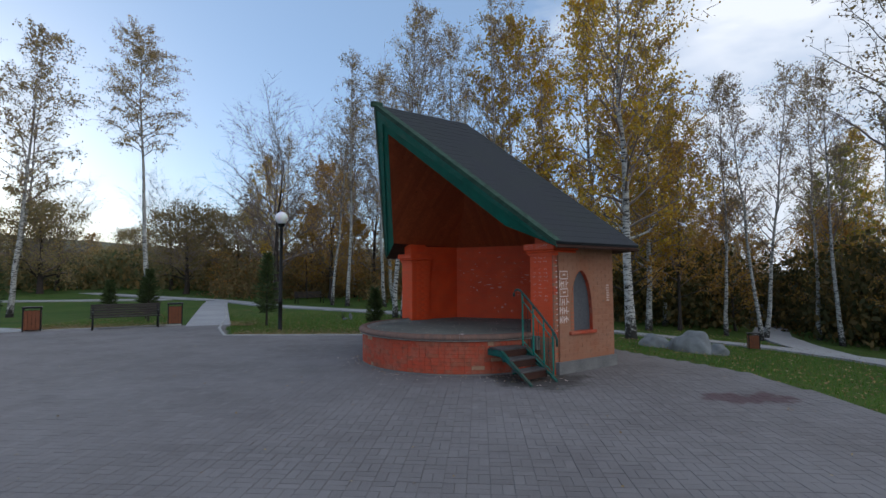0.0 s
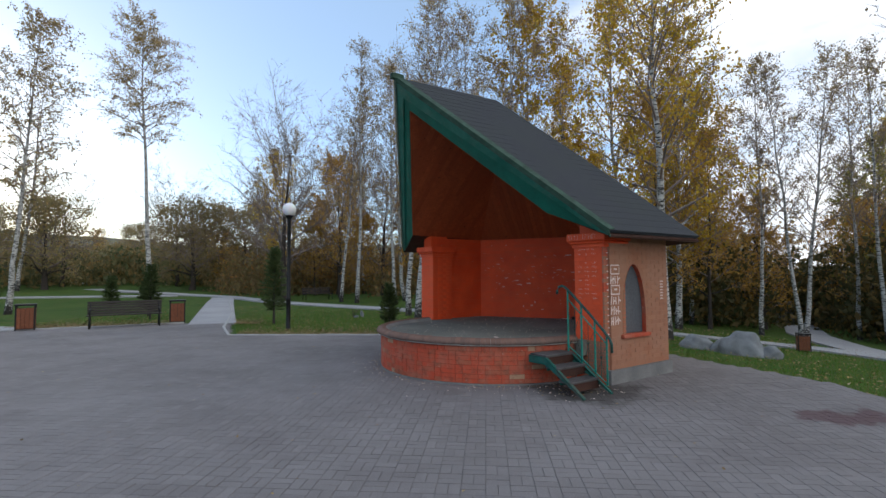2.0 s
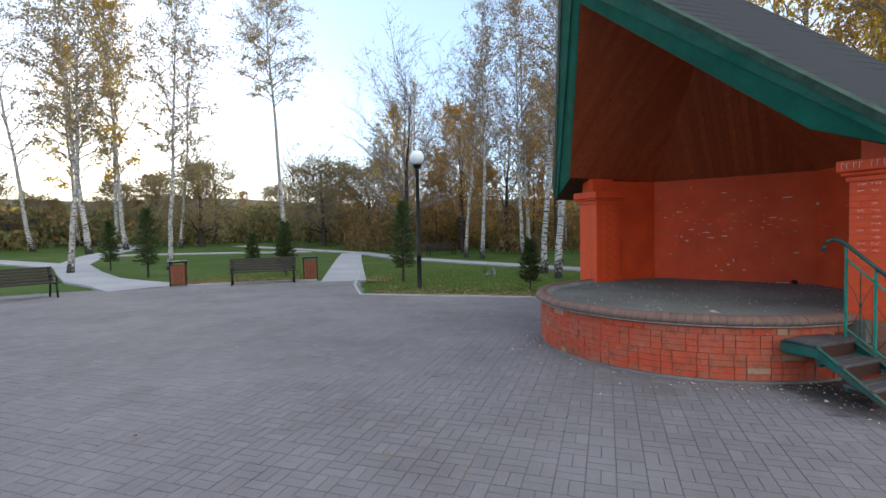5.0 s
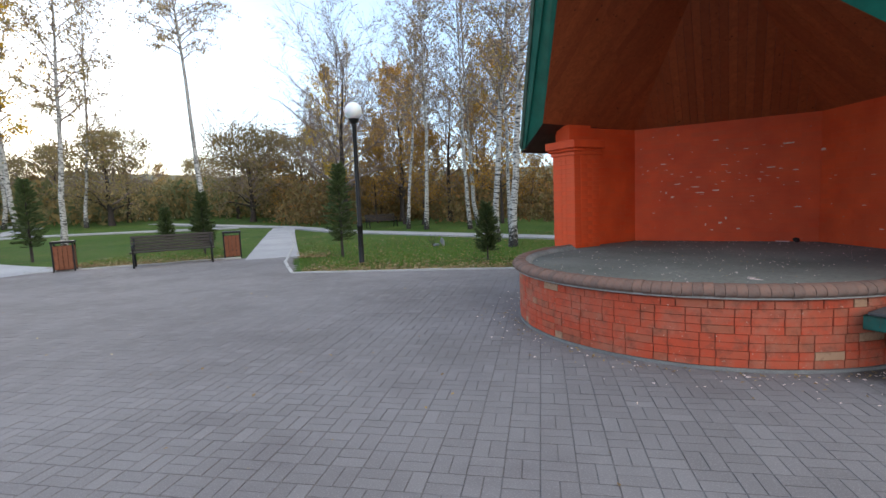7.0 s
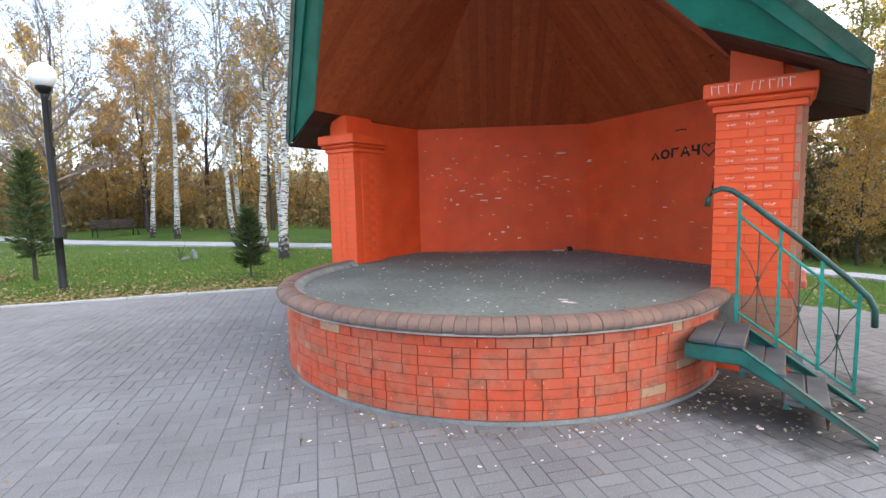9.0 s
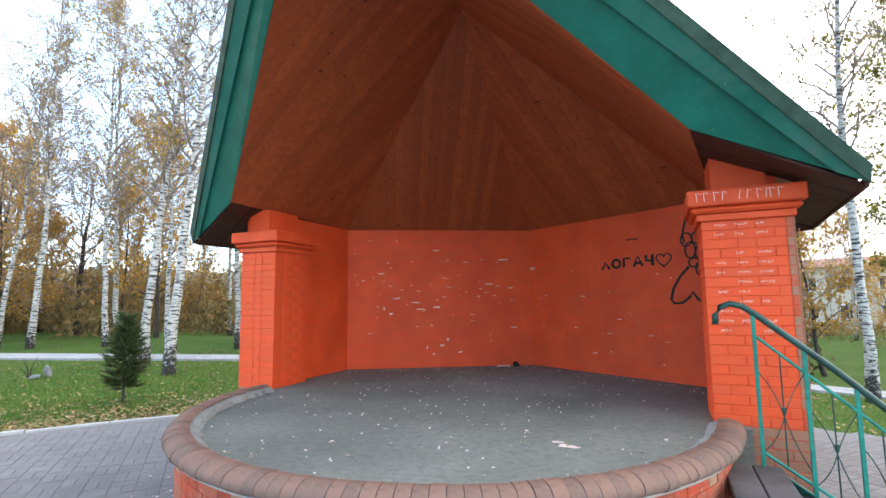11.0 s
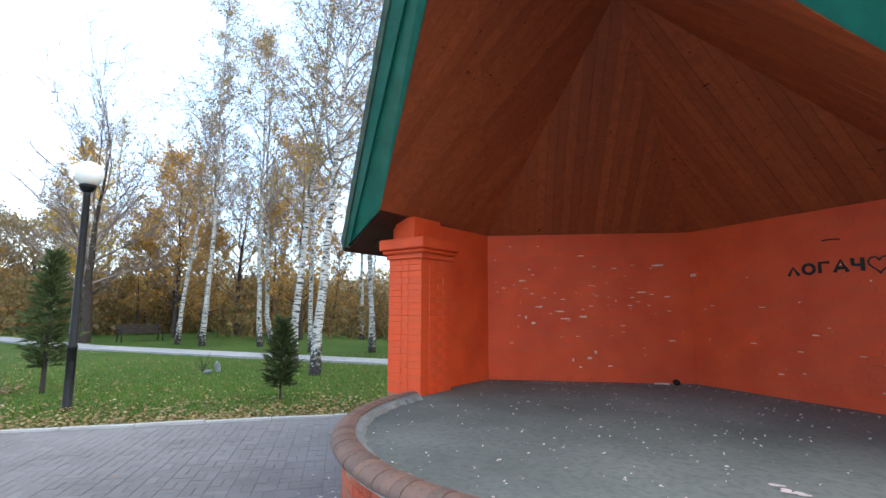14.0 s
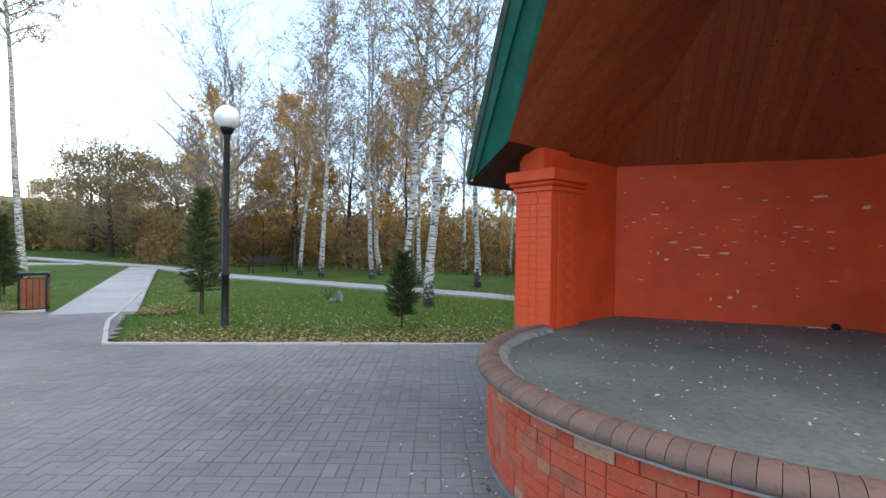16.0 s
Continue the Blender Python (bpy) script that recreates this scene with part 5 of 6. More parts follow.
def build_scribbles():
    """Scratched and chalked notes that cannot be read: short pale bars on pillar and corner."""
    rnd = random.Random(3)
    bm = bmesh.new()
    for row in range(12):
        z = 2.165 - row * 0.073
        for cx in (2.19, 2.33, 2.47):
            if rnd.random() < 0.25 and row > 1:
                continue
            n = rnd.randrange(3, 6)
            for i in range(n):
                x = cx + i * 0.018
                h = rnd.uniform(0.012, 0.026)
                stroke(bm, [(x, z - h / 2), (x + rnd.uniform(-0.008, 0.012), z + h / 2), (x + 0.012, z + rnd.uniform(-h, h) / 2)], 0.0035)
    for cx in (2.08, 2.20, 2.36, 2.48, 2.56):
        x = cx
        for i in range(2):
            stroke(bm, [(x, 2.34), (x + rnd.uniform(-0.01, 0.01), 2.41), (x + 0.03, 2.40)], 0.005)
            x += 0.05
    ob = part("scratched_notes", bm, M_CHIP, None)
    # front of the east pillar and its cap
    for v in ob.data.vertices:
        v.co.y = 0.094 if v.co.z < 2.25 else 0.005
    ob.matrix_basis = STAGE
    tagged(ob, "small pale scratched notes on the red pillar", "graffiti")
    bm = bmesh.new()
    for row in range(6):
        z, h = 1.90 - row * 0.165, 0.14
        if row in (0, 2):
            # a hollow box with a bar in it
            stroke(bm, [(0.22, z - h), (0.22, z), (0.44, z), (0.44, z - h), (0.22, z - h)], 0.022)
            stroke(bm, [(0.30, z - h * 0.45), (0.38, z - h * 0.45)], 0.03)
        else:
            x = 0.21
            while x < 0.42:
                stroke(bm, [(x, z - h), (x + rnd.uniform(-0.01, 0.02), z - rnd.uniform(0.0, 0.03))], 0.022)
                if rnd.random() < 0.7:
                    stroke(bm, [(x, z - h * rnd.uniform(0.2, 0.8)), (x + 0.06, z - h * rnd.uniform(0.2, 0.8))], 0.022)
                x += rnd.uniform(0.05, 0.075)
    for row in range(14):
        stroke(bm, [(0.11, 2.1 - row * 0.1), (0.13, 2.1 - row * 0.1), (0.155, 2.1 - row * 0.1)], rnd.uniform(0.012, 0.028))
    for row in range(7):
        stroke(bm, [(1.62, 1.62 - row * 0.05), (1.66, 1.625 - row * 0.05), (1.72, 1.62 - row * 0.05)], 0.018)
    ob = part("white_writing", bm, M_CHIP, None)
    ob.matrix_basis = STAGE @ Matrix(((0, -1, 0, OUT_U + 0.009), (1, 0, 0, 0), (0, 0, 1, 0), (0, 0, 0, 1)))
    tagged(ob, "faded white unreadable writing down the brick corner", "graffiti")


build_scribbles()


# ---- trees ----
def tree_data(name, seed, height, trunk_r, crown_from, spread, rise, n_branch, n_sub, leaf_n, leaf_size, bark, leaf_mat_, droop=0.0, twig=True, fork=0.0, leaf_clump=1.0, crown_shape=0.8):
    """Trunk with limbs and twigs, and a crown of many small leaves, as two meshes that repeats share."""
    rnd = random.Random(seed)
    segs = []   # (points, radii, is_branch)
    twigs = []
    pts = []
    x = y = 0.0
    lean = (rnd.gauss(0, 0.025), rnd.gauss(0, 0.025))
    N = 12
    for i in range(N + 1):
        t = i / N
        x += lean[0] * height / N + rnd.gauss(0, 0.045)
        y += lean[1] * height / N + rnd.gauss(0, 0.045)
        pts.append(Vector((x if i else 0, y if i else 0, height * t - (0.15 if i == 0 else 0))))
    rad = [trunk_r * (1.0 - 0.93 * (i / N) ** 0.85) * (1.25 if i == 0 else 1.0) for i in range(N + 1)]
    segs.append((pts, rad, False))
    tips = []

    def at(t):
        f = min(N - 0.001, max(0, t * N))
        i = int(f)
        return pts[i].lerp(pts[i + 1], f - i), rad[i] + (rad[i + 1] - rad[i]) * (f - i)

    def limb(p, d, ln, r, steps, wob, dr):
        out, rs = [p.copy()], [r]
        q = d.copy()
        for k in range(steps):
            q = (q + Vector((rnd.gauss(0, wob), rnd.gauss(0, wob), rnd.gauss(0, wob) + 0.10 - dr * k / steps))).normalized()
            p = p + q * ln / steps
            out.append(p.copy())
            rs.append(r * (1 - 0.85 * (k + 1) / steps))
        return out, rs

    for b in range(n_branch):
        t = crown_from + (0.985 - crown_from) * ((b + rnd.random()) / n_branch)
        p, r = at(t)
        rel = (t - crown_from) / (1 - crown_from)
        ln = spread * (math.sin(math.pi * min(1, 0.18 + crown_shape * rel)) ** 0.8 + 0.08) * rnd.uniform(0.65, 1.15)
        a = b * 2.399 + rnd.gauss(0, 0.4)
        up = rise * (0.55 + 0.75 * rel)
        d = Vector((math.cos(a), math.sin(a), up)).normalized()
        bp, br = limb(p, d, ln, max(0.012, r * 0.45), 5, 0.13, droop)
        segs.append((bp, br, True))
        for s in range(n_sub):
            f = rnd.uniform(0.25, 1.0) * 4.99
            i = int(f)
            sp = bp[i].lerp(bp[i + 1], f - i)
            sd = ((bp[i + 1] - bp[i]).normalized() + Vector((rnd.gauss(0, 0.7), rnd.gauss(0, 0.7), rnd.gauss(0.1, 0.5)))).normalized()
            sl = ln * rnd.uniform(0.22, 0.45)
            pp, pr = limb(sp, sd, sl, max(0.006, br[i] * 0.5), 2, 0.2, droop * 1.6)
            segs.append((pp, pr, True))
            tips.append(pp)
            if twig:
                for w in range(6):
                    i2 = rnd.randrange(2)
                    tp = pp[i2].lerp(pp[i2 + 1], rnd.random())
                    td = ((pp[i2 + 1] - pp[i2]).normalized() + Vector((rnd.gauss(0, 0.7), rnd.gauss(0, 0.7), rnd.gauss(0, 0.5)))).normalized()
                    te = tp + td * sl * rnd.uniform(0.3, 0.6)
                    twigs.append((tp, te))
                    tips.append([tp, tp.lerp(te, 0.5), te])
    verts, faces, mid = [], [], []
    for ps, rs, br in segs:
        sides = 8 if not br else (4 if rs[0] > 0.02 else 3)
        k0 = len(verts)
        for i, p in enumerate(ps):
            d = (ps[min(i + 1, len(ps) - 1)] - ps[max(i - 1, 0)]).normalized()
            side = d.cross(Vector((0, 0, 1)) if abs(d.z) < 0.9 else Vector((1, 0, 0))).normalized()
            u2 = side.cross(d)
            for k in range(sides):
                a = 2 * math.pi * k / sides
                verts.append(p + side * (math.cos(a) * rs[i]) + u2 * (math.sin(a) * rs[i]))
        for i in range(len(ps) - 1):
            for k in range(sides):
                faces.append((k0 + i * sides + k, k0 + (i + 1) * sides + k, k0 + (i + 1) * sides + (k + 1) % sides, k0 + i * sides + (k + 1) % sides))
                mid.append(1 if br and rs[0] < trunk_r * 0.33 else 0)
    for a, b in twigs:
        k = len(verts)
        d = (b - a).normalized()
        w = d.cross(Vector((rnd.gauss(0, 1), rnd.gauss(0, 1), rnd.gauss(0, 1)))).normalized() * 0.011
        verts += [a - w, a + w, b]
        faces.append((k, k + 1, k + 2))
        mid.append(1)
    trunk = quads_mesh("trunk", verts, faces, list(bark))
    trunk.polygons.foreach_set("material_index", mid)
    trunk.polygons.foreach_set("use_smooth", [True] * len(mid))
    lv, lf = [], []
    for i in range(leaf_n):
        ps = tips[rnd.randrange(len(tips))]
        j = rnd.randrange(len(ps) - 1)
        p = ps[j].lerp(ps[j + 1], rnd.random()) + Vector((rnd.gauss(0, 0.09), rnd.gauss(0, 0.09), rnd.gauss(-0.03, 0.09))) * leaf_clump
        e = Euler((rnd.uniform(0, 6.3), rnd.uniform(0, 6.3), rnd.uniform(0, 6.3))).to_matrix()
        s = leaf_size * rnd.uniform(0.6, 1.25)
        k = len(lv)
        for q in ((-0.5, 0, 0), (0.0, -0.36, 0.08), (0.55, 0, 0), (0.0, 0.36, 0.08)):
            lv.append(p + e @ (Vector(q) * s))
        lf.append((k, k + 1, k + 2, k + 3))
    crown = quads_mesh("crown", lv, lf, [leaf_mat_]) if leaf_n else None
    return trunk, crown


BIRCHBARK, DARK = (M_BIRCH, M_TWIG), (M_DARKBARK, M_TWIG)
KINDS = {
    "goldnear": ("birch_tree", tree_data("goldnear", 31, 15.0, 0.16, 0.2, 3.3, 1.0, 52, 10, 14000, 0.10, BIRCHBARK, M_GOLD, 0.25), "tall birch with white trunk and golden autumn leaves", "birch tree"),
    "near1": ("birch_tree", tree_data("near1", 21, 14.0, 0.135, 0.33, 2.4, 1.3, 44, 9, 3000, 0.065, BIRCHBARK, M_PALE, 0.3), "birch with a white black-marked trunk and thinning leaves", "birch tree"),
    "near2": ("birch_tree", tree_data("near2", 22, 15.0, 0.13, 0.28, 2.6, 1.2, 44, 9, 4800, 0.07, BIRCHBARK, M_GOLD, 0.3), "birch with a white black-marked trunk and yellow leaves", "birch tree"),
    # golden birches, dense crowns
    "gold1": ("birch_tree", tree_data("gold1", 1, 15.0, 0.15, 0.22, 3.3, 1.0, 48, 8, 7000, 0.16, BIRCHBARK, M_GOLD, 0.25), "tall birch with white trunk and golden autumn leaves", "birch tree"),
    "gold2": ("birch_tree", tree_data("gold2", 2, 16.5, 0.16, 0.27, 3.1, 1.2, 46, 8, 6000, 0.155, BIRCHBARK, M_GOLD, 0.3), "tall birch with white trunk and golden autumn leaves", "birch tree"),
    # nearly bare birches
    "bare1": ("birch_tree", tree_data("bare1", 3, 16.0, 0.13, 0.34, 2.6, 1.5, 46, 8, 2300, 0.10, BIRCHBARK, M_PALE, 0.3), "slender nearly bare birch with a white trunk", "birch tree"),
    "bare2": ("birch_tree", tree_data("bare2", 4, 14.0, 0.11, 0.38, 2.3, 1.6, 42, 8, 1900, 0.10, BIRCHBARK, M_PALE, 0.35), "slender nearly bare birch with a white trunk", "birch tree"),
    "bare3": ("birch_tree", tree_data("bare3", 5, 17.0, 0.14, 0.30, 2.9, 1.3, 46, 8, 3000, 0.10, BIRCHBARK, M_PALE, 0.3), "slender birch with sparse pale leaves", "birch tree"),
    # leafless broad tree, dark
    "oak": ("bare_tree", tree_data("oak", 6, 9.5, 0.25, 0.22, 5.6, 0.95, 26, 20, 2600, 0.08, DARK, M_PALE, 0.0, True, 0, 1.0, 0.5), "leafless dark tree with a fine twiggy crown", "tree"),
    # orange understorey trees
    "orange1": ("autumn_tree", tree_data("orange1", 7, 9.5, 0.10, 0.16, 3.1, 0.9, 40, 7, 5200, 0.135, DARK, M_ORANGE, 0.1), "orange leaved autumn tree with a dark trunk", "tree"),
    "orange2": ("autumn_tree", tree_data("orange2", 8, 7.5, 0.08, 0.12, 2.7, 0.8, 36, 7, 4300, 0.135, DARK, M_ORANGE, 0.1), "orange leaved autumn tree with a dark trunk", "tree"),
    # willows far off on the lawn
    "willow": ("willow_tree", tree_data("willow", 9, 8.6, 0.32, 0.14, 5.4, 0.75, 46, 10, 12000, 0.19, DARK, M_OLIVE, 0.7, True, 0, 3.0, 0.72), "broad olive brown willow on the far lawn", "tree"),
    # tall birches with bare stems and high crowns
    "high": ("birch_tree", tree_data("high", 10, 21.5, 0.21, 0.56, 3.3, 1.0, 54, 11, 9500, 0.12, BIRCHBARK, M_PALE, 0.5), "tall birch with a long bare stem and a high sparse crown", "birch tree"),
    "high2": ("birch_tree", tree_data("high2", 12, 17.0, 0.17, 0.36, 3.0, 1.0, 48, 9, 5500, 0.13, BIRCHBARK, M_PALE, 0.5), "leaning birch with a long pale stem and sparse leaves", "birch tree"),
    "green": ("tree", tree_data("green", 13, 13.0, 0.15, 0.2, 3.0, 0.8, 42, 7, 6500, 0.14, DARK, M_GREENLEAF, 0.2), "tree with leaves still half green", "tree"),
}
made_first = {}
TREES = []


def plant(kind, x, y, scale=1.0, rz=0.0, tilt=(0, 0)):
    name, (trunk, crown), label, cat = KINDS[kind]
    m = pose(x, y, ground_z(x, y) - 0.06, tilt[0], tilt[1], 0) @ pose(0, 0, 0, 0, 0, rz) @ Matrix.Diagonal((scale, scale, scale, 1))
    if kind not in made_first:
        t = thing(name, m, label, cat, "trees of the park")
        link("trunk", trunk, None, t)
        if crown:
            link("crown", crown, None, t)
        made_first[kind] = t
    else:
        src = made_first[kind]
        t = copy_thing(src, pose(0, 0, 0))
        t.matrix_basis = m
    TREES.append((x, y))
    return t


def plant_all():
    rnd = random.Random(77)
    # the ones that stand out
    plant("near1", 2.46, 20.42, 1.0, 30, (0, 4))
    plant("near2", 2.25, 22.6, 1.0, 200, (0, 6))
    plant("bare1", 2.05, 31.6, 0.95, 80)
    plant("bare3", -0.4, 33.3, 1.0, 20, (0, 1.5))
    plant("bare2", -1.5, 35.0, 1.05, 140, (0, 6))
    plant("oak", -5.9, 38.0, 1.08, 60)
    plant("high", -11.0, 28.8, 0.72, 15, (0, -1.5))
    plant("high2", -16.8, 27.2, 0.86, 100, (0, 6))
    plant("high2", -20.5, 25.0, 0.85, 190, (0, 4))
    # a loose row of tall birches over the western lawn
    plant("high2", -33.2, 40.8, 1.45, 60, (0, -3))
    plant("bare3", -41.0, 43.5, 1.45, 20, (0, -6))
    plant("gold2", -33.6, 45.6, 1.4, 210)
    plant("bare3", -38.5, 50.0, 1.35, 130, (0, -2))
    plant("gold2", -45.0, 53.0, 1.3, 310)
    plant("bare1", -30.5, 49.0, 1.3, 30, (0, 5))
    plant("bare3", -52.0, 47.0, 1.4, 250)
    plant("goldnear", 9.77, 15.0, 1.05, 10)
    plant("bare1", 16.5, 19.0, 0.72, 300)
    plant("bare2", 16.9, 17.5, 0.78, 220, (0, -7))
    plant("bare3", 17.9, 18.4, 0.72, 120, (0, 5))
    plant("bare1", 20.2, 17.0, 0.74, 50)
    plant("bare2", 21.9, 19.7, 0.9, 10)
    plant("bare1", 13.6, 9.6, 0.9, 90, (0, 5))
    plant("bare2", 12.8, 8.0, 0.85, 10, (0, 3))
    plant("green", 18.5, 8.6, 0.85, 60)
    plant("orange2", 22, 12.5, 1.0, 60)
    plant("orange1", -2.0, 41, 1.15, 0)
    plant("orange1", 4.5, 36, 1.15, 70)
    plant("bare2", 3.6, 27.5, 0.9, 120)
    # golden crowns behind the roof
    for k, x, y, s, r in (("gold1", 8.5, 24, 1.05, 40), ("bare1", 5.8, 26.5, 1.0, 130), ("gold2", 12.5, 23, 1.0, 260), ("goldnear", 13.2, 19.6, 0.85, 200), ("bare3", 7.0, 22.5, 0.95, 15), ("bare1", 10.8, 26.5, 1.05, 300), ("gold1", 16.5, 23.5, 0.78, 330), ("orange1", 12.0, 18.8, 0.95, 10), ("orange1", 15.5, 20.8, 0.9, 200), ("green", 27, 17, 1.0, 10)):
        plant(k, x, y, s, r)
    # the wood behind, thinning toward the west
    kinds = ["bare1", "bare2", "bare3", "bare3", "gold1", "gold2", "orange1", "orange2", "bare1", "orange2"]
    tries = 0
    placed = 0
    while placed < 76 and tries < 4000:
        tries += 1
        a = radians(rnd.uniform(-16, 118))
        d = rnd.uniform(25, 62)
        x, y = 1 + d * math.sin(a), 8 + d * math.cos(a)
        if a < radians(-4) and d < 34:
            continue
        if a > radians(80) and (d < 30 or rnd.random() < 0.5):
            continue
        if any((x - p) ** 2 + (y - q) ** 2 < 3.4 for p, q in TREES):
            continue
        # leave the paths open
        if abs((y - 27) - (x - 26.5) * 1.02) < 2.2 and x > 15:
            continue
        if y < 47 - 2.0 * x * 0.62 and x < 6 and y < 36 + (0 - x):
            continue
        k = rnd.choice(kinds)
        sc = rnd.uniform(0.78, 1.1)
        if a > radians(24):
            sc *= 0.55 + 0.35 * min(1.0, max(0.0, (d - 25) / 35))
        plant(k, x, y, sc, rnd.uniform(0, 360), (rnd.gauss(0, 1.5), rnd.gauss(0, 1.5)))
        placed += 1
    # closer understorey on the eastern side
    n = 0
    while n < 26:
        a, d = radians(rnd.uniform(22, 68)), rnd.uniform(22, 42)
        x, y = 1 + d * math.sin(a), 4 + d * math.cos(a)
        if any((x - p) ** 2 + (y - q) ** 2 < 3.0 for p, q in TREES) or abs((y - 27) - (x - 26.0) * 1.03) < 1.8:
            continue
        plant(rnd.choice(["orange1", "orange2", "green", "orange2", "gold2"]), x, y, rnd.uniform(0.6, 0.95), rnd.uniform(0, 360))
        n += 1
    # far trees across the western lawn
    for k, x, y, s in (("willow", -29.5, 51, 0.9), ("willow", -18, 55, 0.95), ("willow", -14, 60, 1.0), ("willow", -42, 62, 0.9), ("oak", -10.5, 58, 0.9), ("oak", -8.5, 50, 0.8), ("orange2", -15, 56, 0.8), ("willow", -52, 48, 0.85), ("willow", -24, 75, 0.8), ("orange1", -36, 72, 0.7), ("oak", -46, 40, 0.8), ("oak", -2.5, 47, 1.0), ("oak", 1.5, 44, 0.95), ("orange2", -5.0, 52, 1.0), ("oak", 5.0, 50, 1.0), ("orange2", 0.5, 55, 1.05), ("orange1", 3.5, 42, 0.9), ("orange2", 8.0, 44, 0.9), ("oak", -22, 62, 1.0), ("oak", -32, 58, 0.9), ("willow", -64, 42, 0.9), ("willow", -36, 85, 0.9), ("willow", -56, 72, 0.9)):
        plant(k, x, y, s, rnd.uniform(0, 360))
    # a belt of trees that closes the western lawn
    for i in range(30):
        a, d = radians(-52 + 46 * (i + rnd.random()) / 30), rnd.uniform(72, 105)
        plant(rnd.choice(["willow", "orange1", "willow", "orange2", "oak", "green"]), d * math.sin(a), d * math.cos(a), rnd.uniform(0.42, 0.62), rnd.uniform(0, 360))


plant_all()


def spruce_mesh(seed, h):
    rnd = random.Random(seed)
    bm = bmesh.new()
    tube(bm, [(0, 0, -0.1), (0, 0, h * 0.5), (0, 0, h)], [0.035 * h / 2, 0.022 * h / 2, 0.004], 6)
    trunk = bpy.data.meshes.new("trunk")
    bm.to_mesh(trunk)
    bm.free()
    trunk.materials.append(M_DARKBARK)
    verts, faces = [], []
    n = int(60 + 45 * h)
    for i in range(n):
        t = (i + rnd.random()) / n
        z = h * (0.17 + 0.80 * t)
        ln = h * 0.20 * (1 - t) ** 0.7 * min(1.0, 0.55 + 2.2 * t) * rnd.uniform(0.55, 1.15) + 0.04
        a = i * 2.4 + rnd.gauss(0, 0.3)
        d = Vector((math.cos(a), math.sin(a), rnd.uniform(0.25, 0.55) + 0.5 * t))
        side = Vector((-d.y, d.x, 0)).normalized()
        for s in range(int(11 + 24 * ln)):
            f = rnd.random() ** 0.7
            p = Vector((0, 0, z)) + d * ln * f - Vector((0, 0, 0.28 * ln * f * f))
            q = (d * 0.9 + side * rnd.uniform(-1, 1) + Vector((0, 0, rnd.uniform(-0.5, 0.4)))).normalized()
            w = q.cross(Vector((rnd.gauss(0, 1), rnd.gauss(0, 1), rnd.gauss(0, 1)))).normalized() * 0.02
            l2 = rnd.uniform(0.10, 0.22)
            k = len(verts)
            verts += [p - w, p + w, p + q * l2]
            faces.append((k, k + 1, k + 2))
    return trunk, quads_mesh("needles", verts, faces, [M_NEEDLE])


def plant_spruces():
    data = {2.9: spruce_mesh(1, 2.9), 1.5: spruce_mesh(2, 1.5), 2.2: spruce_mesh(3, 2.2)}
    for h, x, y, s in ((2.9, -3.0, 19.8, 1.0), (1.5, 1.2, 17.0, 1.0), (2.2, -8.6, 22.9, 1.05), (2.9, -14.8, 22.8, 1.05), (1.5, -12.6, 28.0, 1.2), (2.2, -9.4, 24.6, 0.9), (2.2, -20, 27, 1.2)):
        t = thing("young_spruce", pose(x, y, -0.06, 0, 0, x * 40) @ Matrix.Diagonal((s, s, s, 1)), "young dark green spruce planted on the lawn", "spruce", "young spruces")
        link("trunk", data[h][0], None, t)
        link("crown", data[h][1], None, t)


plant_spruces()


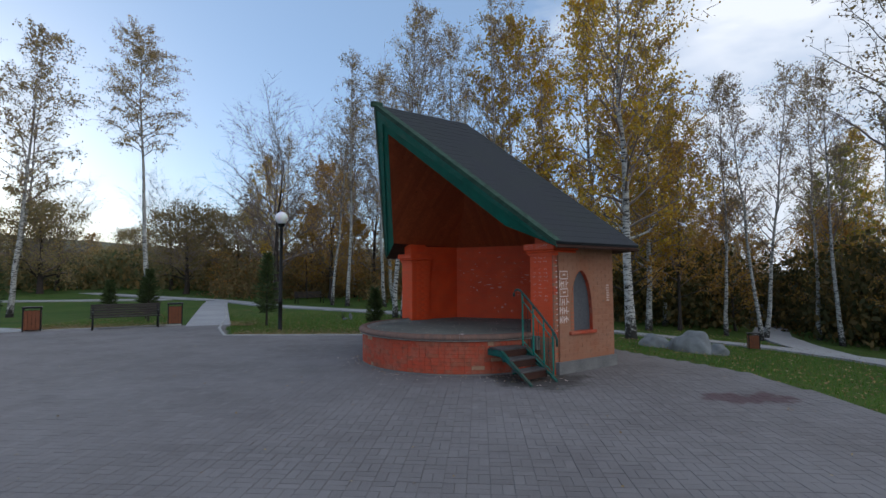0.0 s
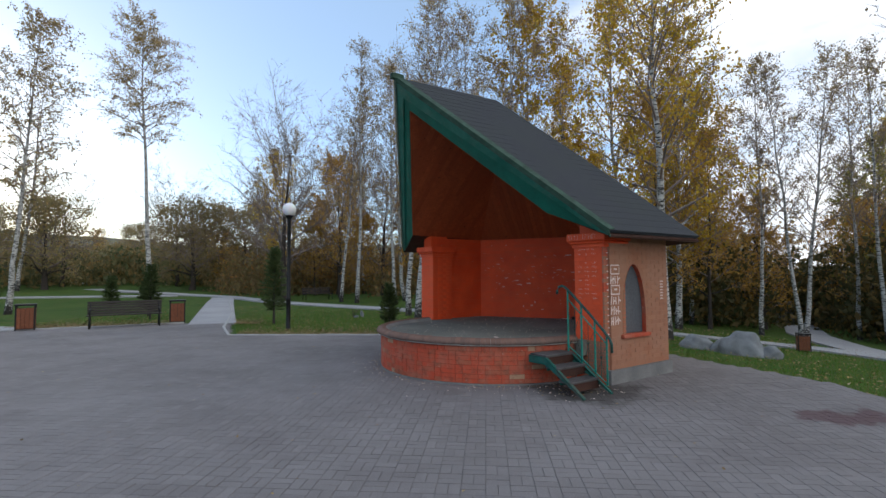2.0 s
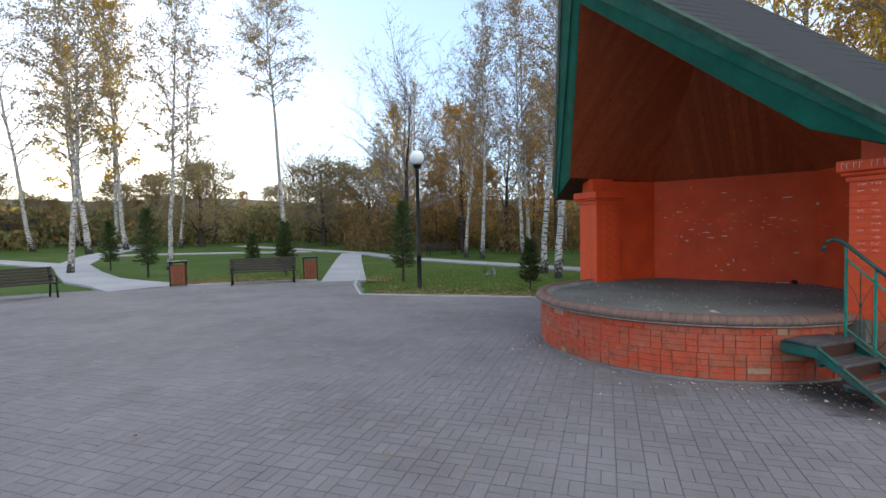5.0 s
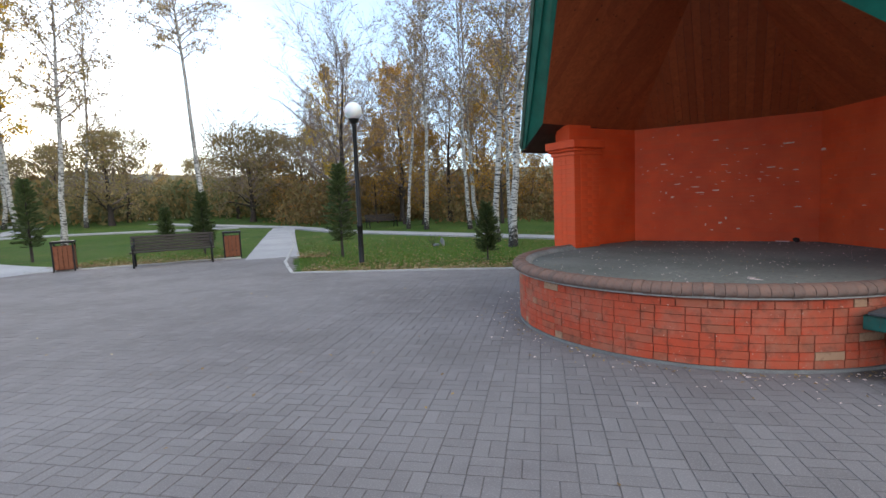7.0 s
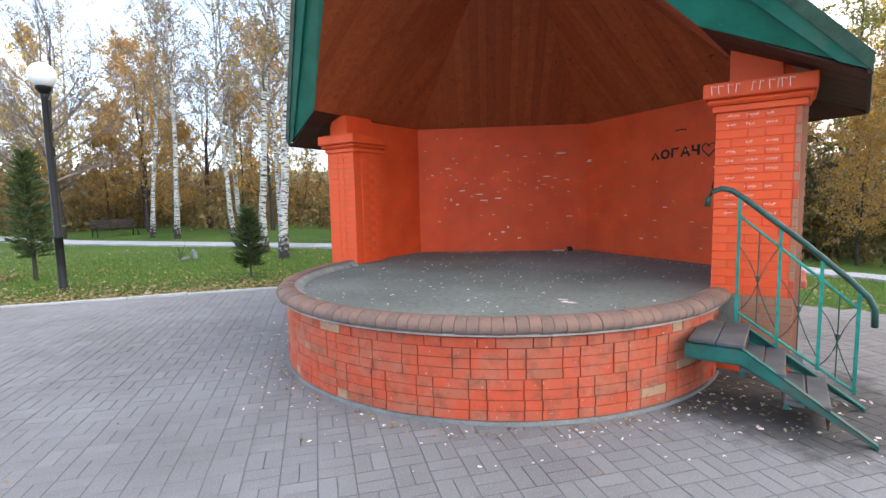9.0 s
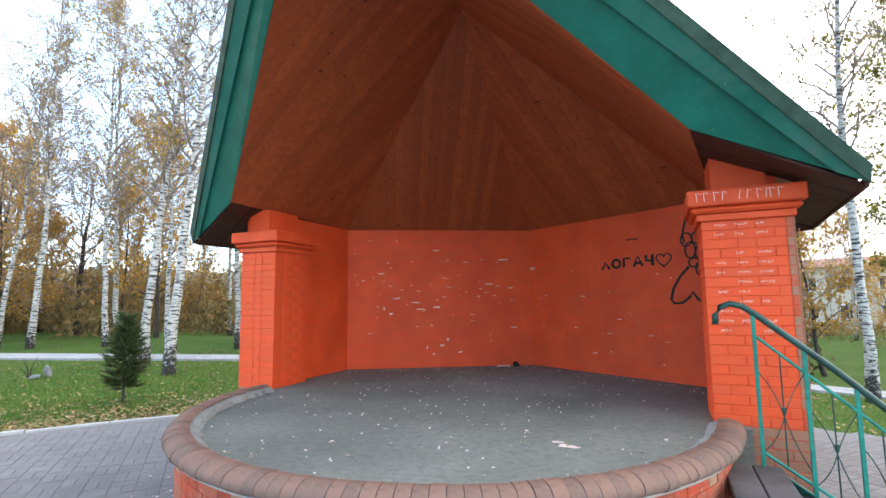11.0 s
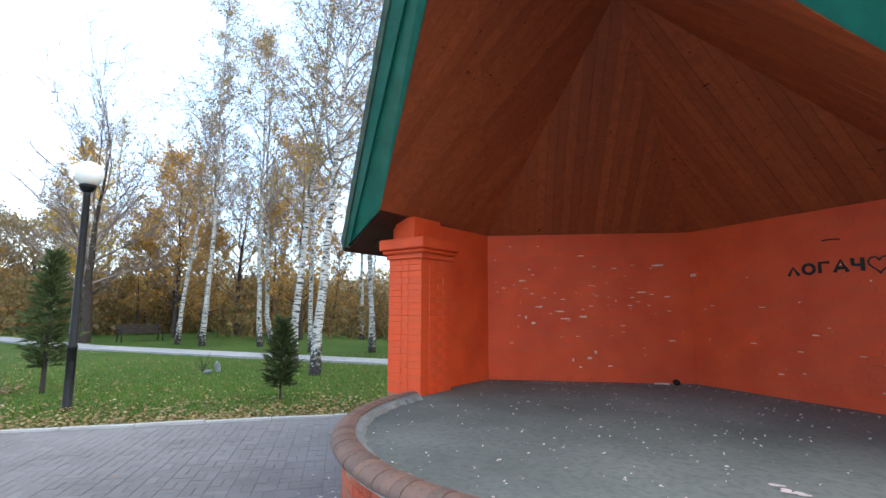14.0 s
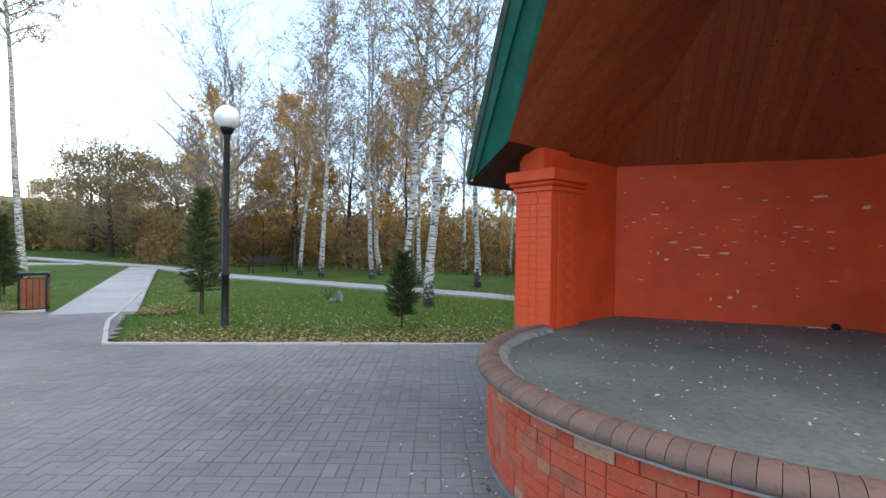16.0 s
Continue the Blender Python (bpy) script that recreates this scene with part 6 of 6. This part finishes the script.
# ---- undergrowth, grass and fallen leaves ----
def scatter_brush():
    rnd = random.Random(5)

    def bush(verts, faces, x, y, h, r, n, size=1.0):
        z = ground_z(x, y) - 0.05
        for i in range(n):
            a, q = rnd.uniform(0, 6.283), math.sqrt(rnd.random())
            t = rnd.random() ** 0.8
            p = Vector((x + math.cos(a) * q * r * (1.05 - 0.5 * t), y + math.sin(a) * q * r * (1.05 - 0.5 * t), z + h * t))
            e = Euler((rnd.uniform(0, 6.3), rnd.uniform(0, 6.3), rnd.uniform(0, 6.3))).to_matrix()
            s = rnd.uniform(0.10, 0.27) * size
            k = len(verts)
            for v in ((-0.5, 0, 0), (0.0, -0.3, 0.05), (0.55, 0, 0), (0.0, 0.3, 0.05)):
                verts.append(p + e @ (Vector(v) * s))
            faces.append((k, k + 1, k + 2, k + 3))

    def clear_of_path(x, y, w):
        return not (abs((y - 27) - (x - 26.3) * 1.02) < w and 15 < x < 27)

    verts, faces = [], []
    for i in range(620):
        a = radians(rnd.uniform(-20, 68))
        d = rnd.uniform(30, 60)
        x, y = 1 + d * math.sin(a), 8 + d * math.cos(a)
        if (a < radians(0) and d < 38) or not clear_of_path(x, y, 2.4):
            continue
        bush(verts, faces, x, y, rnd.uniform(1.0, 3.4) * (0.7 + d / 90), rnd.uniform(0.8, 1.9), 130, 1.35)
    for i in range(340):
        a = radians(rnd.uniform(-18, 40))
        d = rnd.uniform(39, 60)
        x, y = 1 + d * math.sin(a), 8 + d * math.cos(a)
        if clear_of_path(x, y, 2.4):
            bush(verts, faces, x, y, rnd.uniform(2.5, 5.5), rnd.uniform(1.2, 2.4), 150, 1.5)
    for i in range(70):
        a, d = radians(rnd.uniform(66, 112)), rnd.uniform(40, 60)
        bush(verts, faces, 1 + d * math.sin(a), 8 + d * math.cos(a), rnd.uniform(0.7, 1.9), rnd.uniform(0.9, 2.0), 110, 1.3)
    ob = link("undergrowth", quads_mesh("undergrowth", verts, faces, [M_BRUSH]), None)
    tagged(ob, "tangled brown and olive undergrowth at the wood's edge", "undergrowth", kind="stuff")
    # dense dark thicket under the eastern birches
    verts, faces = [], []
    for i in range(430):
        a = radians(rnd.uniform(30, 66))
        d = rnd.uniform(24, 48)
        x, y = 1 + d * math.sin(a), 4 + d * math.cos(a)
        if clear_of_path(x, y, 2.2):
            bush(verts, faces, x, y, rnd.uniform(1.8, 5.2), rnd.uniform(1.0, 2.0), 150, 1.6)
    ob = link("thicket", quads_mesh("thicket", verts, faces, [M_THICKET]), None)
    tagged(ob, "dense dark green and brown thicket under the birches", "thicket", kind="stuff")
    # shrubs and low trees that close the western lawn
    verts, faces = [], []
    for i in range(420):
        a = radians(rnd.uniform(-82, -6))
        d = rnd.uniform(58, 112)
        bush(verts, faces, 1 + d * math.sin(a), 8 + d * math.cos(a), rnd.uniform(1.5, 6.0) * (0.35 + d / 150), rnd.uniform(2.0, 4.5), 210, 3.0)
    ob = link("far_shrubs", quads_mesh("far_shrubs", verts, faces, [M_SHRUB]), None)
    tagged(ob, "olive and yellow shrubs along the far side of the lawn", "shrubs", kind="stuff")


scatter_brush()


def on_paving(x, y):
    return inside(x, y, PLAZA)


def near_path(x, y):
    if 15.5 < y < 44 and abs((x + 5.05) - (y - 18.1) * -0.283) < 1.15:
        return True
    return False


def scatter_grass():
    rnd = random.Random(6)
    verts, faces, lv, lf = [], [], [], []
    n = 0
    while n < 90000:
        if rnd.random() < 0.72:
            x, y = rnd.uniform(-12, 7.5), 14.8 + abs(rnd.gauss(0, 5.5))
        else:
            x, y = rnd.uniform(7, 16), rnd.uniform(0, 18)
        n += 1
        if on_paving(x, y) or near_path(x, y):
            continue
        z = ground_z(x, y) - 0.065
        h = rnd.uniform(0.04, 0.10)
        a = rnd.uniform(0, 6.283)
        w = 0.008
        dx, dy = math.cos(a) * w, math.sin(a) * w
        lx, ly = rnd.gauss(0, 0.03), rnd.gauss(0, 0.03)
        k = len(verts)
        verts += [(x - dx, y - dy, z), (x + dx, y + dy, z), (x + lx, y + ly, z + h)]
        faces.append((k, k + 1, k + 2))
    ob = link("grass", quads_mesh("grass", verts, faces, [M_GRASS]), None)
    tagged(ob, "short green grass blades on the lawn", "grass", kind="stuff")

    def leaf(x, y, z, s):
        e = Euler((rnd.gauss(0, 0.25), rnd.gauss(0, 0.25), rnd.uniform(0, 6.3))).to_matrix()
        k = len(lv)
        for v in ((-0.5, 0, 0.0), (0.0, -0.33, 0.1), (0.55, 0, 0.02), (0.0, 0.33, 0.1)):
            lv.append(Vector((x, y, z)) + e @ (Vector(v) * s))
        lf.append((k, k + 1, k + 2, k + 3))

    for i in range(16000):
        x = rnd.uniform(-12, 7.5)
        edge = 15.0 if x > 1.7 else (15.35 - 0.19 * x if x > -3.5 else 19.6)
        y = edge + (rnd.expovariate(1.3) if rnd.random() < 0.80 else rnd.uniform(0, 9) ** 1.1)
        if on_paving(x, y) or near_path(x, y):
            continue
        leaf(x, y, ground_z(x, y) - 0.02 + rnd.uniform(0, 0.03), rnd.uniform(0.04, 0.085))
    for i in range(3500):
        x, y = rnd.uniform(7.2, 16), rnd.uniform(0, 20)
        if on_paving(x, y):
            continue
        leaf(x, y, ground_z(x, y) - 0.02 + rnd.uniform(0, 0.03), rnd.uniform(0.04, 0.085))
    for i in range(420):
        x, y = rnd.uniform(-9, 8), rnd.uniform(-1, 16)
        if (x - 3.03) ** 2 + (y - 10.47) ** 2 < 2.5 ** 2 or not on_paving(x, y):
            continue
        leaf(x, y, 0.006, rnd.uniform(0.02, 0.05))
    # debris gathered at the foot of the stage and below the steps
    for i in range(260):
        a = radians(rnd.uniform(185, 352))
        r = R + 0.05 + rnd.expovariate(9)
        p = STAGE @ Vector((r * math.cos(a), r * math.sin(a), 0.006))
        leaf(p.x, p.y, p.z, rnd.uniform(0.015, 0.04))
    for i in range(120):
        p = STAGE @ Vector((rnd.uniform(2.1, 3.0), rnd.uniform(-1.1, 0.05), 0.006))
        leaf(p.x, p.y, p.z, rnd.uniform(0.015, 0.045))
    # crumbs and flakes on the stage floor
    for i in range(330):
        a, r = rnd.uniform(0, 6.283), 2.1 * math.sqrt(rnd.random())
        u, b = r * math.cos(a), r * math.sin(a)
        if rnd.random() < 0.4:
            t = rnd.random()
            u, b = -2.2 + 4.4 * t, IN_B - 0.1 + (BACK_IN - IN_B) * (1 - abs(2 * t - 1)) - rnd.expovariate(6)
        p = STAGE @ Vector((u, b, DECK + 0.004))
        leaf(p.x, p.y, p.z, rnd.uniform(0.010, 0.026))
    ob = link("fallen_leaves", quads_mesh("fallen_leaves", lv, lf, [M_LITTER]), None)
    tagged(ob, "scattered dry autumn leaves and crumbs", "fallen leaves", kind="stuff")


scatter_grass()


def build_stage_litter():
    rnd = random.Random(14)
    verts, faces = [], []

    def crumb(u, b, z, s):
        e = Euler((rnd.gauss(0, 0.3), rnd.gauss(0, 0.3), rnd.uniform(0, 6.3))).to_matrix()
        p = STAGE @ Vector((u, b, z + s * 0.12))
        k = len(verts)
        w = rnd.uniform(0.25, 0.6)
        for v in ((-0.5, -w / 2, -0.1), (0.5, -w / 2, -0.1), (0.4, w / 2, -0.1), (-0.4, w / 2, -0.1), (0, 0, 0.16)):
            verts.append(p + e @ (Vector(v) * s))
        for f in ((0, 1, 4), (1, 2, 4), (2, 3, 4), (3, 0, 4)):
            faces.append(tuple(k + q for q in f))
    for i in range(420):
        a, r = rnd.uniform(0, 6.283), 2.05 * math.sqrt(rnd.random())
        u, b = r * math.cos(a), r * math.sin(a)
        if rnd.random() < 0.35:
            t = rnd.random()
            u, b = -2.2 + 4.4 * t, IN_B - 0.08 + (BACK_IN - IN_B) * (1 - abs(2 * t - 1)) - rnd.expovariate(7)
        crumb(u, b, DECK, rnd.uniform(0.008, 0.030))
    for i in range(150):
        a = radians(rnd.uniform(186, 352))
        r = R + 0.07 + rnd.expovariate(5)
        crumb(r * math.cos(a), r * math.sin(a), 0.002, rnd.uniform(0.012, 0.035))
    for i in range(60):
        crumb(rnd.uniform(2.1, 3.2), rnd.uniform(-1.2, 0.0), 0.002, rnd.uniform(0.012, 0.04))
    ob = link("crumbs", quads_mesh("crumbs", verts, faces, [M_CHIP]), None)
    tagged(ob, "pale crumbs and flakes littering stage and paving", "litter", kind="stuff")
    # dried white splash near the steps end of the stage
    bm = bmesh.new()
    for i in range(9):
        u, b, r = 1.17 + rnd.gauss(0, 0.05), -0.87 + rnd.gauss(0, 0.04), rnd.uniform(0.015, 0.035)
        vs = [bm.verts.new((u + r * math.cos(k * 0.7) * rnd.uniform(0.6, 1.3), b + r * 0.7 * math.sin(k * 0.7) * rnd.uniform(0.6, 1.3), DECK + 0.003 + 0.0004 * i)) for k in range(9)]
        bm.faces.new(vs)
    ob = part("white_splash", bm, M_CHIP, None)
    ob.matrix_basis = STAGE
    tagged(ob, "dried white splash on the stage floor", "stain", kind="stuff")
    # a dark lump and a pale stick by the back wall
    bm = bmesh.new()
    bmesh.ops.create_icosphere(bm, subdivisions=2, radius=0.05)
    for v in bm.verts:
        v.co *= 1 + 0.25 * noise.noise(v.co * 25)
        v.co.z *= 0.8
    ob = part("dark_lump", bm, M_SPRAY, None, "", True)
    ob.matrix_basis = STAGE @ pose(-0.18, 2.78, DECK + 0.036)
    tagged(ob, "crumpled dark rubbish by the stage wall", "rubbish")
    bm = bmesh.new()
    tube(bm, [(-0.09, 0, 0.012), (0.0, 0.01, 0.014), (0.09, 0.0, 0.012)], 0.01, 6)
    ob = part("pale_stick", bm, M_CHIP, None)
    ob.matrix_basis = STAGE @ pose(-0.34, 2.70, DECK, 0, 0, 25)
    tagged(ob, "short pale stick lying by the stage wall", "stick")


build_stage_litter()


# ---- distance ----
def build_distance():
    bm = bmesh.new()
    pts = []
    for i in range(49):
        a = radians(-120 + 160 * i / 48)
        d = 330
        h = 21 + 6 * noise.noise(Vector((i * 0.17, 3, 0))) + 1.6 * noise.noise(Vector((i * 1.3, 1, 0)))
        pts.append((d * math.sin(a), d * math.cos(a), h))
    lo = [bm.verts.new((x * 0.7, y * 0.7, -2)) for x, y, h in pts]
    hi = [bm.verts.new((x, y, h)) for x, y, h in pts]
    bk = [bm.verts.new((x * 1.5, y * 1.5, h * 0.8)) for x, y, h in pts]
    for i in range(48):
        bm.faces.new((lo[i + 1], lo[i], hi[i], hi[i + 1]))
        bm.faces.new((hi[i + 1], hi[i], bk[i], bk[i + 1]))
    bmesh.ops.recalc_face_normals(bm, faces=bm.faces)
    ob = part("backdrop", bm, M_HILL, None, "", True)
    tagged(ob, "low wooded hills on the horizon", "hills", kind="structure")


def build_house():
    house = thing("apartment_building", pose(69, 18, -1.66, 0, 0, 96), "pale two storey building beyond the trees", "building")
    part("wall", boxed(-18, 18, -5, 5, 0, 6.4), M_PLASTER, house, "pale plastered wall")
    bm = bmesh.new()
    slab(bm, [(-18.4, -5.4, 6.4), (18.4, -5.4, 6.4), (18.4, 0, 7.6), (-18.4, 0, 7.6)], 0.15)
    slab(bm, [(18.4, 5.4, 6.4), (-18.4, 5.4, 6.4), (-18.4, 0, 7.6), (18.4, 0, 7.6)], 0.15)
    bmesh.ops.recalc_face_normals(bm, faces=bm.faces)
    part("roof", bm, M_RUST, house, "low rust red roof")
    for side in (-1, 1):
        for fl in (0, 1):
            for i in range(11):
                x, z = -16 + i * 3.2, 1.0 + fl * 2.9
                w = part("window", boxed(x - 0.75, x + 0.75, side * 5.0 - 0.06, side * 5.0 + 0.06, z, z + 1.5), M_WHITE, house, "white framed window")
                part("pane", boxed(x - 0.66, x - 0.03, side * 5.0 - 0.075, side * 5.0 + 0.075, z + 0.1, z + 1.4), M_PANE, w)
                part("pane", boxed(x + 0.03, x + 0.66, side * 5.0 - 0.075, side * 5.0 + 0.075, z + 0.1, z + 1.4), M_PANE, w)
    hut = thing("utility_hut", pose(27.3, 29.4, ground_z(27, 0) - 0.06, 0, 0, -45) @ Matrix.Diagonal((0.55, 0.55, 0.65, 1)), "small grey concrete hut at the path's end", "hut")
    part("body", boxed(-1.1, 1.1, -0.9, 0.9, 0, 2.2, None, 0.03), M_PLINTH, hut)
    part("roof", boxed(-1.25, 1.25, -1.05, 1.05, 2.2, 2.32, None, 0.02), M_PATH, hut)
    bm = bmesh.new()
    bmesh.ops.create_cone(bm, segments=20, radius1=0.3, radius2=0.3, depth=0.06, cap_ends=True, matrix=pose(0, -0.93, 1.35, 90))
    part("round_vent", bm, M_NICHE, hut, "dark round opening")


def build_playground():
    z = ground_z(-54, 55) - 0.06
    frame_ = thing("climbing_frame", pose(-54, 55, z, 0, 0, 45), "blue and yellow playground climbing frame on the far lawn", "climbing frame")
    for x in (-1.8, 0.0, 1.8):
        for y in (-0.8, 0.8):
            bm = bmesh.new()
            tube(bm, [(x, y, -0.1), (x, y, 3.9)], 0.09, 8)
            part("post", bm, M_PLAYYELLOW, frame_, "yellow steel post", True)
    part("deck", boxed(-1.9, 0.1, -0.85, 0.85, 1.3, 1.42, None, 0.02), M_PLAYBLUE, frame_)
    for x0, x1, z0 in ((-1.7, -0.1, 1.5), (0.1, 1.7, 2.4), (-1.7, -0.1, 2.9)):
        part("panel", boxed(x0, x1, -0.84, -0.78, z0, z0 + 1.0, None, 0.02), M_PLAYBLUE, frame_, "blue panel")
    bm = bmesh.new()
    slab(bm, [(-2.1, -1.1, 3.6), (0.3, -1.1, 3.6), (0.3, 0, 4.5), (-2.1, 0, 4.5)], 0.05)
    slab(bm, [(0.3, 1.1, 3.6), (-2.1, 1.1, 3.6), (-2.1, 0, 4.5), (0.3, 0, 4.5)], 0.05)
    bmesh.ops.recalc_face_normals(bm, faces=bm.faces)
    part("roof", bm, M_PLAYYELLOW, frame_, "yellow pitched roof")
    for i in range(6):
        part("rung", boxed(0.05, 1.75, -0.83, -0.78, 0.35 + i * 0.34, 0.40 + i * 0.34), M_PLAYYELLOW, frame_)


M_PLAYBLUE = plain("blue_play_panel", (0.03, 0.12, 0.42), 0.5, 0, 0.2, 2, 0.05)
M_PLAYYELLOW = plain("yellow_play_paint", (0.62, 0.42, 0.04), 0.5, 0, 0.2, 2, 0.05)
build_playground()


def build_far_block():
    block = thing("apartment_block", pose(-146, 216, -5, 0, 0, 34), "pale flat roofed apartment block far beyond the trees", "building")
    part("wall", boxed(-9, 9, -6, 6, 0, 24), M_PLASTER, block, "pale panel wall")
    part("roof", boxed(-9.4, 9.4, -6.4, 6.4, 24, 24.6), M_PLINTH, block, "flat grey roof")
    for fl in range(8):
        for i in range(5):
            x, z = -7.2 + i * 3.6, 1.2 + fl * 2.9
            w = part("window", boxed(x - 0.9, x + 0.9, -6.08, -5.95, z, z + 1.5), M_WHITE, block)
            part("pane", boxed(x - 0.8, x + 0.8, -6.11, -5.94, z + 0.1, z + 1.4), M_PANE, w)


def build_lawn_bits():
    """A small leafless shrub and a pale broken stone on the lawn behind the stage."""
    rnd = random.Random(9)
    shrub = thing("bare_shrub", pose(-0.15, 22.2, -0.06), "small leafless shrub on the lawn", "shrub")
    for i in range(6):
        a = i * 1.05 + rnd.uniform(-0.2, 0.2)
        h = rnd.uniform(0.3, 0.55)
        bm = bmesh.new()
        tube(bm, [(0, 0, -0.03), (math.cos(a) * 0.08, math.sin(a) * 0.08, h * 0.5), (math.cos(a) * 0.24, math.sin(a) * 0.24, h)], [0.012, 0.008, 0.003], 5)
        part("stem", bm, M_DARKBARK, shrub)
    for x, y, sx, sz, seed in ((0.20, 22.1, 0.09, 0.17, 4), (-0.03, 21.95, 0.12, 0.06, 5)):
        bm = bmesh.new()
        bmesh.ops.create_icosphere(bm, subdivisions=3, radius=1.0)
        for v in bm.verts:
            k = 1 + 0.35 * noise.noise(v.co * 1.3 + Vector((seed * 5.0, 0, 0))) + 0.1 * noise.noise(v.co * 4)
            v.co = Vector((v.co.x * sx * k, v.co.y * sx * 0.8 * k, v.co.z * sz * k))
        ob = part("broken_stone", bm, M_STONE, None, "", True)
        ob.matrix_basis = pose(x, y, -0.06 + sz * 0.75, 0, 12, seed * 30)
        tagged(ob, "pale broken lump of concrete lying in the grass", "stone", "stones on the lawn")


build_lawn_bits()
M_PLASTER = plain("pale_plaster", (0.62, 0.58, 0.50), 0.9, 0, 0.12, 0.6, 0.1)
M_WHITE = plain("white_frame_paint", (0.75, 0.75, 0.75), 0.6, 0, 0.1, 3, 0.05)
M_RUST = plain("rust_red_sheet_roof", (0.30, 0.13, 0.08), 0.7, 0, 0.25, 1.2, 0.1)
M_PANE = plain("dim_window_glass", (0.05, 0.06, 0.07), 0.12, 0, 0.2, 1.0, 0.0, 0.5)
build_house()
build_far_block()
M_HILL = plain("hazy_wooded_hill", (0.15, 0.15, 0.10), 1.0, 0, 0.3, 0.08, 0.2)
build_distance()
build_plaza()
